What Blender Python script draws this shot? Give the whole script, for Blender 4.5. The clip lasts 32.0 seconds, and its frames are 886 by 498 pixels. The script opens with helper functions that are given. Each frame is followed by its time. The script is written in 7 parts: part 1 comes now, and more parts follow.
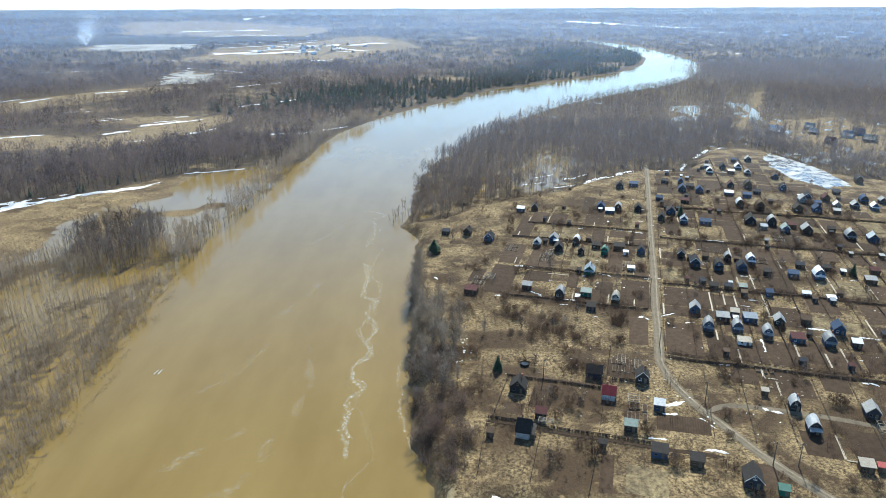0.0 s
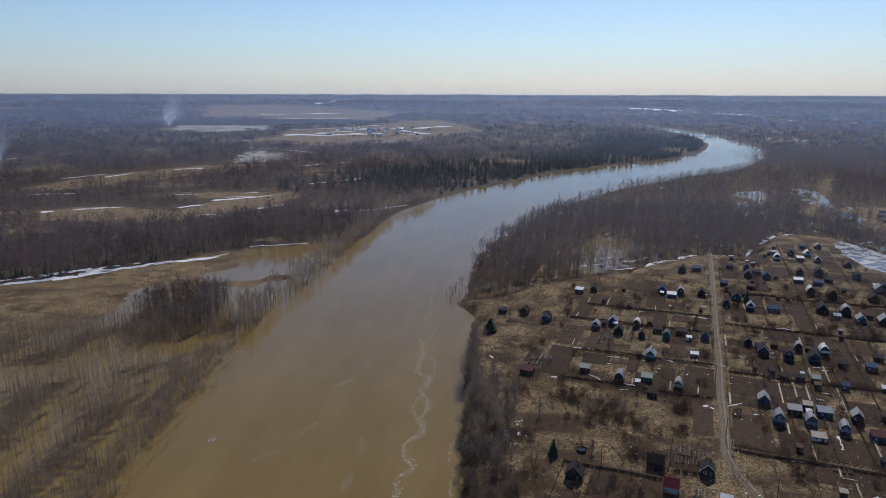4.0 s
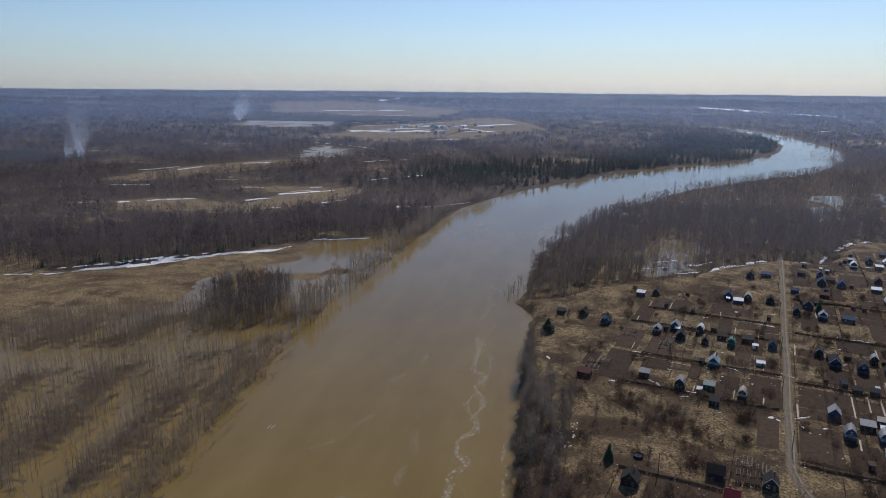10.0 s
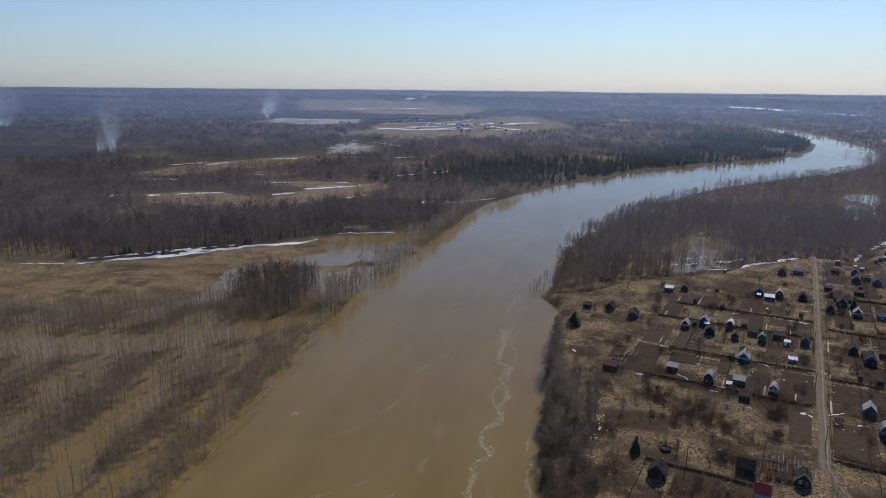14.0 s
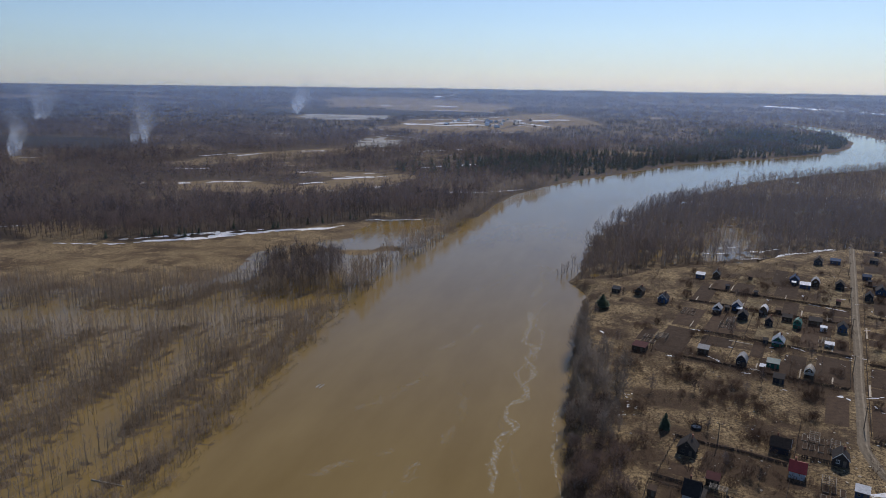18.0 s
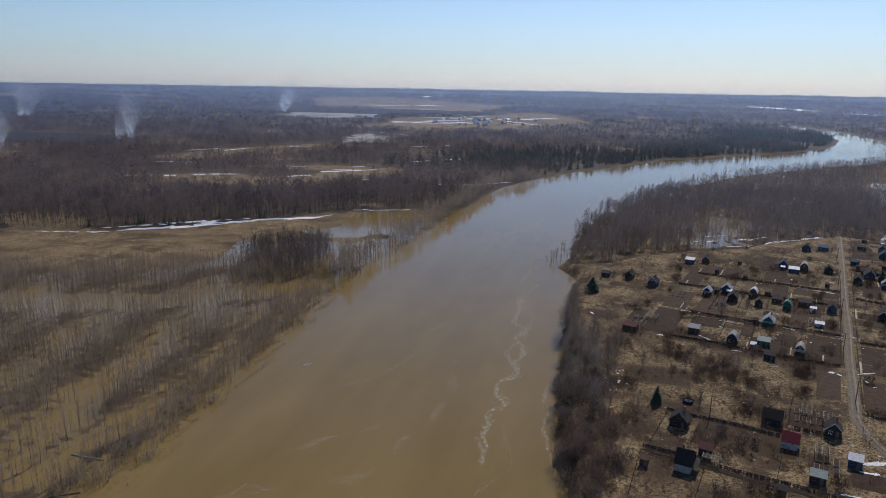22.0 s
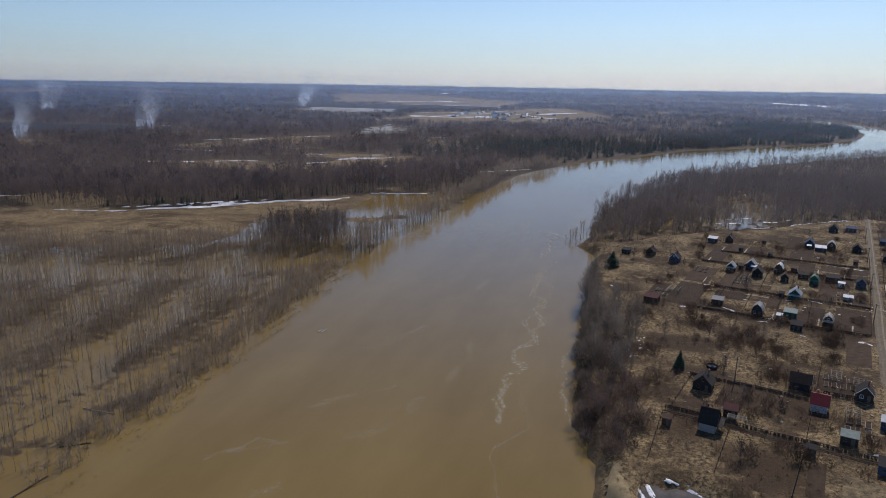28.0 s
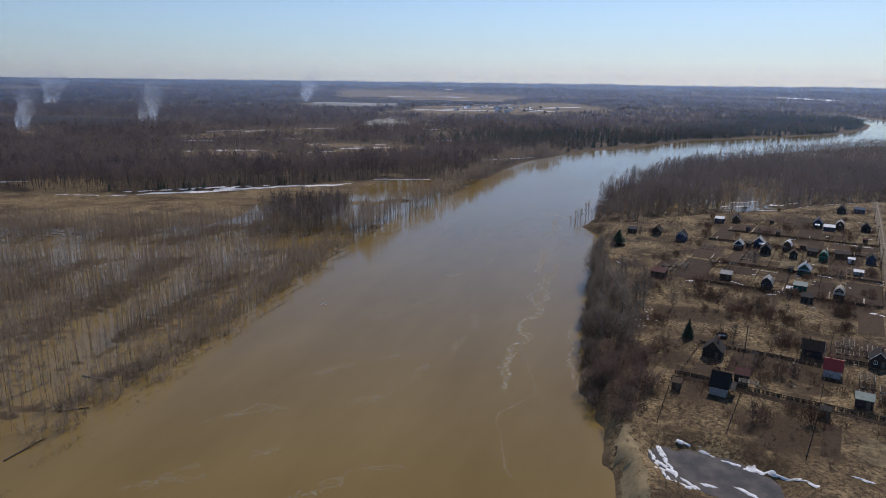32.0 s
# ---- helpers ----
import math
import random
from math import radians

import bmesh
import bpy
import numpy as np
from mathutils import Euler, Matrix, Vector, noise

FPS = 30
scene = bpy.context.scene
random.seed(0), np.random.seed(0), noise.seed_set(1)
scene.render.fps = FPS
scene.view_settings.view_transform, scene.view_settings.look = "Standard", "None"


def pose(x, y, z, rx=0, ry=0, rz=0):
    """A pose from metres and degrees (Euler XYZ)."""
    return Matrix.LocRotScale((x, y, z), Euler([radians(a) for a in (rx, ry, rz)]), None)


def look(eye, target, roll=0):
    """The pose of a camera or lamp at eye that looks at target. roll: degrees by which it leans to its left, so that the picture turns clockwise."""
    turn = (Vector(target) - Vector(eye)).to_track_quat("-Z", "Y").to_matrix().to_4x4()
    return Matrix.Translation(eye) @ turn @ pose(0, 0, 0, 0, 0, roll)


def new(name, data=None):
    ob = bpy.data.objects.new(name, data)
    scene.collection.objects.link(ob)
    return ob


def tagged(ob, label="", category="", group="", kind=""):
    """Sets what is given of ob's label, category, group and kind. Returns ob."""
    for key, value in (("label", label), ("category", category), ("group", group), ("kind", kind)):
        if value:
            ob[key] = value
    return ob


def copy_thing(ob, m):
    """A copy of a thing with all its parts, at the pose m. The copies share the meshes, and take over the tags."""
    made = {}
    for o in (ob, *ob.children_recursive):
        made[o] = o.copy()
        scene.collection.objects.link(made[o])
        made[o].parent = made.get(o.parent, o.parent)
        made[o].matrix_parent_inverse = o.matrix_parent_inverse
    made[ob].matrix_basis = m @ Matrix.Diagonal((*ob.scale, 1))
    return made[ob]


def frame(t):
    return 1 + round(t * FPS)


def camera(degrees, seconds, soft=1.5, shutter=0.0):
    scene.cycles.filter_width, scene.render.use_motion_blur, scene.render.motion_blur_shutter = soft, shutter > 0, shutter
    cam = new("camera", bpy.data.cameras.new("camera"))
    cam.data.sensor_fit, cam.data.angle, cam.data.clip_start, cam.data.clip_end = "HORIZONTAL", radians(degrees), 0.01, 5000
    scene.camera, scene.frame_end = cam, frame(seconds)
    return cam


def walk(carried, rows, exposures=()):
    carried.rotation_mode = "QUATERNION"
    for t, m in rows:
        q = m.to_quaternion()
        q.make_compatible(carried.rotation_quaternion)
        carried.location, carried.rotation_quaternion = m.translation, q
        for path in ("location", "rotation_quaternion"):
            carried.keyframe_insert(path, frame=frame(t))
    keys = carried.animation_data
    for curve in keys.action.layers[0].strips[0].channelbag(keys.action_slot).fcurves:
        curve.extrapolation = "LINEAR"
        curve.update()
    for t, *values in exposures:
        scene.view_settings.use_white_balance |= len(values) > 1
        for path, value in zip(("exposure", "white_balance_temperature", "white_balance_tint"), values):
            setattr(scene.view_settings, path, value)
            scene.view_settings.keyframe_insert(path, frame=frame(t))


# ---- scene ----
cam = camera(65.95, 32.0, soft=0.8)
# seconds, eye, point looked at, roll
PATH = [
    (0, (0.00, 0.00, 120.00), (0.001, 187.703, 50.950), -0.23),
    (0.5, (-0.13, -0.30, 119.38), (-1.523, 191.931, 64.207), -0.31),
    (1, (-0.19, -0.61, 118.92), (-3.811, 192.492, 66.971), -0.24),
    (1.5, (-0.20, -0.59, 118.93), (-6.178, 192.939, 68.829), -0.21),
    (2, (-0.32, -0.51, 118.67), (-8.683, 193.865, 72.295), -0.08),
    (2.5, (-0.20, -0.52, 118.84), (-10.814, 193.718, 72.368), -0.02),
    (3, (-0.20, -0.64, 118.80), (-13.091, 193.505, 72.536), 0.10),
    (3.5, (-0.07, -0.62, 119.04), (-14.941, 193.324, 72.500), 0.11),
    (5.5, (0.04, -0.50, 118.84), (-23.068, 192.541, 71.947), 0.24),
    (6, (-0.13, -0.79, 118.98), (-24.818, 192.042, 72.005), 0.36),
    (7, (-0.02, -0.67, 118.97), (-27.781, 191.681, 71.743), 0.39),
    (8, (0.16, -0.58, 119.05), (-29.989, 191.316, 71.447), 0.43),
    (9, (0.13, -0.44, 119.09), (-32.045, 191.107, 71.408), 0.46),
    (10, (0.32, -0.47, 118.87), (-33.950, 190.769, 71.425), 0.44),
    (11, (0.37, -0.10, 118.97), (-35.881, 190.728, 71.311), 0.40),
    (12, (0.33, -0.50, 118.50), (-37.752, 189.965, 70.808), 0.48),
    (13, (0.26, -0.14, 117.14), (-39.455, 189.979, 69.401), 0.40),
    (14, (-0.14, -0.19, 114.94), (-41.483, 189.593, 67.278), 0.49),
    (14.5, (-0.44, 0.01, 113.86), (-42.621, 189.580, 66.075), 0.50),
    (16.5, (-0.31, 0.27, 109.21), (-46.463, 188.920, 61.432), 0.61),
    (17, (-0.34, 0.28, 107.85), (-47.483, 188.671, 60.053), 0.70),
    (18, (-0.17, 0.36, 105.26), (-49.093, 188.308, 57.491), 0.71),
    (18.5, (-0.42, 0.22, 103.95), (-49.323, 188.181, 56.189), 0.84),
    (19, (-0.17, 0.66, 103.07), (-46.899, 189.217, 55.502), 0.73),
    (19.5, (-0.14, 0.86, 101.98), (-46.213, 189.567, 54.369), 0.74),
    (20, (-0.24, 0.83, 100.90), (-46.366, 189.546, 53.373), 0.80),
    (21, (-0.51, 0.95, 98.31), (-45.096, 190.069, 50.900), 0.86),
    (22, (-0.58, 1.25, 95.93), (-46.213, 190.164, 48.702), 0.92),
    (22.5, (-0.39, 1.37, 94.63), (-48.577, 189.648, 47.424), 0.99),
    (23, (-0.47, 1.52, 93.51), (-47.904, 189.968, 46.215), 0.96),
    (24, (-0.32, 2.02, 91.80), (-51.176, 189.510, 44.260), 0.88),
    (25, (-0.02, 2.13, 88.64), (-51.803, 189.526, 41.718), 1.08),
    (25.5, (-0.10, 2.18, 87.38), (-51.783, 189.641, 40.621), 1.08),
    (27.5, (-0.42, 2.52, 83.66), (-51.391, 190.114, 36.637), 1.13),
    (28, (-0.46, 2.70, 83.60), (-51.131, 190.243, 36.072), 0.91),
    (29, (-0.77, 2.83, 80.88), (-51.938, 190.305, 33.610), 1.10),
    (30, (-1.02, 2.68, 78.95), (-51.880, 190.159, 31.367), 1.10),
    (31, (-1.07, 3.26, 76.52), (-51.866, 190.728, 28.820), 0.95),
    (31.5, (-1.27, 3.46, 75.23), (-52.268, 190.816, 27.309), 0.95),
    (32, (-1.06, 3.89, 74.40), (-52.502, 191.052, 26.199), 0.71),
]

walk(cam, [(t, look(eye, target, roll)) for t, eye, target, roll in PATH],
     exposures=[(t, stops, warmth, tint) for t, stops, warmth, tint in ((0, 1.36, 6350, -2), (0.5, 1.1, 6350, -1), (1, 0.85, 6350, 2), (1.5, 0.6, 6400, 8), (2, 0.34, 6440, 13), (2.5, 0.08, 6410, 13), (3, -0.03, 6400, 13.5), (3.5, -0.08, 6400, 13.5), (14, -0.05, 6420, 14), (24, 0.0, 6480, 15), (32, 0.0, 6500, 15))])

# ---- world and sun ----
SUN_AZ, SUN_EL = 13.0, 42.0
world = bpy.data.worlds.new("sky")
scene.world = world
world.use_nodes = True
wn = world.node_tree
sky = wn.nodes.new("ShaderNodeTexSky")
sky.sky_type = "NISHITA"
sky.sun_disc = False
sky.sun_elevation, sky.sun_rotation = radians(SUN_EL), radians(SUN_AZ)
sky.altitude, sky.air_density, sky.dust_density, sky.ozone_density = 450.0, 0.95, 0.24, 4.6
wn.links.new(sky.outputs[0], wn.nodes["Background"].inputs[0])
wn.nodes["Background"].inputs[1].default_value = 0.1
sun = new("sun", bpy.data.lights.new("sun", "SUN"))
sun.data.energy, sun.data.angle, sun.data.color = 3.0, radians(0.53), (1.0, 0.94, 0.85)
sd = Vector((math.sin(radians(SUN_AZ)) * math.cos(radians(SUN_EL)), math.cos(radians(SUN_AZ)) * math.cos(radians(SUN_EL)), math.sin(radians(SUN_EL))))
sun.matrix_world = look(sd * 500, (0, 0, 0))


# ---- materials ----
class Nodes:
    """Small wrapper to wire shader nodes."""

    def __init__(self, name):
        self.mat = bpy.data.materials.new(name)
        self.mat.use_nodes = True
        self.t = self.mat.node_tree
        self.bsdf = self.t.nodes["Principled BSDF"]

    def put(self, kind, **inputs):
        n = self.t.nodes.new(kind)
        for k, v in inputs.items():
            self.set(n.inputs[k.replace("_", " ")], v)
        return n

    def set(self, socket, v):
        if isinstance(v, bpy.types.NodeSocket):
            self.t.links.new(v, socket)
        else:
            socket.default_value = v

    def noise(self, scale, detail=4.0, rough=0.6, vec=None):
        n = self.put("ShaderNodeTexNoise", Scale=scale, Detail=detail, Roughness=rough)
        self.t.links.new(vec or self.pos(), n.inputs["Vector"])
        return n.outputs[0]

    def pos(self):
        return self.put("ShaderNodeNewGeometry").outputs["Position"]

    def ramp(self, fac, *stops):
        n = self.put("ShaderNodeValToRGB", Fac=fac)
        el = n.color_ramp.elements
        while len(el) < len(stops):
            el.new(0.5)
        for e, (p, c) in zip(el, stops):
            e.position, e.color = p, (*c, 1) if isinstance(c, tuple) else (c, c, c, 1)
        return n.outputs[0]

    def mix(self, fac, a, b, how="MIX"):
        n = self.t.nodes.new("ShaderNodeMix")
        n.data_type, n.blend_type = "RGBA", how
        self.set(n.inputs[0], fac)
        for s, v in ((n.inputs[6], a), (n.inputs[7], b)):
            self.set(s, (*v, 1) if isinstance(v, tuple) and len(v) == 3 else v)
        return n.outputs[2]

    def math(self, how, a, b=0.0):
        n = self.t.nodes.new("ShaderNodeMath")
        n.operation = how
        self.set(n.inputs[0], a)
        self.set(n.inputs[1], b)
        return n.outputs[0]

    def attr(self, name):
        n = self.put("ShaderNodeAttribute")
        n.attribute_name = name
        return n.outputs["Fac"]

    def bump(self, height, strength=0.5, distance=0.1):
        n = self.put("ShaderNodeBump", Height=height, Strength=strength, Distance=distance)
        self.t.links.new(n.outputs[0], self.bsdf.inputs["Normal"])

    def done(self, colour, rough=0.9, metal=0.0, spec=0.3):
        self.set(self.bsdf.inputs["Base Color"], (*colour, 1) if isinstance(colour, tuple) and len(colour) == 3 else colour)
        self.set(self.bsdf.inputs["Roughness"], rough)
        self.set(self.bsdf.inputs["Metallic"], metal)
        self.set(self.bsdf.inputs["Specular IOR Level"], spec)
        return self.mat


def tinted(name, colour, rough=0.8, metal=0.0, spread=0.25, scale=1.5, spec=0.3, stripes=0.0):
    """Paint, wood or sheet with grain, stains and piece-to-piece variation."""
    n = Nodes(name)
    big, fine = n.noise(scale, 3), n.noise(scale * 9, 2)
    v = n.ramp(n.math("ADD", n.math("MULTIPLY", big, 0.65), n.math("MULTIPLY", fine, 0.35)), (0.3, 1 - spread), (0.7, 1 + spread * 0.6))
    c = n.mix(1.0, (*colour, 1), v, "MULTIPLY")
    obj = n.put("ShaderNodeObjectInfo").outputs["Random"]
    c = n.mix(1.0, c, n.ramp(obj, (0.0, 0.8), (1.0, 1.18)), "MULTIPLY")
    if stripes:
        w = n.put("ShaderNodeTexWave", Scale=stripes, Distortion=0.3)
        n.t.links.new(n.put("ShaderNodeTexCoord").outputs["Object"], w.inputs["Vector"])
        c = n.mix(0.25, c, w.outputs[0], "MULTIPLY")
        n.bump(w.outputs[0], 0.6, 0.05)
    else:
        n.bump(fine, 0.4, 0.03)
    return n.done(c, rough, metal, spec)


def ground_material():
    n = Nodes("dry_spring_ground")
    big, mid, fine = n.noise(0.02, 4), n.noise(0.11, 5, 0.65), n.noise(2.6, 5, 0.75)
    tuft = n.noise(1.15, 6, 0.78)
    soil = n.mix(n.ramp(fine, (0.35, 0.0), (0.65, 1.0)), (0.033, 0.0215, 0.0135), (0.098, 0.063, 0.036))
    straw = n.mix(n.ramp(tuft, (0.41, 0.0), (0.60, 1.0)), (0.056, 0.039, 0.024), (0.42, 0.305, 0.158))
    litter = n.mix(n.ramp(tuft, (0.40, 0.0), (0.62, 1.0)), (0.030, 0.022, 0.017), (0.13, 0.093, 0.06))
    patch = n.ramp(n.math("ADD", n.math("MULTIPLY", mid, 0.6), n.math("MULTIPLY", big, 0.4)), (0.49, 0.0), (0.60, 1.0))
    c = n.mix(patch, soil, straw)
    c = n.mix(n.attr("straw"), c, n.mix(n.ramp(mid, (0.33, 0.35), (0.6, 0.0)), straw, soil))
    c = n.mix(n.attr("wood"), c, litter)
    c = n.mix(n.attr("burnt"), c, n.mix(tuft, (0.02, 0.018, 0.016), (0.06, 0.05, 0.04)))
    c = n.mix(n.attr("mud"), c, n.mix(fine, (0.085, 0.061, 0.035), (0.16, 0.115, 0.064)))
    n.bump(n.math("ADD", tuft, n.math("MULTIPLY", fine, 0.5)), 0.6, 0.35)
    return n.done(c, 0.95, 0, 0.15)


def water_material():
    n = Nodes("silty_river_water")
    p = n.put("ShaderNodeMapping", Scale=(0.5, 0.14, 1.0))
    n.t.links.new(n.pos(), p.inputs[0])
    swirl = n.noise(0.09, 5, 0.6, p.outputs[0])
    fine = n.noise(1.3, 4, 0.6)
    slow = n.noise(0.05, 3, 0.5)
    c = n.mix(n.ramp(swirl, (0.35, 0.0), (0.7, 1.0)), (0.184, 0.119, 0.031), (0.23, 0.156, 0.049))
    n.bump(n.math("ADD", n.math("MULTIPLY", fine, 0.35), slow), 0.10, 0.35)
    n.bsdf.inputs["IOR"].default_value = 1.33
    return n.done(c, n.ramp(swirl, (0.3, 0.05), (0.75, 0.12)), 0, 0.5)


def bark_material(name, low, high, cover=1.0, thin=0.0):
    """Bark, or where thin a fine spray of twigs that lets part of the light through."""
    n = Nodes(name)
    tone = n.attr("tone")
    obj = n.put("ShaderNodeObjectInfo").outputs["Random"]
    t = n.math("PINGPONG", n.math("ADD", tone, obj), 1.0)
    g = n.noise(0.9, 3)
    c = n.mix(t, low, high)
    c = n.mix(1.0, c, n.ramp(g, (0.3, 0.7), (0.7, 1.25)), "MULTIPLY")
    n.done(c, 0.9, 0, 0.2)
    if thin:
        through_light = n.put("ShaderNodeBsdfTranslucent", Color=c)
        both = n.put("ShaderNodeMixShader", Fac=thin)
        n.t.links.new(n.bsdf.outputs[0], both.inputs[1])
        n.t.links.new(through_light.outputs[0], both.inputs[2])
        clear = n.put("ShaderNodeBsdfTransparent")
        mix = n.put("ShaderNodeMixShader", Fac=cover)
        n.t.links.new(clear.outputs[0], mix.inputs[1])
        n.t.links.new(both.outputs[0], mix.inputs[2])
        n.t.links.new(mix.outputs[0], n.t.nodes["Material Output"].inputs["Surface"])
    else:
        n.bsdf.inputs["Alpha"].default_value = cover
    return n.mat


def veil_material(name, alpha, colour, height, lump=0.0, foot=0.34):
    """Smoke, or a haze-tinted sheet: lets most light pass and scatters the rest."""
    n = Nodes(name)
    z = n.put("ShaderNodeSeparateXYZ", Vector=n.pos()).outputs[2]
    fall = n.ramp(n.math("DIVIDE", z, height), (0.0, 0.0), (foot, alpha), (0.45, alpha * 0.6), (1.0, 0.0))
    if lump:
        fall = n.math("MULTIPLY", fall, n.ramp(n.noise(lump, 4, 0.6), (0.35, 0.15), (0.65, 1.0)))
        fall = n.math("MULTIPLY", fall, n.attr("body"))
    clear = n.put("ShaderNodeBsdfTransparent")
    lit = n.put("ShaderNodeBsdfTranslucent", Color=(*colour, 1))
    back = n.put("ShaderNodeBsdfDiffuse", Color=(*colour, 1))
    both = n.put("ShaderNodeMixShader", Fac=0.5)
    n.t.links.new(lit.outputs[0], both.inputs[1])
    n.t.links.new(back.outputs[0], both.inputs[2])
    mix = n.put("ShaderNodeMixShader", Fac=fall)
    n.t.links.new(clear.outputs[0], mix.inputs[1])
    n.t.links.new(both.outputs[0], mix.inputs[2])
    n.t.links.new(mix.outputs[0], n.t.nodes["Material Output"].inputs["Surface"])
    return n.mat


def foam_material(name, cover, gap):
    """Lacy foam: pale bubbles with holes that show the water."""
    n = Nodes(name)
    lace = n.ramp(n.noise(1.1, 6, 0.72), (gap, 0.0), (gap + 0.16, cover))
    n.set(n.bsdf.inputs["Alpha"], lace)
    return n.done(n.mix(n.noise(0.7, 3), (0.40, 0.34, 0.23), (0.56, 0.51, 0.40)), 0.9, 0, 0.2)


def snow_material():
    n = Nodes("old_snow")
    a, b = n.noise(0.8, 4), n.noise(4.0, 3)
    c = n.mix(n.ramp(a, (0.4, 0.0), (0.75, 1.0)), (0.82, 0.84, 0.87), (0.55, 0.52, 0.48))
    n.bump(b, 0.5, 0.1)
    return n.done(c, 0.7, 0, 0.3)


def soil_material():
    n = Nodes("dug_garden_soil")
    a, b = n.noise(0.5, 4), n.noise(5.0, 4, 0.7)
    c = n.mix(b, (0.030, 0.0195, 0.0125), (0.082, 0.053, 0.034))
    c = n.mix(1.0, c, n.ramp(a, (0.3, 0.75), (0.7, 1.25)), "MULTIPLY")
    c = n.mix(1.0, c, n.ramp(n.put("ShaderNodeObjectInfo").outputs["Random"], (0.0, 0.8), (1.0, 1.35)), "MULTIPLY")
    n.bump(b, 0.8, 0.12)
    return n.done(c, 0.95, 0, 0.15)


def straw_material():
    n = Nodes("dead_grass_plot")
    a, b, t = n.noise(0.18, 4), n.noise(2.2, 5, 0.75), n.noise(0.7, 5, 0.75)
    c = n.mix(n.ramp(t, (0.36, 0.0), (0.62, 1.0)), (0.085, 0.064, 0.04), (0.33, 0.255, 0.14))
    c = n.mix(n.ramp(a, (0.4, 0.0), (0.65, 0.8)), c, n.mix(b, (0.05, 0.038, 0.028), (0.15, 0.11, 0.07)))
    n.bump(b, 0.8, 0.2)
    return n.done(c, 0.95, 0, 0.1)


def road_material():
    n = Nodes("gravel_track")
    a, b = n.noise(0.25, 4), n.noise(6.0, 4, 0.7)
    c = n.mix(b, (0.095, 0.075, 0.052), (0.235, 0.19, 0.135))
    c = n.mix(1.0, c, n.ramp(a, (0.3, 0.7), (0.7, 1.2)), "MULTIPLY")
    n.bump(b, 0.6, 0.08)
    return n.done(c, 0.95, 0, 0.2)


GROUND, WATER, SNOW, SOIL, ROAD, STRAW = ground_material(), water_material(), snow_material(), soil_material(), road_material(), straw_material()
BARK_GREY = bark_material("grey_bark", (0.09, 0.077, 0.066), (0.21, 0.183, 0.157))
BARK_PALE = bark_material("pale_birch_bark", (0.36, 0.34, 0.31), (0.66, 0.62, 0.56))
BARK_DARK = bark_material("wet_dark_bark", (0.05, 0.038, 0.03), (0.12, 0.092, 0.072))
TWIG = bark_material("bare_twigs", (0.07, 0.058, 0.055), (0.205, 0.168, 0.155), 0.74, 0.4)
TWIG_RED = bark_material("reddish_twigs", (0.072, 0.051, 0.044), (0.225, 0.163, 0.138), 0.74, 0.4)
TWIG_GREY = bark_material("grey_willow_twigs", (0.19, 0.147, 0.11), (0.44, 0.352, 0.272), 0.66, 0.45)
TWIG_DARK = bark_material("withered_canes", (0.068, 0.045, 0.034), (0.19, 0.125, 0.088), 1.0, 0.25)
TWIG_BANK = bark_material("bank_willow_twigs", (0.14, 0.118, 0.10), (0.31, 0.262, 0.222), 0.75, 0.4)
NEEDLE = bark_material("conifer_needles", (0.034, 0.05, 0.028), (0.085, 0.105, 0.06))
REED = bark_material("dry_reeds", (0.20, 0.155, 0.085), (0.36, 0.29, 0.17))
PAINT = {
    "navy": (0.038, 0.041, 0.052), "dark": (0.05, 0.043, 0.04), "brown": (0.115, 0.075, 0.05), "maroon": (0.10, 0.04, 0.038),
    "blue": (0.055, 0.085, 0.15), "lightblue": (0.33, 0.38, 0.43), "white": (0.78, 0.79, 0.80), "grey": (0.27, 0.275, 0.28),
    "lightgrey": (0.42, 0.44, 0.46), "greyblue": (0.17, 0.21, 0.26), "greygreen": (0.20, 0.25, 0.22), "green": (0.03, 0.16, 0.115),
    "tan": (0.40, 0.34, 0.26), "red": (0.42, 0.045, 0.035)}
MATT = ("dark", "navy", "brown", "maroon", "blue")
ROOFS = {k: tinted(k + "_roofing", c, 0.85 if k in MATT else 0.55, 0.0, 0.3, 1.2, 0.15 if k in MATT else 0.45, stripes=3.0) for k, c in PAINT.items()}
WALLS = {k: tinted(k + "_boards", c, 0.8, 0.0, 0.3, 1.6) for k, c in PAINT.items()}
PANE = tinted("window_glass", (0.03, 0.035, 0.04), 0.08, 0.0, 0.1, 1.0, 0.5)
TRIM_WHITE = tinted("white_trim", (0.7, 0.7, 0.68), 0.7)
OLD_WOOD = tinted("weathered_wood", (0.16, 0.13, 0.10), 0.85, 0, 0.35, 2.0)
DARK_WOOD = tinted("dark_fence_wood", (0.07, 0.055, 0.045), 0.9, 0, 0.35, 2.0)
PALE_WOOD = tinted("pale_planks", (0.42, 0.36, 0.28), 0.8, 0, 0.3, 2.0)
RUT = tinted("pale_gravel_rut", (0.23, 0.19, 0.137), 0.95, 0, 0.4, 0.6, 0.1)
GREYED_WOOD = tinted("greyed_laths", (0.27, 0.235, 0.19), 0.85, 0, 0.3, 2.0)
BRICK = tinted("chimney_brick", (0.28, 0.13, 0.09), 0.9)
METAL = tinted("galvanised_metal", (0.5, 0.5, 0.5), 0.4, 0.6)
FOAM, FOAM_FAINT = foam_material("river_foam", 0.8, 0.46), foam_material("faint_foam", 0.24, 0.46)
# these four hold air haze as a bluish colour on see-through sheets
HAZE_TINT = veil_material("distance_mist", 0.25, (0.50, 0.67, 1.0), 230.0)
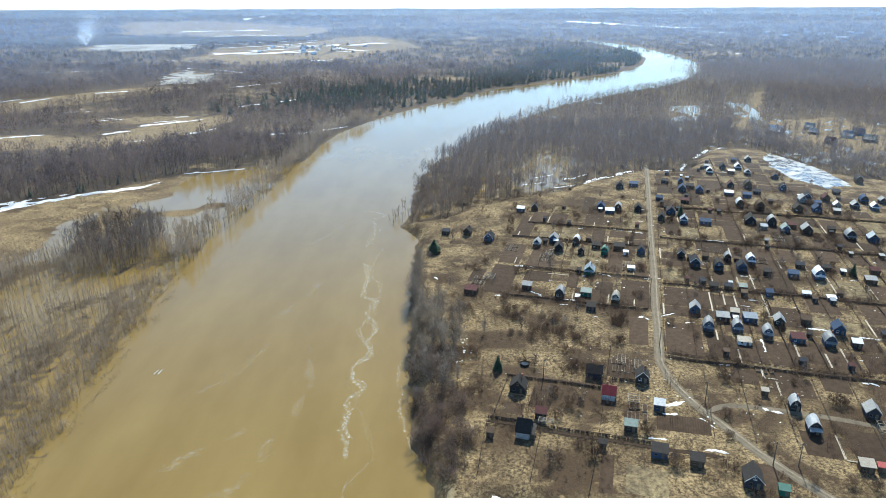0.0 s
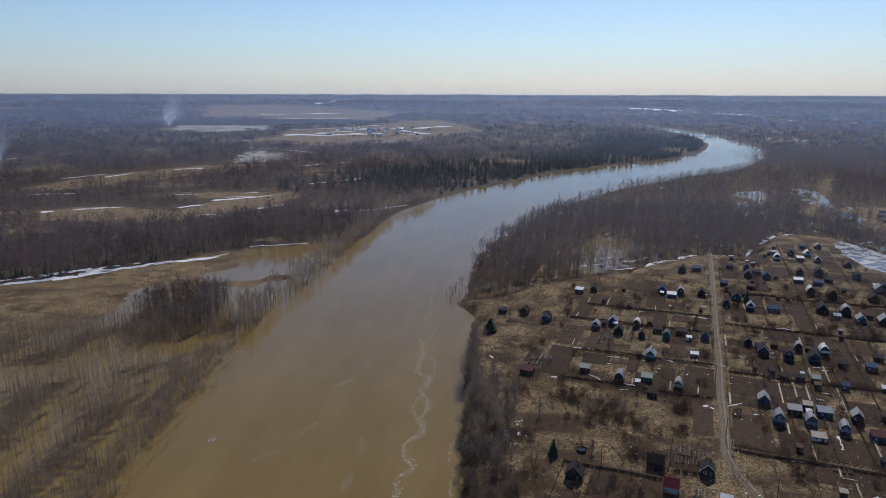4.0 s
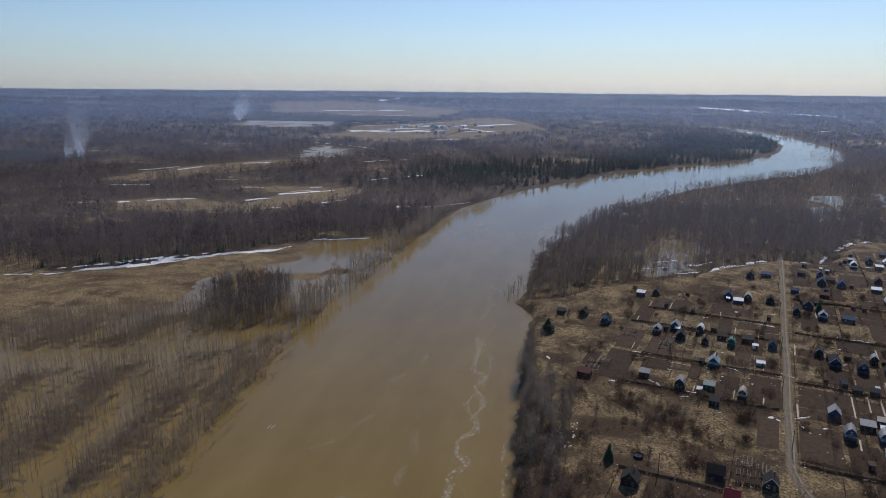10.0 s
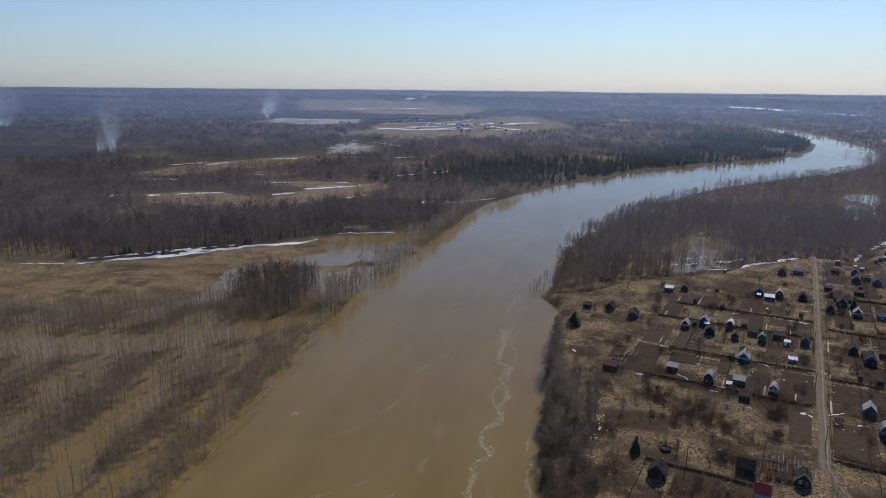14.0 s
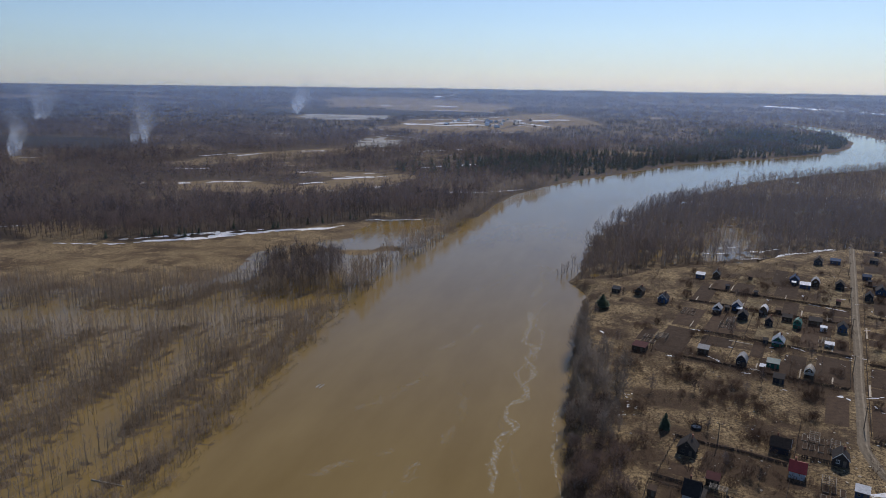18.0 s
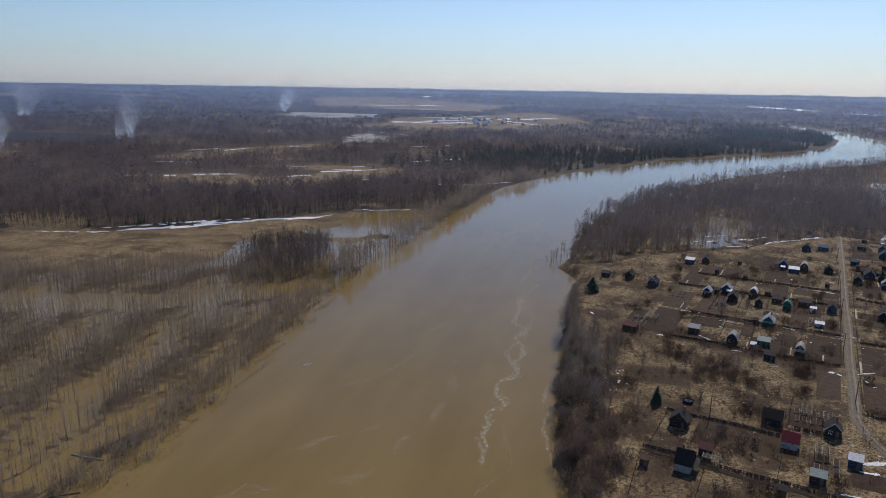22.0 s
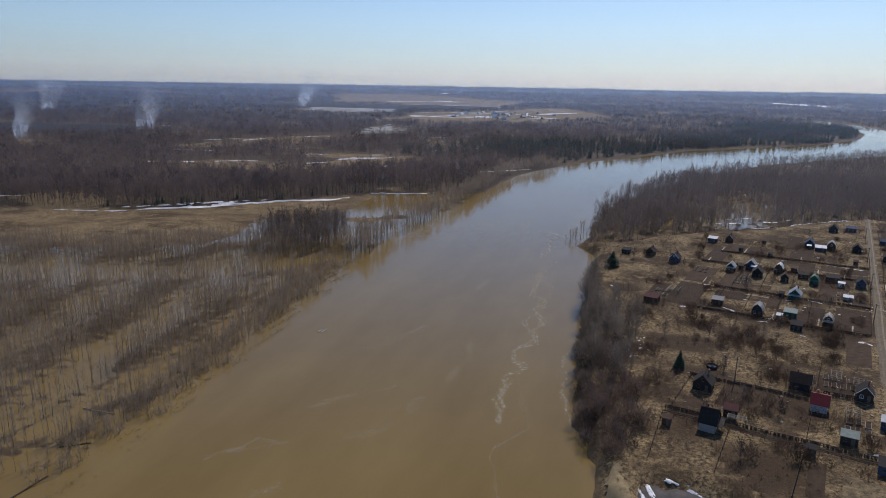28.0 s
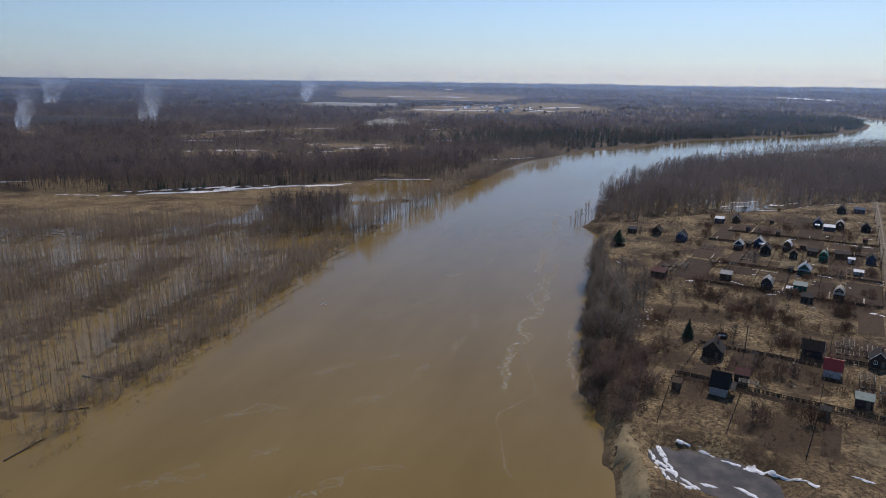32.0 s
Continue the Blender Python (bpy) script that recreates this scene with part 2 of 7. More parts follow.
PLAIN_HAZE_TINT = veil_material("plain_mist", 0.25, (0.46, 0.64, 1.0), 230.0, foot=0.26)
NEAR_HAZE_TINT = veil_material("valley_mist", 0.045, (0.50, 0.68, 1.0), 230.0, foot=0.2)
FAR_HAZE_TINT = veil_material("horizon_mist", 0.26, (0.54, 0.75, 1.0), 520.0, foot=0.02)
SMOKE = veil_material("brushfire_smoke", 0.7, (0.80, 0.88, 1.0), 150.0, lump=0.028, foot=0.02)


# ---- mesh helpers ----
def raw_mesh(name, verts, faces, material=None, tone=None, smooth=False):
    """A mesh from arrays; faces all have the same number of corners."""
    verts, faces = np.asarray(verts, np.float32), np.asarray(faces, np.int32)
    me = bpy.data.meshes.new(name)
    k = faces.shape[1]
    me.vertices.add(len(verts))
    me.vertices.foreach_set("co", verts.ravel())
    me.loops.add(faces.size)
    me.loops.foreach_set("vertex_index", faces.ravel())
    me.polygons.add(len(faces))
    me.polygons.foreach_set("loop_start", np.arange(0, faces.size, k, dtype=np.int32))
    me.polygons.foreach_set("use_smooth", np.full(len(faces), smooth))
    if tone is not None:
        a = me.attributes.new("tone", "FLOAT", "POINT")
        a.data.foreach_set("value", np.asarray(tone, np.float32))
    me.update(calc_edges=True)
    if material:
        me.materials.append(material)
    return me


def part(name, bm, material, parent=None, label=""):
    """Links a bmesh as one mesh object under a thing or a part."""
    me = bpy.data.meshes.new(name)
    bm.to_mesh(me)
    bm.free()
    me.materials.append(material)
    ob = new(name, me)
    ob.parent = parent
    return tagged(ob, label)


def box(bm, x, y, z, sx, sy, sz, m=None):
    r = bmesh.ops.create_cube(bm, size=1.0, matrix=(m or Matrix()) @ Matrix.Translation((x, y, z)) @ Matrix.Diagonal((sx, sy, sz, 1)))
    return r["verts"]


def prism(bm, outline, y0, y1):
    """A solid from an outline in x, z, drawn out along y."""
    a = [bm.verts.new((x, y0, z)) for x, z in outline]
    b = [bm.verts.new((x, y1, z)) for x, z in outline]
    bm.faces.new(a)
    bm.faces.new(b[::-1])
    for i in range(len(a)):
        j = (i + 1) % len(a)
        bm.faces.new((a[j], a[i], b[i], b[j]))


def waves(x, y, size, seed=0):
    """Smooth uneven field of about -1 to 1."""
    r = random.Random(seed)
    v = 0.0
    for k in range(6):
        a, p, s = r.uniform(0, 6.28), r.uniform(0, 6.28), r.uniform(0.6, 2.2)
        v = v + np.sin((x * math.cos(a) + y * math.sin(a)) * 6.28 / size * s + p + 1.3 * np.sin((x * math.sin(a) - y * math.cos(a)) * 3.7 / size + k))
    return v / 3.2


def smooth(v):
    v = np.clip(v, 0, 1)
    return v * v * (3 - 2 * v)


def inside(x, y, poly):
    """Whether points lie in a polygon."""
    x, y = np.asarray(x, float), np.asarray(y, float)
    hit = np.zeros(np.broadcast(x, y).shape, bool)
    for (x0, y0), (x1, y1) in zip(poly, poly[1:] + poly[:1]):
        if y0 != y1:
            hit ^= ((y0 > y) != (y1 > y)) & (x < (x1 - x0) * (y - y0) / (y1 - y0) + x0)
    return hit


# ---- the lie of the land ----
LEFT_BANK = [(-112, -400), (-109, 90), (-108, 112), (-109, 145), (-111, 171), (-112, 195), (-114, 233), (-119, 284), (-122, 344), (-116, 378), (-113, 440), (-110, 493), (-105, 587),
             (-98, 645), (-77, 704), (-40, 782), (12, 862), (77, 973), (149, 1037), (232, 1119), (305, 1195), (379, 1328), (427, 1480), (451, 1729), (429, 1948), (391, 2180)]
RIGHT_BANK = [(12, -400), (6, 80), (2, 122), (-3, 146), (-8, 165), (-10, 190), (-12, 220), (-13, 290), (-13, 345), (-24, 364), (-20, 380), (-19, 451), (-10, 507), (8, 563), (41, 647),
              (89, 737), (146, 827), (238, 928), (336, 1023), (409, 1140), (480, 1291), (505, 1477), (502, 1584), (499, 1807), (471, 1995), (393, 2185)]
GARDEN_EDGE = [(-24, 362), (2, 372), (15, 388), (41, 410), (79, 432), (108, 461), (146, 485), (175, 478), (222, 557), (255, 557), (275, 470), (330, 430), (700, 400)]
MEADOW_EDGE = [(-900, 150), (-270, 270), (-200, 305), (-130, 325), (-110, 335)]
# glades of open, snowy or flooded ground in the woods
GLADES = [((76, 495), 32, 66), ((283, 805), 32, 175), ((352, 832), 22, 95), ((345, 766), 9, 130), ((238, 700), 12, 60)]
WOOD_EDGE = [(-900, 300), (-520, 320), (-316, 366), (-283, 386), (-257, 410), (-221, 440), (-190, 484), (-144, 505), (-110, 520)]


def along(y, line, first=1):
    pts = np.array(line, float)
    return np.interp(y, pts[:, 1], pts[:, 0]) if first else np.interp(y, pts[:, 0], pts[:, 1])


def glade(x, y):
    v = np.ones(np.shape(x))
    for (cx, cy), rx, ry in GLADES:
        v = np.minimum(v, np.hypot((x - cx - (y - cy) * 0.33) / rx, (y - cy) / ry))
    return smooth((v - 0.55 + 0.35 * waves(x, y, 22, 46)) / 0.5)


def rows_of(x, y):
    """Long streaks, along the shore, in which the drowned saplings stand."""
    a, b = x * 0.1 + y * 0.995, x * 0.995 - y * 0.1
    return 0.55 * waves(a * 0.25, b, 24, 31) + 0.6 * waves(a * 0.2, b, 9, 32)


CHANNEL = [(-420, 190), (-264, 229), (-229, 240), (-192, 250), (-172, 263), (-153, 279), (-133, 298), (-118, 306)]


def lagoon(x, y):
    """1 in the open channels of the flooded spit, 0 elsewhere."""
    dl = along(y, LEFT_BANK) - x
    cut = 1 - smooth(np.abs(y - along(x, CHANNEL, 0) - 2 * waves(x, y, 30, 48)) / 8.5 - 0.45)
    wide = (1 - smooth(np.abs(dl - 39 - 5 * waves(x, y, 60, 43)) / 6.5 - 0.4)) * smooth((216 - y) / 14) * smooth((y - 132) / 20)
    near = (1 - smooth(np.abs(dl - 20 - 4 * waves(x, y, 40, 44)) / 5.0 - 0.4)) * smooth((172 - y) / 20) * smooth(0.75 + waves(x, y, 26, 49))
    tip = smooth((112 - y) / 12) * smooth((24 - dl) / 8)
    return np.maximum(np.maximum(cut, wide), np.maximum(near, tip))


def inland_cover(x, y):
    """How thick the wood on the floodplain stands, 0 to 1."""
    return np.clip(0.98 + 1.0 * waves(x * 0.4, y, 150, 36) + 0.45 * waves(x, y, 60, 45), 0.0, 1.0)


def height(x, y):
    x, y = np.asarray(x, float), np.asarray(y, float)
    dr, dl = x - along(y, RIGHT_BANK) - 0.9 * waves(0 * x, y, 13, 42), along(y, LEFT_BANK) - x
    wet = y < 2190
    garden = smooth((along(x, GARDEN_EDGE, 0) - y) / 14 + 0.3)
    pu, pv = (x - 18) * 0.93 - (y - 129) * 0.36, (x - 18) * 0.36 + (y - 129) * 0.93
    ring = np.hypot(pu / 13.5, pv / 8.0) * (1 + 0.12 * waves(x, y, 9, 41))
    pond = 2.1 * smooth((1.25 - ring) / 0.5) - 0.9 * smooth(1 - np.abs(ring - 1.5) / 0.22) * smooth((pv + 2) / 4)
    right = garden * (4.0 + 0.25 * waves(x, y, 45, 2)) * smooth(dr / 4.5 + 0.15) + (1 - garden) * (0.8 + 0.5 * waves(x, y, 130, 3) - 1.5 * (1 - glade(x, y))) * smooth(dr / 8)
    right = right - pond * garden
    s = y - along(x, MEADOW_EDGE, 0)
    n = y - along(x, WOOD_EDGE, 0)
    low = 0.0 + 0.16 * rows_of(x, y) + 0.13 * waves(x, y, 8, 6) - 0.5 * lagoon(x, y)
    slough = smooth(1.2 - np.abs(x - np.interp(y, [298, 330, 367, 400], [-199, -200, -211, -206])) / 12) * smooth((y - 286) / 12) * smooth((408 - y) / 12)
    meadow = 0.75 + 0.25 * waves(x, y, 70, 7) - 0.95 * smooth((x + 215) / 45) - (0.62 + 0.25 * waves(x, y, 13, 65)) * slough
    up = 1.3 + 0.5 * waves(x, y, 160, 8)
    left = low + (meadow - low) * smooth(s / 22) + (up - meadow) * smooth(n / 14)
    left = np.where(y < 300, left - 0.25 * smooth(1 - dl / 13), left) * smooth(dl / 5)
    river = -3.0 * smooth(np.minimum(-dr, -dl) / 10) - 0.05
    h = np.where(dr > 0, right, np.where(dl > 0, left, river))
    inland = 2.0 + 1.5 * waves(x, y, 400, 9)
    h = np.where(wet, h, inland)
    edge = np.clip(np.maximum(dr, dl) / 60, 0, 1)
    h = h + smooth((y - 600) / 500) * edge * (inland - h) * np.where(wet, 0.8, 0)
    far = np.hypot(x, y)
    return h + 50.0 * smooth((far - 2600) / 2500)


LEVELS = height(*np.meshgrid(np.arange(-60, 401), np.arange(60, 621))).tolist()


def z_at(x, y):
    """The ground's level at a place; near the gardens from a one-metre survey."""
    if -60 <= x < 399 and 60 <= y < 619:
        i, j = int(x + 60), int(y - 60)
        u, v = x + 60 - i, y - 60 - j
        a, b = LEVELS[j], LEVELS[j + 1]
        return (a[i] * (1 - u) + a[i + 1] * u) * (1 - v) + (b[i] * (1 - u) + b[i + 1] * u) * v
    return float(height(np.array([x]), np.array([y]))[0])


class Boxes:
    """Collects many boxes as plain arrays."""

    CORNERS = [(sx, sy, sz) for sz in (-0.5, 0.5) for sx, sy in ((-0.5, -0.5), (0.5, -0.5), (0.5, 0.5), (-0.5, 0.5))]
    SIDES = ((3, 2, 1, 0), (4, 5, 6, 7), (0, 1, 5, 4), (1, 2, 6, 5), (2, 3, 7, 6), (3, 0, 4, 7))

    def __init__(self):
        self.v, self.f = [], []

    def add(self, x, y, z, sx, sy, sz, m=None):
        n = len(self.v)
        for a, b, c in self.CORNERS:
            p = (x + a * sx, y + b * sy, z + c * sz)
            self.v.append(tuple(m @ Vector(p)) if m else p)
        self.f += [tuple(n + k for k in side) for side in self.SIDES]

    def part(self, name, material, parent=None, label=""):
        ob = new(name, raw_mesh(name, self.v, self.f, material))
        ob.parent = parent
        return tagged(ob, label)


def spaced(stops):
    """Grid lines from (place, step) stops."""
    out, (v, _) = [], stops[0]
    for (a, s0), (b, s1) in zip(stops, stops[1:]):
        while v < b:
            out.append(v)
            v += s0 + (s1 - s0) * (v - a) / (b - a)
    return np.array(out + [stops[-1][0]])


def grid_mesh(name, xs, ys, zfun, material):
    gx, gy = np.meshgrid(xs, ys)
    gz = zfun(gx, gy)
    nx, ny = len(xs), len(ys)
    i = (np.arange(ny - 1)[:, None] * nx + np.arange(nx - 1)[None]).ravel()
    faces = np.stack([i, i + 1, i + nx + 1, i + nx], 1)
    return raw_mesh(name, np.stack([gx, gy, gz], -1).reshape(-1, 3), faces, material, smooth=True), gx.ravel(), gy.ravel(), gz.ravel()


FAR_FIELDS = [[(-1463, 3264), (-1081, 3452), (-498, 2982), (-404, 2652), (-450, 2248), (-735, 2337), (-1125, 2480)],
              [(-330, 2279), (-221, 2345), (-112, 2075), (-49, 1771), (-89, 1653), (-189, 1585), (-263, 1781)],
              [(-562, 1500), (-490, 1545), (-272, 1538), (-251, 1698), (-142, 1636), (-214, 1402), (-356, 1329), (-518, 1412)],
              [(-523, 1533), (-574, 1816), (-470, 1881), (-367, 2089), (-325, 2200), (-263, 1781), (-275, 1554), (-430, 1540)],
              [(-560, 740), (-534, 855), (-513, 881), (-460, 958), (-400, 1012), (-397, 1060), (-372, 944), (-420, 855), (-450, 815), (-484, 765), (-501, 727)],
              [(-320, 570), (-312, 631), (-292, 684), (-235, 750), (-215, 719), (-231, 650), (-258, 602), (-281, 572)],
              [(-440, 615), (-384, 635), (-322, 622), (-308, 585), (-364, 566), (-420, 560)],
              [(468, 1910), (525, 1835), (530, 1706), (478, 1660)], [(590, 1660), (702, 1680), (645, 1505), (554, 1510)],
              [(296, 560), (300, 690), (410, 720), (440, 610), (410, 500), (330, 490)], [(274, 640), (339, 770), (412, 922), (428, 918), (351, 762), (290, 636)], [(-420, 380), (-340, 335), (-322, 365), (-404, 450)], [(-930, 1690), (-930, 1912), (-806, 1956), (-676, 1976), (-610, 1796), (-674, 1640)]]
BURNT_FIELDS = [[(-1306, 2092), (-1204, 2244), (-905, 2331), (-439, 2339), (-375, 2132), (-622, 1973), (-671, 1949), (-946, 1917), (-1109, 1951)],
                [(-1088, 983), (-934, 822), (-746, 840), (-715, 948), (-856, 1010)], [(-2497, 2272), (-1448, 1312), (-1330, 1393), (-1658, 1880), (-2078, 2786)]]

me, gx, gy, gz = grid_mesh("ground", spaced([(-4900, 250), (-1500, 60), (-600, 14), (-330, 3.2), (-120, 2.4), (60, 2.4), (250, 3.5), (600, 16), (1500, 60), (4900, 250)]),
                           spaced([(-4900, 300), (-300, 40), (40, 3), (110, 2.2), (380, 2.6), (560, 6), (1000, 16), (2400, 50), (4900, 110)]), height, GROUND)
dr, dl = gx - along(gy, RIGHT_BANK), along(gy, LEFT_BANK) - gx
in_garden = (dr > 0) & (gy < along(gx, GARDEN_EDGE, 0)) & (gx < 420)
in_meadow = (dl > 0) & (gy > along(gx, MEADOW_EDGE, 0)) & (gy < along(gx, WOOD_EDGE, 0))
straw = in_meadow * np.clip(0.55 + 0.5 * waves(gx * 0.5, gy, 34, 15), 0.1, 0.9) + in_garden * np.clip(0.22 + 0.9 * waves(gx, gy, 40, 14), 0, 0.85)
burnt = np.zeros(len(gx))
BERM = [(-2.6, 138.7), (3.9, 140.7), (4.9, 128), (5.4, 119), (9, 105), (2, 100), (1.3, 123), (-1.6, 130)]
straw = np.maximum(straw, inside(gx, gy, BERM) * 1.0)
for poly in FAR_FIELDS:
    straw = np.maximum(straw, inside(gx, gy, poly) * 0.9)
for poly in BURNT_FIELDS:
    burnt = np.maximum(burnt, inside(gx, gy, poly) * 0.9)
open_wood = (dl > 20) & ~in_meadow & (gy > 480) & (inland_cover(gx, gy) < 0.3)
straw = np.maximum(straw, open_wood * 0.75)
in_spit = (dl > 0) & (gy < along(gx, MEADOW_EDGE, 0) + 12)
wood = np.where(in_garden | in_meadow | in_spit | (straw > 0.5), 0.0, 0.85) * np.clip(0.8 + 0.4 * waves(gx, gy, 220, 12), 0.3, 1)
mud = smooth((0.35 - gz) / 0.4) * (1 - in_meadow * 0.7)
for key, value in (("straw", straw), ("burnt", burnt), ("wood", wood), ("mud", mud)):
    me.attributes.new(key, "FLOAT", "POINT").data.foreach_set("value", np.clip(value, 0, 1).astype(np.float32))
tagged(new("ground", me), "brown spring floodplain of dry grass, mud and leaf litter", "ground", kind="structure")

me, *_ = grid_mesh("river_water", spaced([(-900, 30), (900, 30)]), spaced([(-420, 30), (2400, 30)]), lambda x, y: x * 0, WATER)
tagged(new("river_water", me), "wide silty brown river in spring flood", "river", kind="structure")


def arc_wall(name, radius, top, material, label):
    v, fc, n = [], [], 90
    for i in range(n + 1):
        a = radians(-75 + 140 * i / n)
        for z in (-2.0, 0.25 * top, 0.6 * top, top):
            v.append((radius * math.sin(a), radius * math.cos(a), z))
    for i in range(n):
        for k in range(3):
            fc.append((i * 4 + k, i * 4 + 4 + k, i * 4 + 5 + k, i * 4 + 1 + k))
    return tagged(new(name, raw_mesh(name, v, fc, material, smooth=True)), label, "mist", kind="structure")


# added arc sheets: their blue tint stands in for haze in the air
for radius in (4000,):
    arc_wall("horizon_mist", radius, 520, FAR_HAZE_TINT, "see-through sheet with pale bluish horizon haze in its colour")
arc_wall("distance_mist", 1050, 230, HAZE_TINT, "see-through sheet with thin bluish distance haze in its colour")
arc_wall("plain_mist", 1950, 230, PLAIN_HAZE_TINT, "see-through sheet with the far plain's bluish haze in its colour")
arc_wall("valley_mist", 430, 230, NEAR_HAZE_TINT, "see-through sheet with faint bluish valley haze in its colour")


# ---- trees ----
class Shape:
    """Collects triangles as arrays."""

    def __init__(self):
        self.v, self.f = [], []

    def spike(self, a, b, r, sides=3):
        """A thin tapering stick from a to b."""
        a, b = Vector(a), Vector(b)
        d = (b - a).normalized()
        s = d.cross(Vector((0.3, 0.5, 0.81))).normalized()
        t = d.cross(s)
        n = len(self.v)
        for k in range(sides):
            w = 6.283 * k / sides
            self.v.append(a + (s * math.cos(w) + t * math.sin(w)) * r)
        self.v.append(b)
        for k in range(sides):
            self.f.append((n + k, n + (k + 1) % sides, n + sides))

    def blade(self, a, b, r, rng):
        a, b = Vector(a), Vector(b)
        s = (b - a).cross(Vector((rng.uniform(-1, 1), rng.uniform(-1, 1), rng.uniform(-1, 1)))).normalized() * r
        n = len(self.v)
        self.v += [a - s, a + s, b]
        self.f.append((n, n + 1, n + 2))

    def tube(self, pts, radii, sides=5):
        n = len(self.v)
        for p, r in zip(pts, radii):
            for k in range(sides):
                w = 6.283 * k / sides
                self.v.append(Vector(p) + Vector((math.cos(w) * r, math.sin(w) * r, 0)))
        for i in range(len(pts) - 1):
            for k in range(sides):
                a, b = n + i * sides + k, n + i * sides + (k + 1) % sides
                self.f += [(a, b, b + sides), (a, b + sides, a + sides)]

    def arrays(self):
        return np.array([tuple(p) for p in self.v], np.float32), np.array(self.f, np.int32)


def bare_tree(seed, branches=14, twigs=70, spread=0.2, low=0.3, trunk_r=0.011, twig_w=0.0075, sides=4, cloud=0.0, rise=1.0):
    """A leafless tree one metre high: trunk and crown."""
    rng = random.Random(seed)
    trunk, crown = Shape(), Shape()
    lean = (rng.uniform(-0.03, 0.03), rng.uniform(-0.03, 0.03))
    spine = [Vector((lean[0] * z * 1.5 + rng.uniform(-0.008, 0.008), lean[1] * z * 1.5 + rng.uniform(-0.008, 0.008), z)) for z in (0, 0.3, 0.62, 0.96)]
    if sides:
        trunk.tube(spine, [trunk_r, trunk_r * 0.8, trunk_r * 0.5, trunk_r * 0.12], sides)
    else:
        trunk.spike(spine[0], spine[-1], trunk_r)

    def at(u):
        u = min(u, 0.959)
        for a, b in zip(spine, spine[1:]):
            if a.z <= u <= b.z:
                return a.lerp(b, (u - a.z) / (b.z - a.z))
        return spine[-1].copy()

    limbs = []
    for i in range(branches):
        u = low + (0.93 - low) * (i + rng.random()) / branches
        w, lift = rng.uniform(0, 6.283), rng.uniform(0.85, 1.35)
        reach = spread * (1.05 - 0.75 * abs(u - low - 0.15)) * rng.uniform(0.6, 1.15)
        a = at(u)
        b = a + Vector((math.cos(w) * math.cos(lift), math.sin(w) * math.cos(lift), math.sin(lift))) * reach * 1.3
        if sides > 3:
            crown.spike(a, b, trunk_r * 0.34)
        else:
            crown.blade(a, b, trunk_r * 0.5, rng)
        limbs.append((a, b))
    for i in range(twigs):
        a, b = limbs[rng.randrange(len(limbs))]
        p = a.lerp(b, rng.uniform(0.15, 1.0))
        if rng.random() < cloud:
            w, q, u = rng.uniform(0, 6.283), math.sqrt(rng.random()), rng.uniform(-1, 1)
            q *= spread * 0.75 * math.sqrt(1 - u * u)
            p = at(0.5 + 0.5 * low + 0.42 * (1 - low) * u) + Vector((math.cos(w) * q, math.sin(w) * q, 0))
            a, b = p, p + Vector((rng.uniform(-1, 1), rng.uniform(-1, 1), rng.uniform(0.5, 2.4) * rise))
        d = (b - a).normalized() * 0.6 + Vector((rng.uniform(-1, 1), rng.uniform(-1, 1), rng.uniform(0.3, 2.2) * rise)) * 0.6
        crown.blade(p, p + d.normalized() * rng.uniform(0.09, 0.22), twig_w, rng)
    return trunk, crown


def slim_tree(seed, twigs=46, spread=0.14, low=0.28):
    """A thin leafless sapling one metre high: bare stem below, a narrow feathery crown above."""
    rng = random.Random(seed)
    trunk, crown = Shape(), Shape()
    lean = Vector((rng.uniform(-0.06, 0.06), rng.uniform(-0.06, 0.06), 0.97))
    bow = Vector((rng.uniform(-0.02, 0.02), rng.uniform(-0.02, 0.02), 0.5)) + Vector((lean.x * 0.5, lean.y * 0.5, 0))
    trunk.tube([(0, 0, 0), bow, lean], [0.0072, 0.005, 0.0012], 3)
    limbs = []
    for i in range(9):
        u = low + (0.9 - low) * (i + rng.random()) / 9
        a = bow * (u / 0.5) if u < 0.5 else bow.lerp(lean, (u - 0.5) / 0.47)
        w, reach = rng.uniform(0, 6.283), spread * (1.15 - u) * rng.uniform(0.7, 1.3)
        b = a + Vector((math.cos(w) * reach, math.sin(w) * reach, rng.uniform(0.10, 0.24)))
        crown.blade(a, b, 0.0034, rng)
        limbs.append((a, b))
    for i in range(twigs):
        a, b = limbs[rng.randrange(9)]
        p = a.lerp(b, rng.uniform(0.1, 1.0))
        d = Vector((rng.uniform(-1, 1) * 0.5, rng.uniform(-1, 1) * 0.5, rng.uniform(0.5, 1.4)))
        crown.blade(p, p + d.normalized() * rng.uniform(0.06, 0.17), 0.0042, rng)
    return trunk, crown


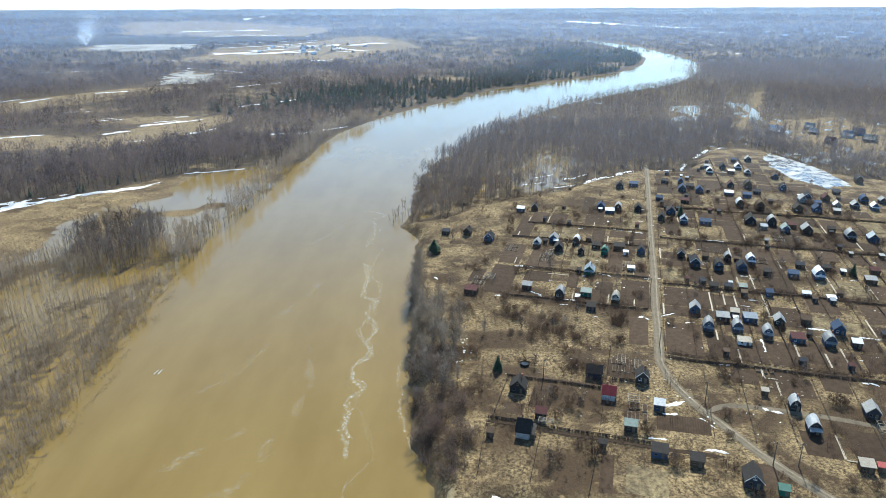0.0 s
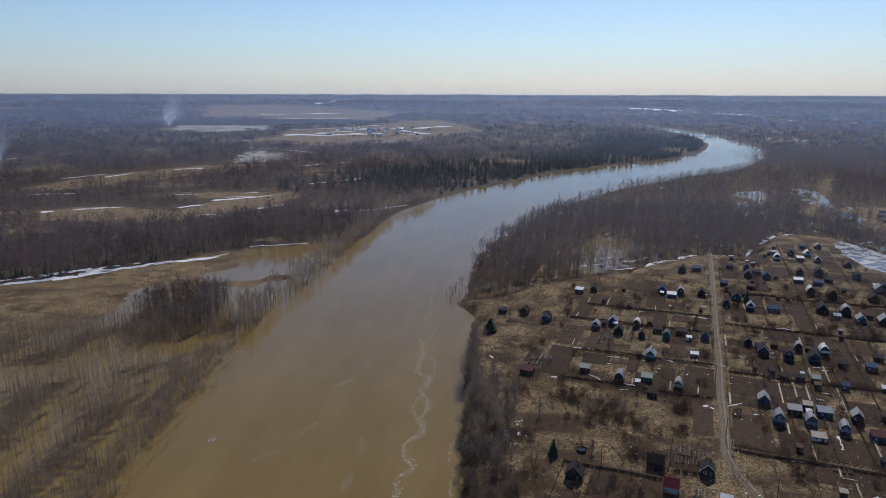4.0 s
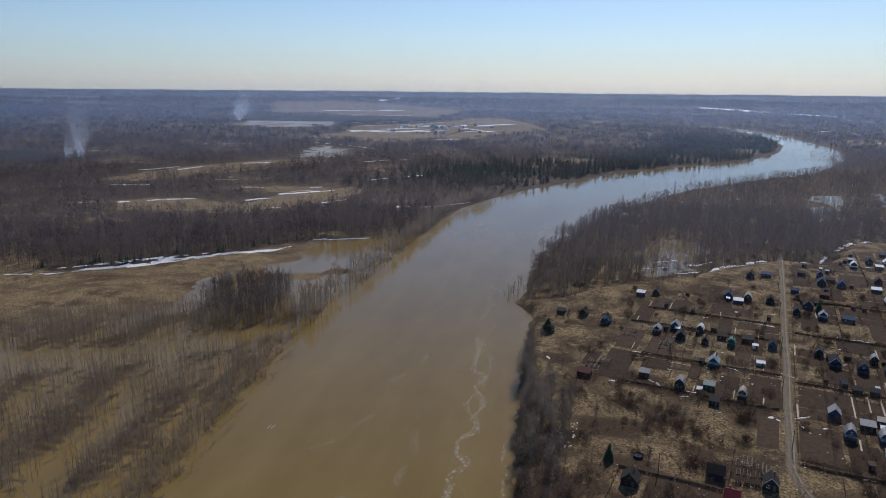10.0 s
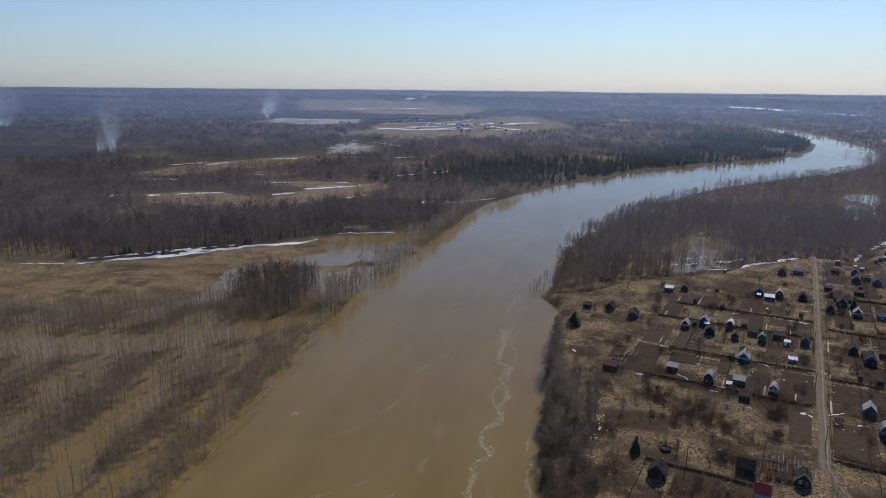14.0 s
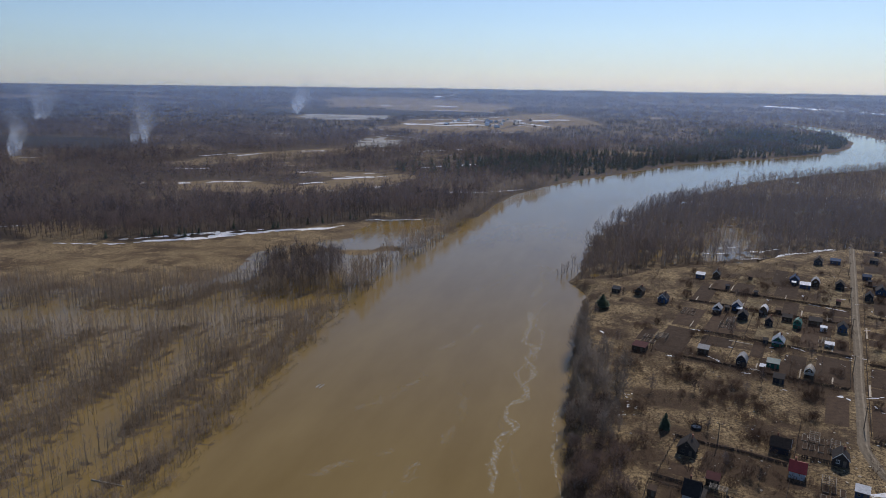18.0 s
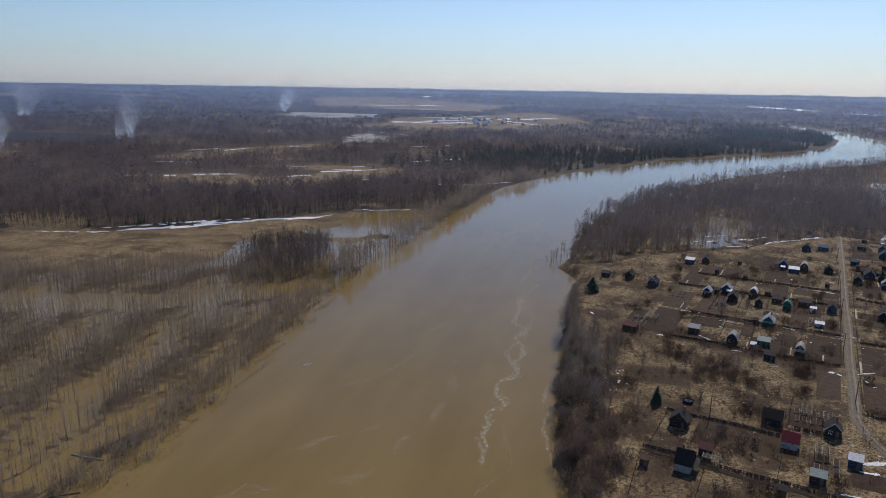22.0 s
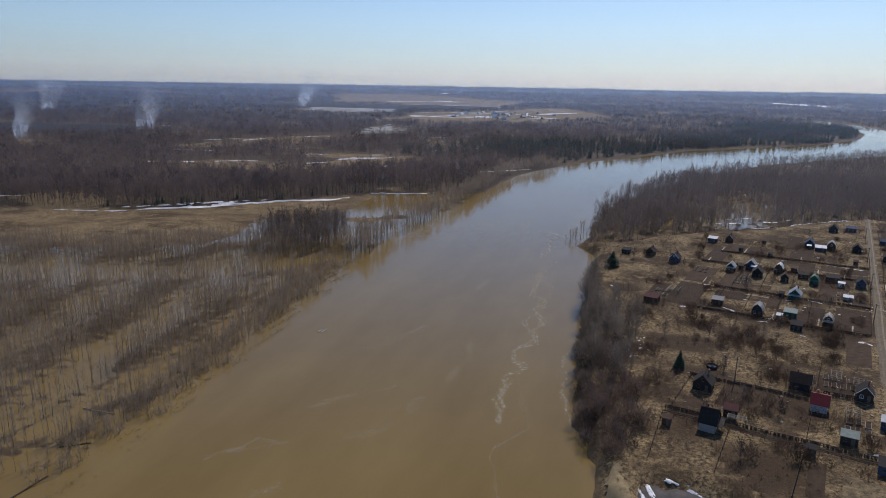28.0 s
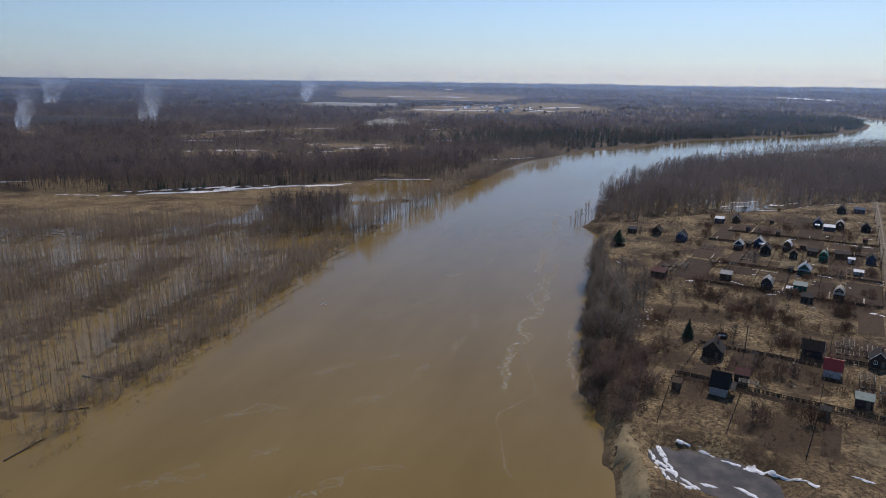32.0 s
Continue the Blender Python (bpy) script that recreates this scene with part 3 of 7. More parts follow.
def willow(seed, stems=9, twigs=60, spread=0.45, twig_w=0.011, stem_r=0.022):
    """A many-stemmed bush one metre high."""
    rng = random.Random(seed)
    trunk, crown = Shape(), Shape()
    limbs = []
    for i in range(stems):
        w, r = rng.uniform(0, 6.283), spread * math.sqrt(rng.random())
        a, b = Vector((math.cos(w) * r * 0.25, math.sin(w) * r * 0.25, 0)), Vector((math.cos(w) * r, math.sin(w) * r, rng.uniform(0.6, 1.0)))
        trunk.spike(a, b, stem_r)
        limbs.append((a, b))
    for i in range(twigs):
        a, b = limbs[rng.randrange(len(limbs))]
        p = a.lerp(b, rng.uniform(0.25, 1.0))
        if rng.random() < 0.7:
            w, q, u = rng.uniform(0, 6.283), math.sqrt(rng.random()), rng.uniform(0.05, 0.8)
            q *= spread * math.sqrt(1 - u * u)
            p = Vector((math.cos(w) * q, math.sin(w) * q, u))
        d = (b - a).normalized() * 0.7 + Vector((rng.uniform(-1, 1), rng.uniform(-1, 1), rng.uniform(-0.2, 0.8))) * 0.7
        crown.blade(p, p + d.normalized() * rng.uniform(0.12, 0.3), twig_w, rng)
    return trunk, crown


def conifer(seed, tiers=9, fronds=9, spread=0.2, low=0.1):
    rng = random.Random(seed)
    trunk, crown = Shape(), Shape()
    trunk.tube([(0, 0, 0), (0, 0, 0.5), (0, 0, 0.97)], [0.018, 0.012, 0.003], 4)
    for i in range(tiers):
        u = low + (0.98 - low) * i / tiers
        r = spread * (1 - i / tiers) ** 0.85 + 0.012
        for k in range(fronds):
            w = 6.283 * (k + rng.random() * 0.8) / fronds
            rr = r * rng.uniform(0.7, 1.2)
            a = Vector((0, 0, u + 0.9 / tiers + rng.uniform(0, 0.03)))
            b = Vector((math.cos(w) * rr, math.sin(w) * rr, u + rng.uniform(-0.03, 0.03)))
            s = Vector((-math.sin(w), math.cos(w), 0)) * rr * 0.42
            n = len(crown.v)
            crown.v += [a, b - s + Vector((0, 0, 0.01)), b * 1.06 - Vector((0, 0, 0.02)), b + s]
            crown.f += [(n, n + 1, n + 2), (n, n + 2, n + 3)]
    return trunk, crown


def joined(pair):
    (va, fa), (vb, fb) = pair[0].arrays(), pair[1].arrays()
    return np.concatenate([va, vb]), np.concatenate([fa, fb + len(va)]), len(fa)


def woodland(name, kinds, places, sizes, material, label, category="woodland", squat=None, sink=0.05, bark=None):
    """Many plants of a kind as one mesh: each kind is (verts, tris)."""
    rng = np.random.default_rng(len(places) + 7)
    places, sizes = np.asarray(places, float).reshape(-1, 2), np.asarray(sizes, float)
    z = height(places[:, 0], places[:, 1])
    pick, turn = rng.integers(0, len(kinds), len(places)), rng.uniform(0, 6.283, len(places))
    girth = sizes * rng.uniform(0.8, 1.25, len(places)) if squat is None else squat
    V, F, Tn, Mi, base = [], [], [], [], 0
    for k, (v, fc, stem) in enumerate(kinds):
        m = pick == k
        c, s = np.cos(turn[m])[:, None], np.sin(turn[m])[:, None]
        g = girth[m][:, None]
        x = (v[:, 0] * c - v[:, 1] * s) * g + places[m, 0][:, None]
        y = (v[:, 0] * s + v[:, 1] * c) * g + places[m, 1][:, None]
        zz = v[:, 2] * sizes[m][:, None] + z[m][:, None] - sink
        V.append(np.stack([x, y, zz], -1).reshape(-1, 3))
        F.append((fc[None] + (np.arange(m.sum()) * len(v))[:, None, None] + base).reshape(-1, 3))
        mood = np.clip(0.5 + 0.5 * waves(places[m, 0], places[m, 1], 75, 77), 0, 1)
        Tn.append(np.repeat(0.5 * rng.random(m.sum()) + 0.5 * mood, len(v)))
        Mi.append(np.tile((np.arange(len(fc)) < stem).astype(np.int32), m.sum()))
        base += m.sum() * len(v)
    me = raw_mesh(name, np.concatenate(V), np.concatenate(F), material, np.concatenate(Tn))
    if bark:
        me.materials.append(bark)
        me.polygons.foreach_set("material_index", np.concatenate(Mi))
    return tagged(new(name, me), label, category, kind="stuff")


def grove(seed, n=11, twigs=26):
    """A stand of far trees one metre high and wide."""
    rng = random.Random(seed)
    trunk, crown = Shape(), Shape()
    for i in range(n):
        w, r, h = rng.uniform(0, 6.283), 0.52 * math.sqrt(rng.random()), rng.uniform(0.6, 1.0)
        p = Vector((math.cos(w) * r, math.sin(w) * r, 0))
        trunk.blade(p, p + Vector((0, 0, h)), 0.02, rng)
        for k in range(3):
            q = p + Vector((0, 0, h * rng.uniform(0.35, 0.7)))
            crown.blade(q, q + Vector((rng.uniform(-0.1, 0.1), rng.uniform(-0.1, 0.1), rng.uniform(0.25, 0.45))), 0.045, rng)
    return trunk, crown


def spread_points(x0, x1, y0, y1, gap, keep, seed):
    """Jittered points in a rectangle that pass keep(x, y) -> chance."""
    rng = np.random.default_rng(seed)
    xs, ys = np.meshgrid(np.arange(x0, x1, gap), np.arange(y0, y1, gap))
    x, y = xs.ravel() + rng.uniform(-0.55, 0.55, xs.size) * gap, ys.ravel() + rng.uniform(-0.55, 0.55, xs.size) * gap
    k = rng.random(x.size) < keep(x, y)
    return np.stack([x[k], y[k]], 1), rng


def sector(x, y):
    """The stretch of country north of the meadows and gardens that the valley opens to."""
    a = np.degrees(np.arctan2(x, y))
    return (a > -51) & (a < 36)


def right_of_river(x, y):
    return x - along(y, RIGHT_BANK)


def left_of_river(x, y):
    return along(y, LEFT_BANK) - x


SLIM = [joined(slim_tree(s, 62, 0.13 + 0.02 * (s % 3))) for s in range(300, 312)]
TALL = [joined(bare_tree(s, 9, 92, 0.27, 0.34, 0.0085, 0.0075, 3, 0.7)) for s in range(9)]
TALL_FAR = [joined(bare_tree(s, 2, 29, 0.48, 0.06, 0.004, 0.027, 0, 0.9)) for s in range(20, 30)]
BIRCH = [joined(bare_tree(s, 8, 50, 0.22, 0.35, 0.0105, 0.0075, 3, 0.5)) for s in range(90, 95)]
SEDGE = [joined(willow(s, 2, 9, 0.8, 0.09, 0.03)) for s in range(320, 324)]
BRUSH = [joined(willow(s, 3, 20, 0.85, 0.06, 0.012)) for s in range(56, 60)]
CLUMP = [joined(grove(s, 9)) for s in range(50, 56)]
BUSH = [joined(willow(s, 7, 44, 0.65, 0.026, 0.012)) for s in range(60, 65)]
FIR = [joined(conifer(s, 9, 8, 0.19, 0.06)) for s in range(70, 75)]
FIR_FAR = [joined(conifer(s, 6, 6, 0.27, 0.04)) for s in range(80, 86)]

HAMLET = [(296, 560), (300, 690), (410, 720), (440, 610), (410, 500), (330, 490)]
TRACK = [(280, 640), (300, 690), (345, 766), (380, 840), (420, 920)]


def homestead(x, y):
    """Thins the wood round the hamlet and along its track."""
    lane = np.abs(x - along(y, TRACK)) < 9
    return np.where(inside(x, y, HAMLET), 0.16, 1.0) * np.where(lane & (y > 600) & (y < 930), 0.1, 1.0)


def right_wood(x, y):
    d, n = right_of_river(x, y), y - along(x, GARDEN_EDGE, 0)
    return homestead(x, y) * sector(x, y) * (d > 2) * (n > 4) * (0.06 + 0.94 * glade(x, y)) * np.clip(0.95 + 0.4 * waves(x, y, 90, 21), 0.3, 1)


pts, rng = spread_points(-30, 420, 360, 660, 3.9, right_wood, 1)
woodland("riverside_wood", TALL, pts, (8.5 + 5.5 * rng.random(len(pts))) * (0.97 + 0.2 * waves(pts[:, 0], pts[:, 1], 60, 78)) * (0.85 + 0.15 * smooth(right_of_river(pts[:, 0], pts[:, 1]) / 30)), TWIG, "flooded wood of tall bare grey aspens and poplars", bark=BARK_GREY)
pts, rng = spread_points(-30, 420, 360, 860, 9.5, lambda x, y: np.maximum(right_wood(x, y), 0.3 * (1 - glade(x, y)) * (right_of_river(x, y) > 8) * (y > along(x, GARDEN_EDGE, 0) + 6)) * np.clip(0.9 - 0.7 * glade(x, y) + 0.4 * waves(x, y, 70, 22), 0, 1), 2)
woodland("birch_stand", BIRCH, pts, rng.uniform(10, 15, len(pts)), TWIG_RED, "pale bare birches scattered through the riverside wood", bark=BARK_PALE)
pts, rng = spread_points(-30, 400, 360, 620, 4.0, lambda x, y: np.maximum(right_wood(x, y) * 0.7, 0.6 * (np.abs(y - along(x, GARDEN_EDGE, 0) - 2) < 6) * (right_of_river(x, y) > 3)), 67)
woodland("wood_underbrush", BRUSH, pts, rng.uniform(0.8, 2.4, len(pts)), TWIG_DARK, "dark low underbrush between the trunks of the wood", "brush")
pts, rng = spread_points(30, 420, 430, 960, 5.6, lambda x, y: (1 - glade(x, y)) * 0.55 * (right_of_river(x, y) > 6) * (y > along(x, GARDEN_EDGE, 0) + 8), 66)
woodland("drowned_stems", SLIM, pts, rng.uniform(8, 13, len(pts)), TWIG_GREY, "slim bare stems standing in the wood's meltwater", bark=BARK_GREY)
pts, rng = spread_points(0, 800, 640, 1350, 6.6, lambda x, y: right_wood(x, y) * (y >= 640), 3)
woodland("upstream_wood", TALL_FAR, pts, (8.5 + 3.0 * rng.random(len(pts))) * (0.9 + 0.1 * smooth(right_of_river(pts[:, 0], pts[:, 1]) / 40)), TWIG, "dense brown leafless wood along the river bend")

# left bank: flooded spit, shore band, meadow clump, belt
def spit_trees(x, y):
    d = left_of_river(x, y)
    s = y - along(x, MEADOW_EDGE, 0)
    rows = np.clip(0.6 + 0.6 * rows_of(x, y), 0.2, 1)
    band = smooth((y - along(x, CHANNEL, 0) - 10) / 8) * np.clip(0.55 + 0.5 * waves(x, y, 25, 47), 0.1, 1)
    return (d > 6.0 + 3 * waves(x, y, 30, 50)) * (s < 9) * (x > -1.17 * y - 14) * (1 - lagoon(x, y)) ** 2 * np.maximum(rows, band)


def shore_fringe(x, y):
    d = left_of_river(x, y) + 3.5 * waves(x, y, 24, 58)
    return (d > 5) * (d < 19) * smooth((y - 100) / 12) * np.clip(0.78 + 0.6 * waves(x * 2, y * 0.5, 22, 59), 0.1, 1) * (1 - lagoon(x, y)) * (y < 296)


def drowned_sedge(x, y):
    d = left_of_river(x, y)
    return (d > -3) * (d < 12) * np.clip(-0.1 + 1.3 * waves(x, y * 0.16, 7, 63), 0, 0.9) * smooth((12 - d) / 5) * (y < 298)


pts, rng = spread_points(-335, -98, 88, 350, 1.8, spit_trees, 4)
woodland("flooded_saplings", SLIM, pts, (5.2 + 5.2 * rng.random(len(pts)) ** 1.3) * (0.7 + 0.3 * smooth((left_of_river(pts[:, 0], pts[:, 1]) - 12) / 20)), TWIG_GREY, "thin grey bare saplings standing in brown floodwater", bark=BARK_GREY)
pts, rng = spread_points(-335, -98, 66, 350, 1.7, lambda x, y: spit_trees(x, y) * 0.75, 15)
woodland("flooded_brush", BRUSH, pts, rng.uniform(0.5, 1.6, len(pts)), TWIG_GREY, "brown tangle of drowned brush among the saplings")
pts, rng = spread_points(-150, -96, 84, 300, 1.7, shore_fringe, 5)
woodland("shore_willows", BUSH, pts, 1.0 + 2.4 * rng.random(len(pts)) ** 1.4, TWIG_GREY, "low grey-brown willow brush along the drowned shore", bark=BARK_DARK)
pts, rng = spread_points(-150, -96, 84, 300, 1.7, shore_fringe, 55)
woodland("shore_saplings", SLIM, pts, rng.uniform(3.5, 7.0, len(pts)), TWIG_GREY, "slender grey saplings at the edge of the flood", bark=BARK_DARK)
pts, rng = spread_points(-150, -96, 84, 300, 0.9, drowned_sedge, 56)
woodland("drowned_sedge", SEDGE, pts, rng.uniform(0.35, 0.9, len(pts)), REED, "brown streaks of drowned sedge along the flooded shore", "grass", sink=-0.05)


def shore_band(x, y):
    d = left_of_river(x, y)
    return (d > 0.5) * (d < 15 + 8 * waves(x, y, 60, 33)) * (y > 304) * np.clip(0.8 + 0.4 * waves(x, y, 25, 34), 0.2, 1)


pts, rng = spread_points(-160, -60, 302, 720, 2.7, shore_band, 6)
woodland("shore_band_trees", TALL + SLIM, pts, rng.uniform(6, 13.5, len(pts)), TWIG_GREY, "narrow band of bare trees along the flooded bank", bark=BARK_GREY)
COPSE = [(-192, 330), (-180, 303), (-151, 299), (-144, 325), (-146, 345), (-166, 370), (-190, 356)]
pts, rng = spread_points(-200, -135, 295, 375, 2.6, lambda x, y: inside(x + 2 * waves(x, y, 14, 64), y, COPSE) * 0.85, 7)
woodland("meadow_copse", TALL + SLIM, pts, rng.uniform(8, 14, len(pts)), TWIG, "grey-brown copse of bare trees at the wet meadow's edge", bark=BARK_DARK)


def belt(x, y):
    n = y - along(x, WOOD_EDGE, 0)
    return sector(x, y) * (left_of_river(x, y) > 12) * (n > 3) * (n < 120) * np.clip(1.15 - n / 190, 0, 1)


pts, rng = spread_points(-650, -90, 300, 650, 4.4, belt, 8)
woodland("belt_wood", TALL, pts, 8 + 9 * rng.random(len(pts)) ** 0.8, TWIG_RED, "dark reddish belt of bare trees behind the meadow", bark=BARK_DARK)
pts, rng = spread_points(-330, -190, 360, 500, 5.0, lambda x, y: (y - along(x, WOOD_EDGE, 0) > 4) * (y - along(x, WOOD_EDGE, 0) < 18) * np.clip(0.25 + 1.2 * waves(x, y, 50, 35), 0, 0.8), 9)
woodland("belt_firs", FIR, pts, rng.uniform(2.5, 6.5, len(pts)), NEEDLE, "young dark green firs along the wood edge")


def open_strip(x, y):
    hit = np.zeros(np.shape(x), bool)
    for poly in FAR_FIELDS + BURNT_FIELDS[:2] + [POOL]:
        hit |= inside(x, y, poly)
    return hit


SNOW_LINES = [[(-301, 677), (-272, 694), (-252, 716)], [(-238, 639), (-222, 662)], [(-237, 807), (-210, 832), (-182, 856)], [(-514, 844), (-499, 876)], [(-461, 927), (-429, 951)], [(-164, 635), (-133, 641), (-100, 668)],
              [(-493, 1297), (-422, 1262), (-342, 1197)], [(-440, 604), (-400, 622), (-372, 632)], [(-520, 700), (-470, 712)], [(-560, 830), (-530, 868)], [(-300, 1000), (-240, 1040)], [(-700, 1180), (-560, 1260)], [(-320, 640), (-300, 652)]]
POOL = [(-422, 1037), (-456, 1180), (-449, 1240), (-373, 1151), (-349, 1072), (-394, 1021)]


def clearing(x, y):
    """0 along the snowy clearings, 1 in the wood."""
    v = np.full(np.shape(x), 99.0)
    for line in SNOW_LINES:
        for (x0, y0), (x1, y1) in zip(line, line[1:]):
            t = np.clip(((x - x0) * (x1 - x0) + (y - y0) * (y1 - y0)) / ((x1 - x0) ** 2 + (y1 - y0) ** 2), 0, 1)
            v = np.minimum(v, np.hypot(x - x0 - t * (x1 - x0), (y - y0 - t * (y1 - y0)) * 0.35))
    return smooth((v - 4) / 8)


def inland(x, y):
    n = y - along(x, WOOD_EDGE, 0)
    return sector(x, y) * (left_of_river(x, y) > 10) * (n > 110) * ~open_strip(x, y) * inland_cover(x, y) * clearing(x, y)


def fir_share(x, y):
    d = left_of_river(x, y)
    return smooth((290 - d) / 140 + 0.4 * waves(x, y, 120, 37)) * smooth((y - 720) / 120) * (1 - smooth((y - 1500) / 300))


pts, rng = spread_points(-1400, 460, 480, 1300, 5.8, lambda x, y: inland(x, y) * (1 - 0.6 * fir_share(x, y)), 10)
woodland("inland_wood", TALL_FAR, pts, (6 + 7 * rng.random(len(pts))) * (1.0 + 0.3 * waves(pts[:, 0], pts[:, 1], 80, 79) + 0.25 * waves(pts[:, 0], pts[:, 1], 32, 80)), TWIG_RED, "patchy brown leafless woodland on the floodplain")
pts, rng = spread_points(-500, 500, 600, 1800, 8.0, lambda x, y: inland(x, y) * fir_share(x, y) * 0.95, 11)
woodland("fir_forest", FIR_FAR, pts, rng.uniform(7, 12, len(pts)), NEEDLE, "dark green conifer forest along the far bank")
pts, rng = spread_points(-2400, 1900, 1250, 2700, 24, lambda x, y: (inland(x, y) * (1 - 0.6 * fir_share(x, y)) + right_wood(x, y) * (y > 1300)) * ((np.abs(x - along(y, LEFT_BANK)) > 12) | (y > 2200)), 12)
woodland("far_wood", CLUMP, pts, rng.uniform(8, 12, len(pts)), TWIG, "far brown woods across the plain", squat=rng.uniform(15, 27, len(pts)))
pts, rng = spread_points(-4200, 3200, 2600, 4700, 44, lambda x, y: sector(x, y) * (np.hypot(x, y) < 4750) * ~open_strip(x, y) * np.clip(0.75 + 0.7 * waves(x * 0.3, y, 600, 38), 0.08, 1), 13)
woodland("horizon_wood", CLUMP, pts, rng.uniform(8, 14, len(pts)), TWIG, "dark wooded plain towards the horizon", squat=rng.uniform(40, 75, len(pts)))
pts, rng = spread_points(250, 1300, 330, 1300, 8.5, lambda x, y: homestead(x, y) * sector(x, y) * (x > 270) * (y - along(x, GARDEN_EDGE, 0) > 15) * (x > 420) * np.clip(0.6 + 0.6 * waves(x, y, 170, 39), 0.05, 1), 14)
woodland("eastern_wood", TALL_FAR, pts, rng.uniform(9, 15, len(pts)), TWIG_RED, "reddish-brown bare wood beyond the allotments")


# single trees
def tree_thing(name, pair, bark, twig, label, category="tree"):
    top = tagged(new(name), label, category)
    for nm, sh, mt in (("trunk", pair[0], bark), ("crown", pair[1], twig)):
        v, fc = sh.arrays()
        o = new(nm, raw_mesh(nm, v, fc, mt, np.zeros(len(v))))
        o.parent = top
    return top


def planted(protos, places, sizes, group, seed=0):
    """Plants copies of the kinds at places; the first ones are the kinds themselves."""
    rng = random.Random(seed)
    for i, ((x, y), s) in enumerate(zip(places, sizes)):
        m = pose(x, y, z_at(x, y) - 0.05, 0, 0, rng.uniform(0, 360)) @ Matrix.Diagonal((s * rng.uniform(0.85, 1.2), s * rng.uniform(0.85, 1.2), s, 1))
        if i < len(protos):
            protos[i].matrix_basis = m
            tagged(protos[i], group=group)
        else:
            src = protos[i % len(protos)]
            keep = src.matrix_basis.copy()
            src.matrix_basis = Matrix()
            copy_thing(src, m)
            src.matrix_basis = keep


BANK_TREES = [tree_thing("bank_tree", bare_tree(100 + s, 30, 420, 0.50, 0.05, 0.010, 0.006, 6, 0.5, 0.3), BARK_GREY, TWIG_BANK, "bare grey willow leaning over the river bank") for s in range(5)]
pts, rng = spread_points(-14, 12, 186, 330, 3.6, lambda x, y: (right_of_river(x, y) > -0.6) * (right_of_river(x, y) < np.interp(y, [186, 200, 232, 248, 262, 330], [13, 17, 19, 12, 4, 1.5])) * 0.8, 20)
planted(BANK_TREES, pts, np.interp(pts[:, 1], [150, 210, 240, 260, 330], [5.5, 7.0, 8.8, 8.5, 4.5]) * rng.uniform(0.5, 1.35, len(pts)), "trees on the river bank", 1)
BANK_BRUSH = [tree_thing("bank_shrub", willow(110 + s, 12, 330, 0.62, 0.012, 0.008), BARK_GREY, TWIG_RED, "brown bare brushwood on the river bank", "shrub") for s in range(4)]
pts, rng = spread_points(-14, 26, 146, 212, 2.5, lambda x, y: (right_of_river(x, y) > -0.4) * (right_of_river(x, y) < np.interp(y, [146, 160, 200, 212], [8, 15, 14, 13])) * 0.75, 21)
planted(BANK_BRUSH, pts, rng.uniform(2.2, 5.4, len(pts)), "brushwood on the river bank", 2)


# ---- allotment gardens ----
TURN = -15.5
EAST, NORTH = (math.cos(radians(TURN)), math.sin(radians(TURN))), (-math.sin(radians(TURN)), math.cos(radians(TURN)))


def plan(e, n):
    """From the allotments' own grid to the world."""
    return e * EAST[0] + n * NORTH[0], e * EAST[1] + n * NORTH[1]


def grid_of(x, y):
    return x * EAST[0] + y * EAST[1], x * NORTH[0] + y * NORTH[1]


def strip(name, line, width, lift, material, label, category, kind="structure", wobble=0.0, seed=0, thick=0.0):
    """A band that follows the ground along a line of points."""
    rng = random.Random(seed)
    pts = []
    for (x0, y0), (x1, y1) in zip(line, line[1:]):
        n = max(1, int(math.hypot(x1 - x0, y1 - y0) / max(2.0, width / 4)))
        pts += [(x0 + (x1 - x0) * i / n, y0 + (y1 - y0) * i / n) for i in range(n)]
    pts.append(line[-1])
    for _ in range(4 if len(line) > 2 else 0):
        pts = [pts[0]] + [tuple((a + 2 * b + c) / 4 for a, b, c in zip(p, q, r)) for p, q, r in zip(pts, pts[1:], pts[2:])] + [pts[-1]]
    v, fc = [], []
    for i, (x, y) in enumerate(pts):
        a, b = pts[max(0, i - 1)], pts[min(len(pts) - 1, i + 1)]
        dx, dy = b[0] - a[0], b[1] - a[1]
        k = math.hypot(dx, dy) or 1
        end = min(1.0, 0.3 + 0.35 * min(i, len(pts) - 1 - i)) if wobble else 1.0
        for s in (-0.5, -0.17, 0.17, 0.5):
            w = width * end * (1 + (rng.uniform(-wobble, wobble) if abs(s) > 0.4 else 0))
            px, py = x - dy / k * s * w, y + dx / k * s * w
            drop = (0.0 if abs(s) < 0.4 else thick)
            v.append((px, py, lift - drop))
    for i in range(len(pts) - 1):
        for k in range(3):
            fc.append((i * 4 + k, i * 4 + 4 + k, i * 4 + 5 + k, i * 4 + 1 + k))
    v = np.array(v)
    v[:, 2] += height(v[:, 0], v[:, 1])
    return tagged(new(name, raw_mesh(name, v, fc, material, smooth=True)), label, category, kind=kind)


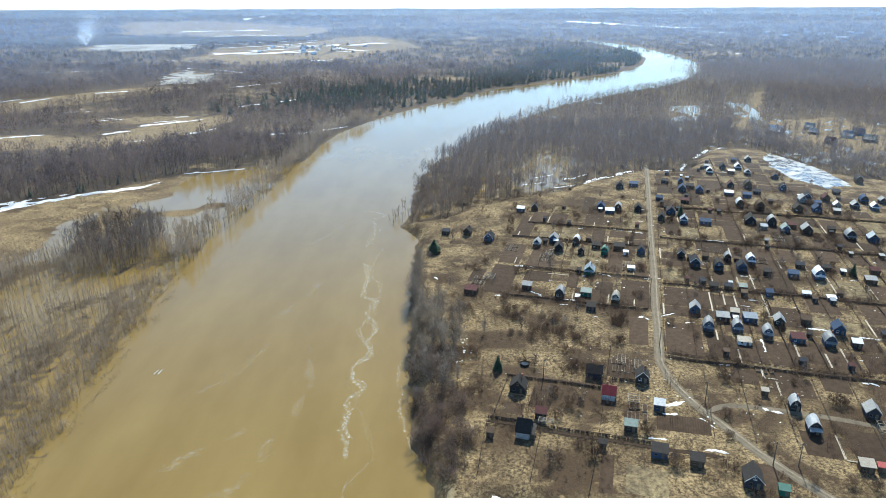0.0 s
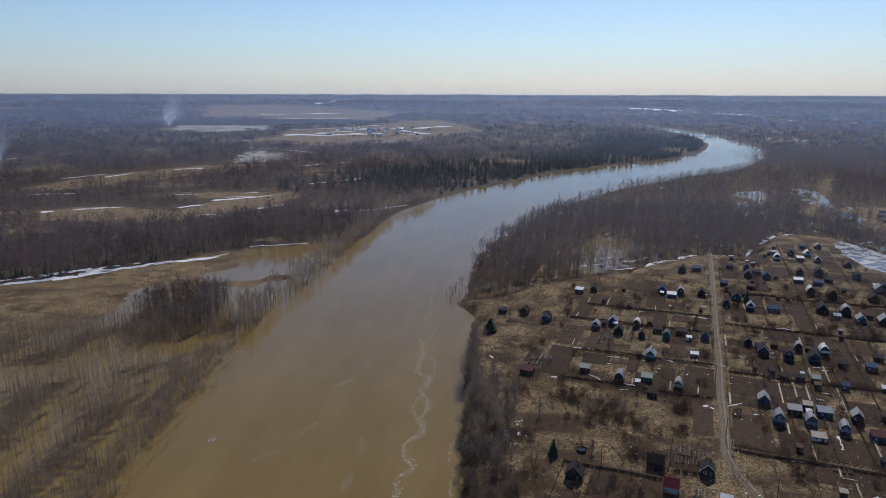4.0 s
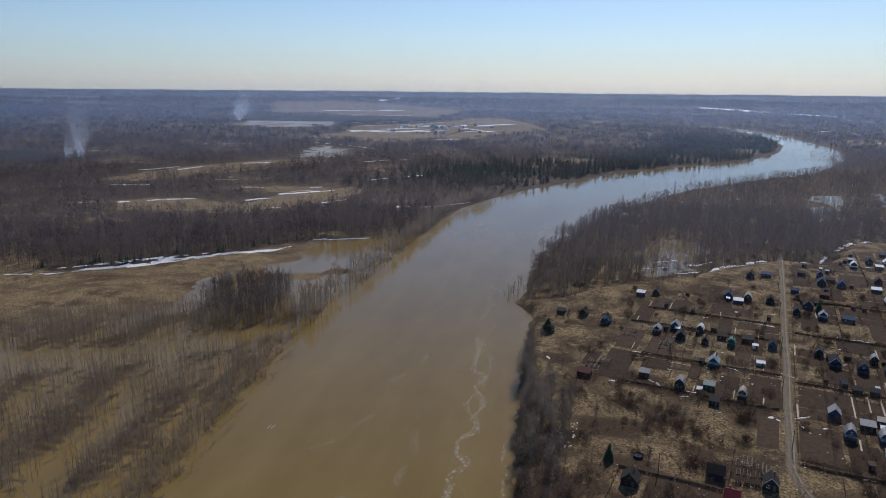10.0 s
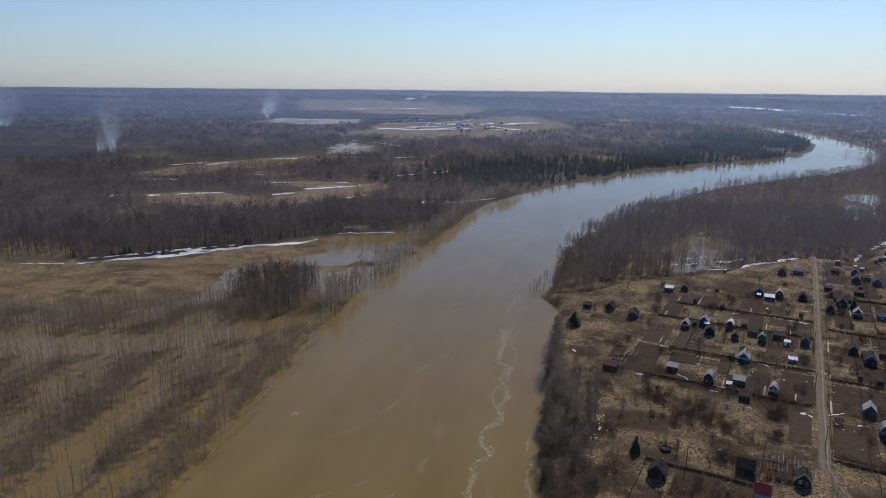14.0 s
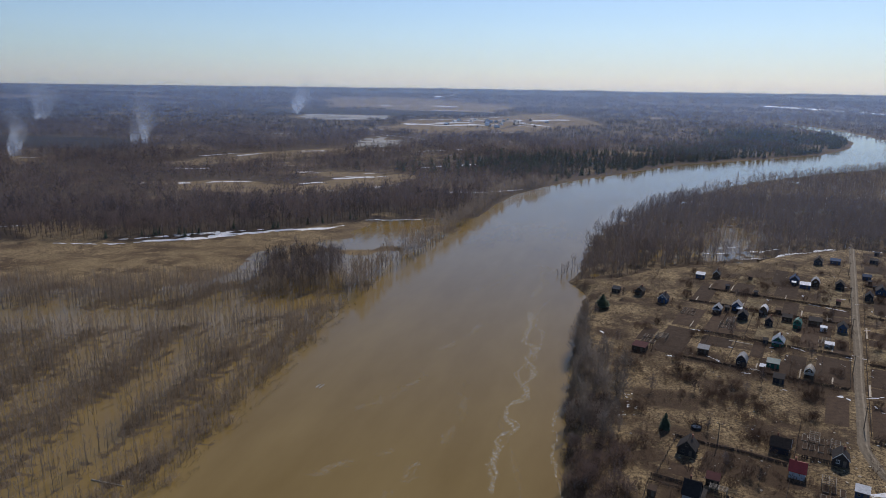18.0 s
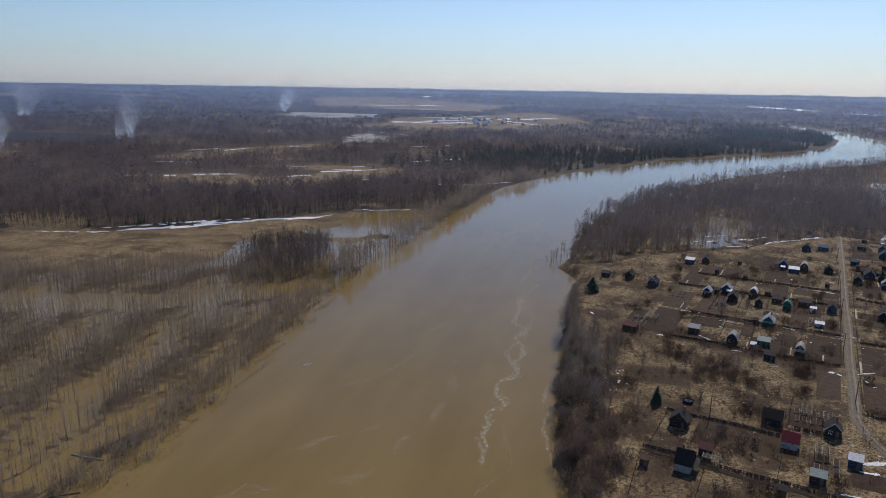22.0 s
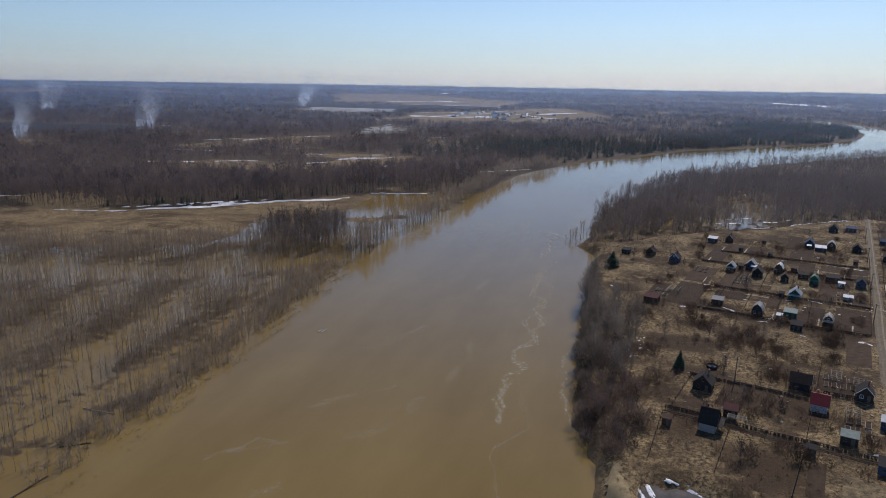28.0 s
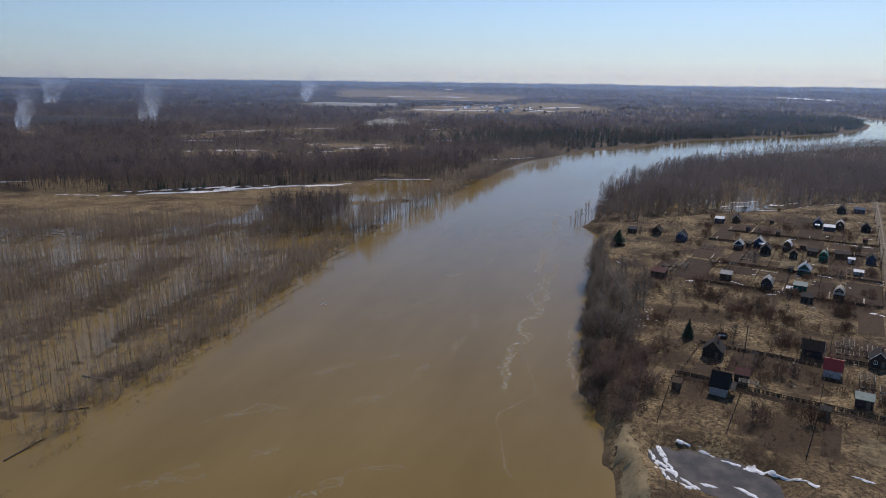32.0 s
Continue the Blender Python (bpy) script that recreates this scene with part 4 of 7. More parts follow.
strip("road", [(153, 505), (142, 463), (127, 406), (107, 332), (95, 285), (85, 249), (79, 225), (73, 203), (73, 190), (76, 178), (80, 168), (84, 157), (89, 147), (95, 137), (112, 110), (140, 60)], 3.3, 0.10, ROAD,
      "rutted gravel track between the allotments", "road", wobble=0.06, thick=0.06)
strip("dry_bank", [(1.6, 140), (2.2, 134), (3.2, 126), (4.2, 117), (6.4, 104), (8.5, 92)], 4.6, 0.1, tinted("pale_dry_grass", (0.33, 0.255, 0.145), 0.95, 0, 0.45, 0.5, 0.1), "pale bank of flattened dry grass and sand", "bank", wobble=0.22, seed=3)
for side in (-0.75, 0.75):
    strip("wheel_track", [(153 + side, 504.8), (142 + side, 463), (127 + side, 406), (107 + side, 332), (95 + side, 285), (85 + side, 249), (79 + side, 225), (73 + side, 203), (73 + side, 190), (76 + side, 178), (80 + side, 168),
          (84 + side, 157), (89 + side, 147), (95 + side, 137), (112 + side, 110), (140 + side, 60.3)], 0.6, 0.118, RUT, "pale worn wheel rut of the gravel track", "road", wobble=0.25, seed=int(side * 4))
strip("side_road", [(78, 173), (84, 178), (89, 177), (103, 174), (119, 168), (150, 158)], 2.4, 0.09, ROAD, "muddy side track leaving the gravel road", "road", wobble=0.1, thick=0.05)
for n, e0, e1 in ((287, 18, 200), (349, 18, 210), (406, 18, 160), (220, 18, 120)):
    strip("path", [plan(e0, n), plan((e0 + e1) / 2, n + 0.5), plan(e1, n - 1.5)], 1.7, 0.07, SOIL, "narrow muddy lane between garden rows", "path", wobble=0.15)
for n, e0, e1 in ((289.5, -45, 13), (256, -48, 13), (330.5, -60, 13), (167, -33, 32), (195, -32, -2)):
    strip("path", [plan(e0, n), plan((e0 + e1) / 2, n - 0.4), plan(e1, n)], 1.6, 0.07, SOIL, "narrow muddy lane between garden rows", "path", wobble=0.15)


DUG = np.zeros((900, 560), bool)


def undug(x, y):
    """1 where no bed is dug, 0 on the beds."""
    e, n = grid_of(x, y)
    return 1 - DUG[np.clip(((n - 120) * 2).astype(int), 0, 899), np.clip(((e + 70) * 2).astype(int), 0, 559)]


def plot(e0, e1, n0, n1, rows=False, grassy=False):
    """Dug soil, a low bed with soft edges; furrows where they show."""
    m, k = max(2, int((e1 - e0) / (0.35 if rows else 1.6))), max(2, int((n1 - n0) / 2.0))
    xs, v, fc = np.linspace(e0, e1, m + 1), [], []
    for j in range(k + 1):
        for i in range(m + 1):
            x, y = plan(xs[i], n0 + (n1 - n0) * j / k)
            edge = i in (0, m) or j in (0, k)
            v.append((x, y, z_at(x, y) + (0.02 if edge else 0.12 + ((0.14 if i % 2 else 0.0) if rows else random.uniform(-0.03, 0.03)))))
    for j in range(k):
        for i in range(m):
            a = j * (m + 1) + i
            fc.append((a, a + 1, a + m + 2, a + m + 1))
    if not grassy:
        DUG[max(0, int((n0 - 120) * 2)):max(0, int((n1 - 120) * 2)), max(0, int((e0 + 70) * 2)):max(0, int((e1 + 70) * 2))] = True
    words = "straw-coloured plot of dead grass" if grassy else "furrowed dark vegetable plot" if rows else "bare dug dark soil plot in an allotment"
    return tagged(new("garden_plot", raw_mesh("garden_plot", v, fc, STRAW if grassy else SOIL)), words, "garden plot", kind="structure")


def planks(e, n0, n1, width=0.5, across=False):
    """A light path of worn boards."""
    bm = bmesh.new()
    L = n1 - n0
    c = plan(e + (L / 2 if across else 0), n0 + (0 if across else L / 2))
    box(bm, 0, 0, 0, L if across else width, width if across else L, 0.08)
    bmesh.ops.subdivide_edges(bm, edges=[ed for ed in bm.edges if ed.calc_length() > 1.5], cuts=3)
    for q in bm.verts:
        q.co += Vector((random.uniform(-0.06, 0.06), random.uniform(-0.06, 0.06), 0))
    ob = part("plank_path", bm, PALE_WOOD)
    ob.matrix_basis = pose(c[0], c[1], z_at(*c) + 0.16, 0, 0, TURN)
    return tagged(ob, "pale worn plank path between garden beds", "path", group="plank paths")


def fence_line(e0, n0, e1, n1, tall=0.95, gap=2.6, solid=True, material=None):
    """Posts, rails and boards along a plot's edge."""
    (x0, y0), (x1, y1) = plan(e0, n0), plan(e1, n1)
    L = math.hypot(x1 - x0, y1 - y0)
    turn = math.degrees(math.atan2(y1 - y0, x1 - x0))
    top = tagged(new("garden_fence"), "weathered dark wooden allotment fence", "fence", group="allotment fences")
    top.matrix_basis = pose(x0, y0, z_at(x0, y0), 0, 0, turn)
    c, s = math.cos(radians(turn)), math.sin(radians(turn))
    base = z_at(x0, y0)
    global POST
    for i in range(int(L / gap) + 1):
        o = new("post", POST)
        o.parent = top
        o.location = (i * gap, 0, z_at(x0 + c * i * gap, y0 + s * i * gap) - base - 0.1)
        o.scale = (1, 1, tall)
    boards = Boxes()
    k = max(1, int(L / 4))
    marks = [i * L / k for i in range(k + 1)]
    level = [z_at(x0 + c * q, y0 + s * q) - base for q in marks]
    for zr in (0.3, 0.85):
        v = [(q, dy, zq + zr * tall + dz) for q, zq in zip(marks, level) for dy, dz in ((0.03, -0.05), (0.08, -0.05), (0.08, 0.05), (0.03, 0.05))]
        f4 = [(i * 4 + j, i * 4 + (j + 1) % 4, i * 4 + 4 + (j + 1) % 4, i * 4 + 4 + j) for i in range(k) for j in range(4)]
        o = new("rail", raw_mesh("rail", v, f4, material or DARK_WOOD))
        o.parent = top
    q = 0.0 if solid else L
    while q < L:
        w = random.uniform(0.12, 0.3)
        if random.random() < 0.85:
            hh = tall * random.uniform(0.85, 1.05)
            boards.add(q, 0, z_at(x0 + c * q, y0 + s * q) - base + hh / 2, w, 0.03, hh)
        q += w + random.uniform(0.02, 0.12)
    if boards.v:
        tagged(boards.part("paling", material or DARK_WOOD, top), kind="stuff")
    return top


bm = bmesh.new()
box(bm, 0, 0, 0.5, 0.12, 0.12, 1.0)
POST = bpy.data.meshes.new("post")
bm.to_mesh(POST)
bm.free()
POST.materials.append(DARK_WOOD)


# ---- houses ----
WORDS = {"navy": "dark blue", "dark": "blackened", "brown": "brown", "maroon": "dark red", "blue": "blue", "lightblue": "pale blue", "white": "white", "grey": "grey",
         "lightgrey": "light grey", "greyblue": "blue-grey", "greygreen": "grey-green", "green": "green", "tan": "tan", "red": "bright red"}


def window(parent, x, y, z, w, h, out, trim=None):
    """A pane in a frame with a sill and a cross bar, on a wall that faces -y (out = -1) or y."""
    bm = Boxes()
    t = 0.08
    for dx, dz, sx, sz in ((0, h / 2, w + t, t), (0, -h / 2, w + t, t), (-w / 2, 0, t, h), (w / 2, 0, t, h), (0, 0, 0.05, h)):
        bm.add(x + dx, y + out * 0.03, z + dz, sx, 0.07, sz)
    trim = trim or (TRIM_WHITE if random.random() < 0.35 else OLD_WOOD)
    fr = bm.part("window", trim, parent)
    bm = Boxes()
    bm.add(x, y + out * 0.015, z, w, 0.02, h)
    bm.part("pane", PANE, fr)
    bm = Boxes()
    bm.add(x, y + out * 0.08, z - h / 2 - 0.05, w + 0.2, 0.18, 0.05)
    bm.part("sill", trim, fr)


def shell(bm, line, lo, hi, y0, y1):
    """A folded sheet over a line in x, z, drawn out along y."""
    prism(bm, [(x, z + lo) for x, z in line] + [(x, z + hi) for x, z in line[::-1]], y0, y1)


def slab(bm, pts, thick):
    """A roof sheet over a quad, with thickness."""
    a = [Vector(p) for p in pts]
    n = (a[1] - a[0]).cross(a[2] - a[0]).normalized() * thick
    lo, hi = [bm.verts.new(p) for p in a], [bm.verts.new(p + n) for p in a]
    bm.faces.new(lo[::-1])
    bm.faces.new(hi)
    for i in range(4):
        j = (i + 1) % 4
        bm.faces.new((lo[i], lo[j], hi[j], hi[i]))


def dacha(x, y, w, l, kind, roof, wall, turn=None):
    rng = random.Random(int(x * 131 + y * 17))
    turn = TURN + rng.uniform(-3, 3) if turn is None else turn
    if y < 560:
        w, l = w * 0.88, l * 0.88
    small = w < 2.7
    words = {"gable": "garden house with a steep gable roof", "gambrel": "garden house with a rounded mansard roof", "shed": "garden shed with a sloping roof"}[kind]
    top = tagged(new("garden_house" if kind != "shed" else "garden_shed"), "%s-walled %s, %s roofing" % (WORDS[wall], words, WORDS[roof]), "house" if kind != "shed" else "shed", group="allotment houses")
    top.matrix_basis = pose(x, y, z_at(x, y) - 0.05, 0, 0, turn)
    hw, hl = w / 2, l / 2
    bm = bmesh.new()
    if kind == "gable":
        eave, ridge = 2.4, 2.4 + w * 0.5
        outline = [(-hw, 0), (hw, 0), (hw, eave), (0, ridge), (-hw, eave)]
        lines = [(-hw - 0.35, eave - 0.35), (0, ridge), (hw + 0.35, eave - 0.35)]
    elif kind == "gambrel":
        eave, knee, ridge = 2.2, 2.2 + w * 0.42, 2.2 + w * 0.64
        outline = [(-hw, 0), (hw, 0), (hw, eave), (hw * 0.62, knee), (0, ridge), (-hw * 0.62, knee), (-hw, eave)]
        lines = [(-hw - 0.18, eave - 0.25), (-hw * 0.85, (eave + knee) / 2 + 0.15), (-hw * 0.55, knee + 0.12), (0, ridge), (hw * 0.55, knee + 0.12), (hw * 0.85, (eave + knee) / 2 + 0.15), (hw + 0.18, eave - 0.25)]
    else:
        eave, ridge = 2.15, 2.75
        outline = None
        lines = []
    if outline:
        prism(bm, outline, -hl, hl)
        part("wall", bm, WALLS[wall], top)
        bm = bmesh.new()
        shell(bm, lines, 0.02, 0.12, -hl - 0.35, hl + 0.3)
        rf = part("roof", bm, ROOFS[roof], top)
        bm = bmesh.new()
        shell(bm, [(-0.16, ridge - 0.08), (0, ridge + 0.02), (0.16, ridge - 0.08)], 0.13, 0.17, -hl - 0.37, hl + 0.32)
        part("ridge_cap", bm, ROOFS[roof], rf)
        bm = bmesh.new()
        shell(bm, lines, -0.12, 0.1, -hl - 0.42, -hl - 0.36)
        part("bargeboard", bm, TRIM_WHITE if rng.random() < 0.3 else OLD_WOOD, rf)
        window(top, -w * 0.2, -hl, 1.45, 0.8, 0.9, -1)
        if kind == "gambrel" or w > 4:
            window(top, 0, -hl, eave + w * 0.2, 0.7, 0.7, -1)
        if l > 4.5:
            window(top, w * 0.2, hl, 1.45, 0.8, 0.9, 1)
        bm = bmesh.new()
        box(bm, w * 0.24, -hl - 0.03, 0.98, 0.8, 0.06, 1.9)
        dr_ = part("door", bm, OLD_WOOD, top, "weathered plank door")
        bm = bmesh.new()
        box(bm, w * 0.24 - 0.3, -hl - 0.09, 1.0, 0.05, 0.08, 0.12)
        part("handle", bm, METAL, dr_)
        if rng.random() < 0.5:
            bm = bmesh.new()
            box(bm, w * 0.18, l * 0.18, ridge + 0.1, 0.4, 0.4, 1.1)
            box(bm, w * 0.18, l * 0.18, ridge + 0.68, 0.5, 0.5, 0.1)
            part("chimney", bm, BRICK, top)
        if rng.random() < 0.45:
            bm = bmesh.new()
            slab(bm, [(-hw, -hl - 1.5, 1.95), (hw, -hl - 1.5, 1.95), (hw, -hl, 2.3), (-hw, -hl, 2.3)], 0.06)
            pr = part("porch_roof", bm, ROOFS[roof], top)
            for px in (-hw + 0.1, hw - 0.1):
                bm = bmesh.new()
                box(bm, px, -hl - 1.4, 0.98, 0.1, 0.1, 1.96)
                part("porch_post", bm, OLD_WOOD, top)
    else:
        if roof in ("white", "tan") and w > 3 and wall in ("white", "grey"):
            eave, ridge = 1.6, 1.95
        if small:
            eave, ridge = 1.9, 2.2
        v = [(-hw, -hl, 0), (hw, -hl, 0), (hw, hl, 0), (-hw, hl, 0), (-hw, -hl, eave), (hw, -hl, eave), (hw, hl, ridge), (-hw, hl, ridge)]
        vs = [bm.verts.new(p) for p in v]
        for fc in ((3, 2, 1, 0), (4, 5, 6, 7), (0, 1, 5, 4), (1, 2, 6, 5), (2, 3, 7, 6), (3, 0, 4, 7)):
            bm.faces.new([vs[i] for i in fc])
        part("wall", bm, WALLS[wall], top)
        bm = bmesh.new()
        sl = (ridge - eave) / l
        slab(bm, [(-hw - 0.2, -hl - 0.3, eave + 0.03 - 0.3 * sl), (hw + 0.2, -hl - 0.3, eave + 0.03 - 0.3 * sl), (hw + 0.2, hl + 0.2, ridge + 0.03 + 0.2 * sl), (-hw - 0.2, hl + 0.2, ridge + 0.03 + 0.2 * sl)], 0.08)
        rf = part("roof", bm, ROOFS[roof], top)
        bm = bmesh.new()
        box(bm, 0, -hl - 0.31, eave - 0.3 * sl, w + 0.4, 0.05, 0.15)
        part("fascia", bm, OLD_WOOD, rf)
        bm = bmesh.new()
        box(bm, w * 0.22, -hl - 0.03, 0.92, min(0.8, w * 0.4), 0.06, 1.75)
        part("door", bm, OLD_WOOD, top, "weathered plank door")
        if not small:
            window(top, -w * 0.22, -hl, 1.2, 0.6, 0.5, -1)
    return top


dacha(1.6, 338.2, 4.3, 3.4, "shed", "navy", "dark")
dacha(13.0, 337.0, 4.1, 5.1, "gable", "dark", "brown")
dacha(23.6, 328.5, 4.6, 5.8, "gable", "navy", "blue")
dacha(45.0, 377.5, 4.9, 4.0, "shed", "white", "blue")
dacha(53.6, 381.5, 4.0, 5.0, "gable", "dark", "brown")
dacha(46.9, 319.9, 3.8, 4.7, "gable", "grey", "navy")
dacha(56.0, 325.5, 4.3, 5.4, "gable", "grey", "blue")
dacha(56.6, 312.5, 4.5, 5.7, "gable", "dark", "navy")
dacha(67.0, 322.8, 3.6, 4.5, "gambrel", "white", "brown")
dacha(66.6, 308.4, 3.3, 4.1, "gable", "brown", "navy")
dacha(75.5, 316.5, 4.5, 3.6, "shed", "dark", "dark")
dacha(78.0, 308.7, 3.5, 4.3, "gambrel", "green", "green")
dacha(86.2, 314.1, 5.7, 4.6, "shed", "dark", "brown")
dacha(95.4, 308.4, 3.9, 4.8, "gable", "dark", "blue")
dacha(92.2, 382.4, 4.7, 5.9, "gable", "blue", "blue")
dacha(95.4, 373.8, 5.5, 4.4, "shed", "white", "blue")
dacha(101.8, 380.2, 4.4, 5.6, "gambrel", "grey", "brown")
dacha(112.8, 378.3, 4.4, 5.5, "gable", "dark", "navy")
dacha(114.7, 428.9, 4.9, 6.2, "gable", "dark", "navy")
dacha(124.9, 433.5, 6.0, 4.8, "shed", "blue", "blue")
dacha(11.8, 262.4, 5.8, 4.7, "shed", "maroon", "brown")
dacha(35.6, 266.4, 4.4, 3.6, "shed", "grey", "brown")
dacha(48.3, 258.4, 4.0, 4.9, "gambrel", "grey", "navy")
dacha(65.7, 284.1, 4.7, 5.8, "gable", "lightblue", "green")
dacha(59.3, 259.6, 4.7, 3.8, "shed", "greygreen", "green")
dacha(58.4, 245.0, 3.9, 3.4, "shed", "dark", "navy")
dacha(70.0, 253.2, 3.5, 4.4, "gambrel", "tan", "brown")
dacha(87.5, 306.0, 2.7, 2.2, "shed", "white", "white")
dacha(84.8, 286.1, 3.6, 2.9, "shed", "white", "grey")
dacha(131.5, 399.8, 4.6, 3.7, "shed", "blue", "blue")
dacha(130.1, 373.2, 5.1, 6.4, "gable", "dark", "blue")
dacha(120.9, 360.4, 3.8, 4.7, "gable", "navy", "navy")
dacha(131.8, 355.9, 4.2, 5.2, "gable", "lightblue", "blue")
dacha(142.5, 352.6, 6.3, 5.0, "shed", "blue", "blue")
dacha(159.8, 428.5, 5.4, 4.4, "shed", "dark", "brown")
dacha(145.0, 393.8, 5.3, 4.2, "shed", "maroon", "dark")
dacha(178.1, 410.8, 5.7, 4.6, "shed", "white", "blue")
dacha(201.4, 465.9, 4.9, 3.9, "shed", "white", "brown")
dacha(210.8, 461.4, 4.2, 5.2, "gable", "grey", "navy")
dacha(187.2, 405.6, 5.4, 4.3, "shed", "blue", "blue")
dacha(196.1, 412.1, 4.8, 3.8, "shed", "navy", "navy")
dacha(168.0, 355.7, 5.9, 7.4, "gable", "dark", "navy")
dacha(170.3, 343.9, 3.8, 3.1, "shed", "lightblue", "grey")
dacha(178.3, 352.7, 5.0, 6.2, "gambrel", "grey", "navy")
dacha(179.8, 340.1, 4.6, 5.8, "gable", "greygreen", "blue")
dacha(186.1, 346.2, 4.7, 3.8, "shed", "maroon", "brown")
dacha(190.2, 338.5, 5.6, 7.0, "gable", "grey", "dark")
dacha(216.2, 395.2, 5.0, 6.3, "gable", "grey", "grey")
dacha(221.6, 387.7, 4.0, 3.2, "shed", "blue", "blue")
dacha(230.3, 383.1, 4.0, 5.0, "gable", "white", "grey")
dacha(240.4, 382.4, 4.4, 5.5, "gable", "grey", "navy")
dacha(249.6, 378.8, 4.4, 5.5, "gable", "white", "blue")
dacha(203.7, 339.3, 4.0, 3.2, "shed", "dark", "brown")
dacha(207.5, 328.8, 5.1, 6.4, "gambrel", "grey", "navy")
dacha(217.1, 325.3, 5.0, 6.3, "gable", "lightblue", "blue")
dacha(112.8, 302.8, 3.8, 4.7, "gable", "dark", "navy")
dacha(115.6, 292.3, 4.8, 6.0, "gable", "navy", "blue")
dacha(123.4, 300.2, 3.2, 2.6, "shed", "brown", "brown")
dacha(124.8, 288.0, 4.3, 5.4, "gambrel", "dark", "blue")
dacha(132.9, 298.1, 3.4, 4.2, "gambrel", "grey", "navy")
dacha(134.9, 286.6, 4.5, 5.6, "gable", "navy", "blue")
dacha(142.2, 294.4, 4.2, 5.3, "gambrel", "white", "blue")
dacha(143.6, 280.1, 3.7, 3.0, "shed", "dark", "dark")
dacha(154.1, 277.9, 4.6, 3.7, "shed", "blue", "blue")
dacha(162.2, 288.3, 4.0, 3.2, "shed", "navy", "dark")
dacha(164.4, 276.5, 4.9, 6.1, "gambrel", "white", "blue")
dacha(172.4, 285.0, 4.0, 3.2, "shed", "dark", "brown")
dacha(149.2, 256.7, 3.6, 2.9, "shed", "white", "grey")
dacha(157.4, 252.8, 3.7, 3.0, "shed", "white", "grey")
dacha(184.0, 270.9, 5.0, 4.0, "shed", "grey", "brown")
dacha(191.4, 280.4, 4.3, 3.4, "shed", "maroon", "brown")
dacha(134.4, 257.5, 3.1, 2.5, "shed", "blue", "blue")
dacha(114.5, 265.5, 3.7, 3.0, "shed", "dark", "brown")
dacha(120.3, 264.6, 3.4, 2.7, "shed", "navy", "brown")
dacha(125.9, 263.5, 3.5, 2.8, "shed", "greygreen", "brown")
dacha(23.6, 186.6, 5.4, 5.2, "gable", "dark", "dark")
dacha(22.7, 163.3, 6.0, 4.2, "gable", "dark", "grey", TURN + 90)
dacha(28.6, 171.6, 3.6, 2.8, "shed", "maroon", "dark")
dacha(49.2, 195.0, 4.4, 5.6, "gable", "brown", "navy", TURN + 90)
dacha(51.0, 182.3, 4.5, 4.3, "gable", "red", "lightgrey", TURN + 90)
dacha(53.4, 165.3, 4.0, 2.8, "shed", "greygreen", "dark")
dacha(13.1, 162.4, 2.2, 1.8, "shed", "brown", "brown")
dacha(43.6, 157.1, 2.2, 1.8, "shed", "dark", "dark")
dacha(98.5, 242.9, 4.1, 5.2, "gable", "grey", "blue")
dacha(98.4, 228.1, 4.1, 5.1, "gambrel", "grey", "blue")
dacha(106.4, 235.0, 5.2, 4.2, "shed", "grey", "dark")
dacha(112.6, 239.0, 3.5, 2.8, "shed", "tan", "brown")
dacha(108.5, 226.5, 3.9, 4.9, "gambrel", "grey", "blue")
dacha(116.5, 234.3, 5.4, 4.3, "shed", "greyblue", "blue")
dacha(117.8, 222.3, 3.7, 4.6, "gambrel", "grey", "blue")
dacha(126.7, 232.4, 3.8, 4.7, "gable", "grey", "dark")
dacha(107.0, 216.5, 5.0, 4.0, "shed", "tan", "white")
dacha(126.9, 218.3, 5.2, 4.2, "shed", "maroon", "blue")
dacha(136.9, 232.5, 4.0, 3.2, "shed", "brown", "brown")
dacha(136.9, 215.9, 4.2, 5.3, "gambrel", "grey", "blue")
dacha(144.8, 224.6, 4.5, 5.7, "gable", "blue", "blue")
dacha(145.5, 213.8, 3.6, 2.8, "shed", "white", "dark")
dacha(63.9, 191.8, 4.3, 4.8, "gable", "dark", "dark")
dacha(64.6, 175.6, 3.5, 3.0, "shed", "white", "blue")
dacha(105.1, 175.7, 3.3, 4.1, "gambrel", "lightgrey", "navy")
dacha(105.1, 164.6, 3.8, 4.7, "gambrel", "lightgrey", "navy")
dacha(126.0, 172.0, 4.2, 5.2, "gable", "grey", "navy")
dacha(110.0, 147.1, 3.9, 3.1, "shed", "tan", "brown")
dacha(113.8, 146.7, 2.2, 1.8, "shed", "red", "brown")
dacha(58.2, 153.9, 4.8, 3.8, "shed", "dark", "blue")
dacha(66.9, 149.8, 3.9, 3.1, "shed", "dark", "brown")
dacha(78.4, 142.5, 4.8, 6.1, "gable", "dark", "navy")
dacha(84.5, 138.3, 2.8, 2.3, "shed", "green", "green")
dacha(99.5, 183.1, 2.2, 1.8, "shed", "tan", "brown")

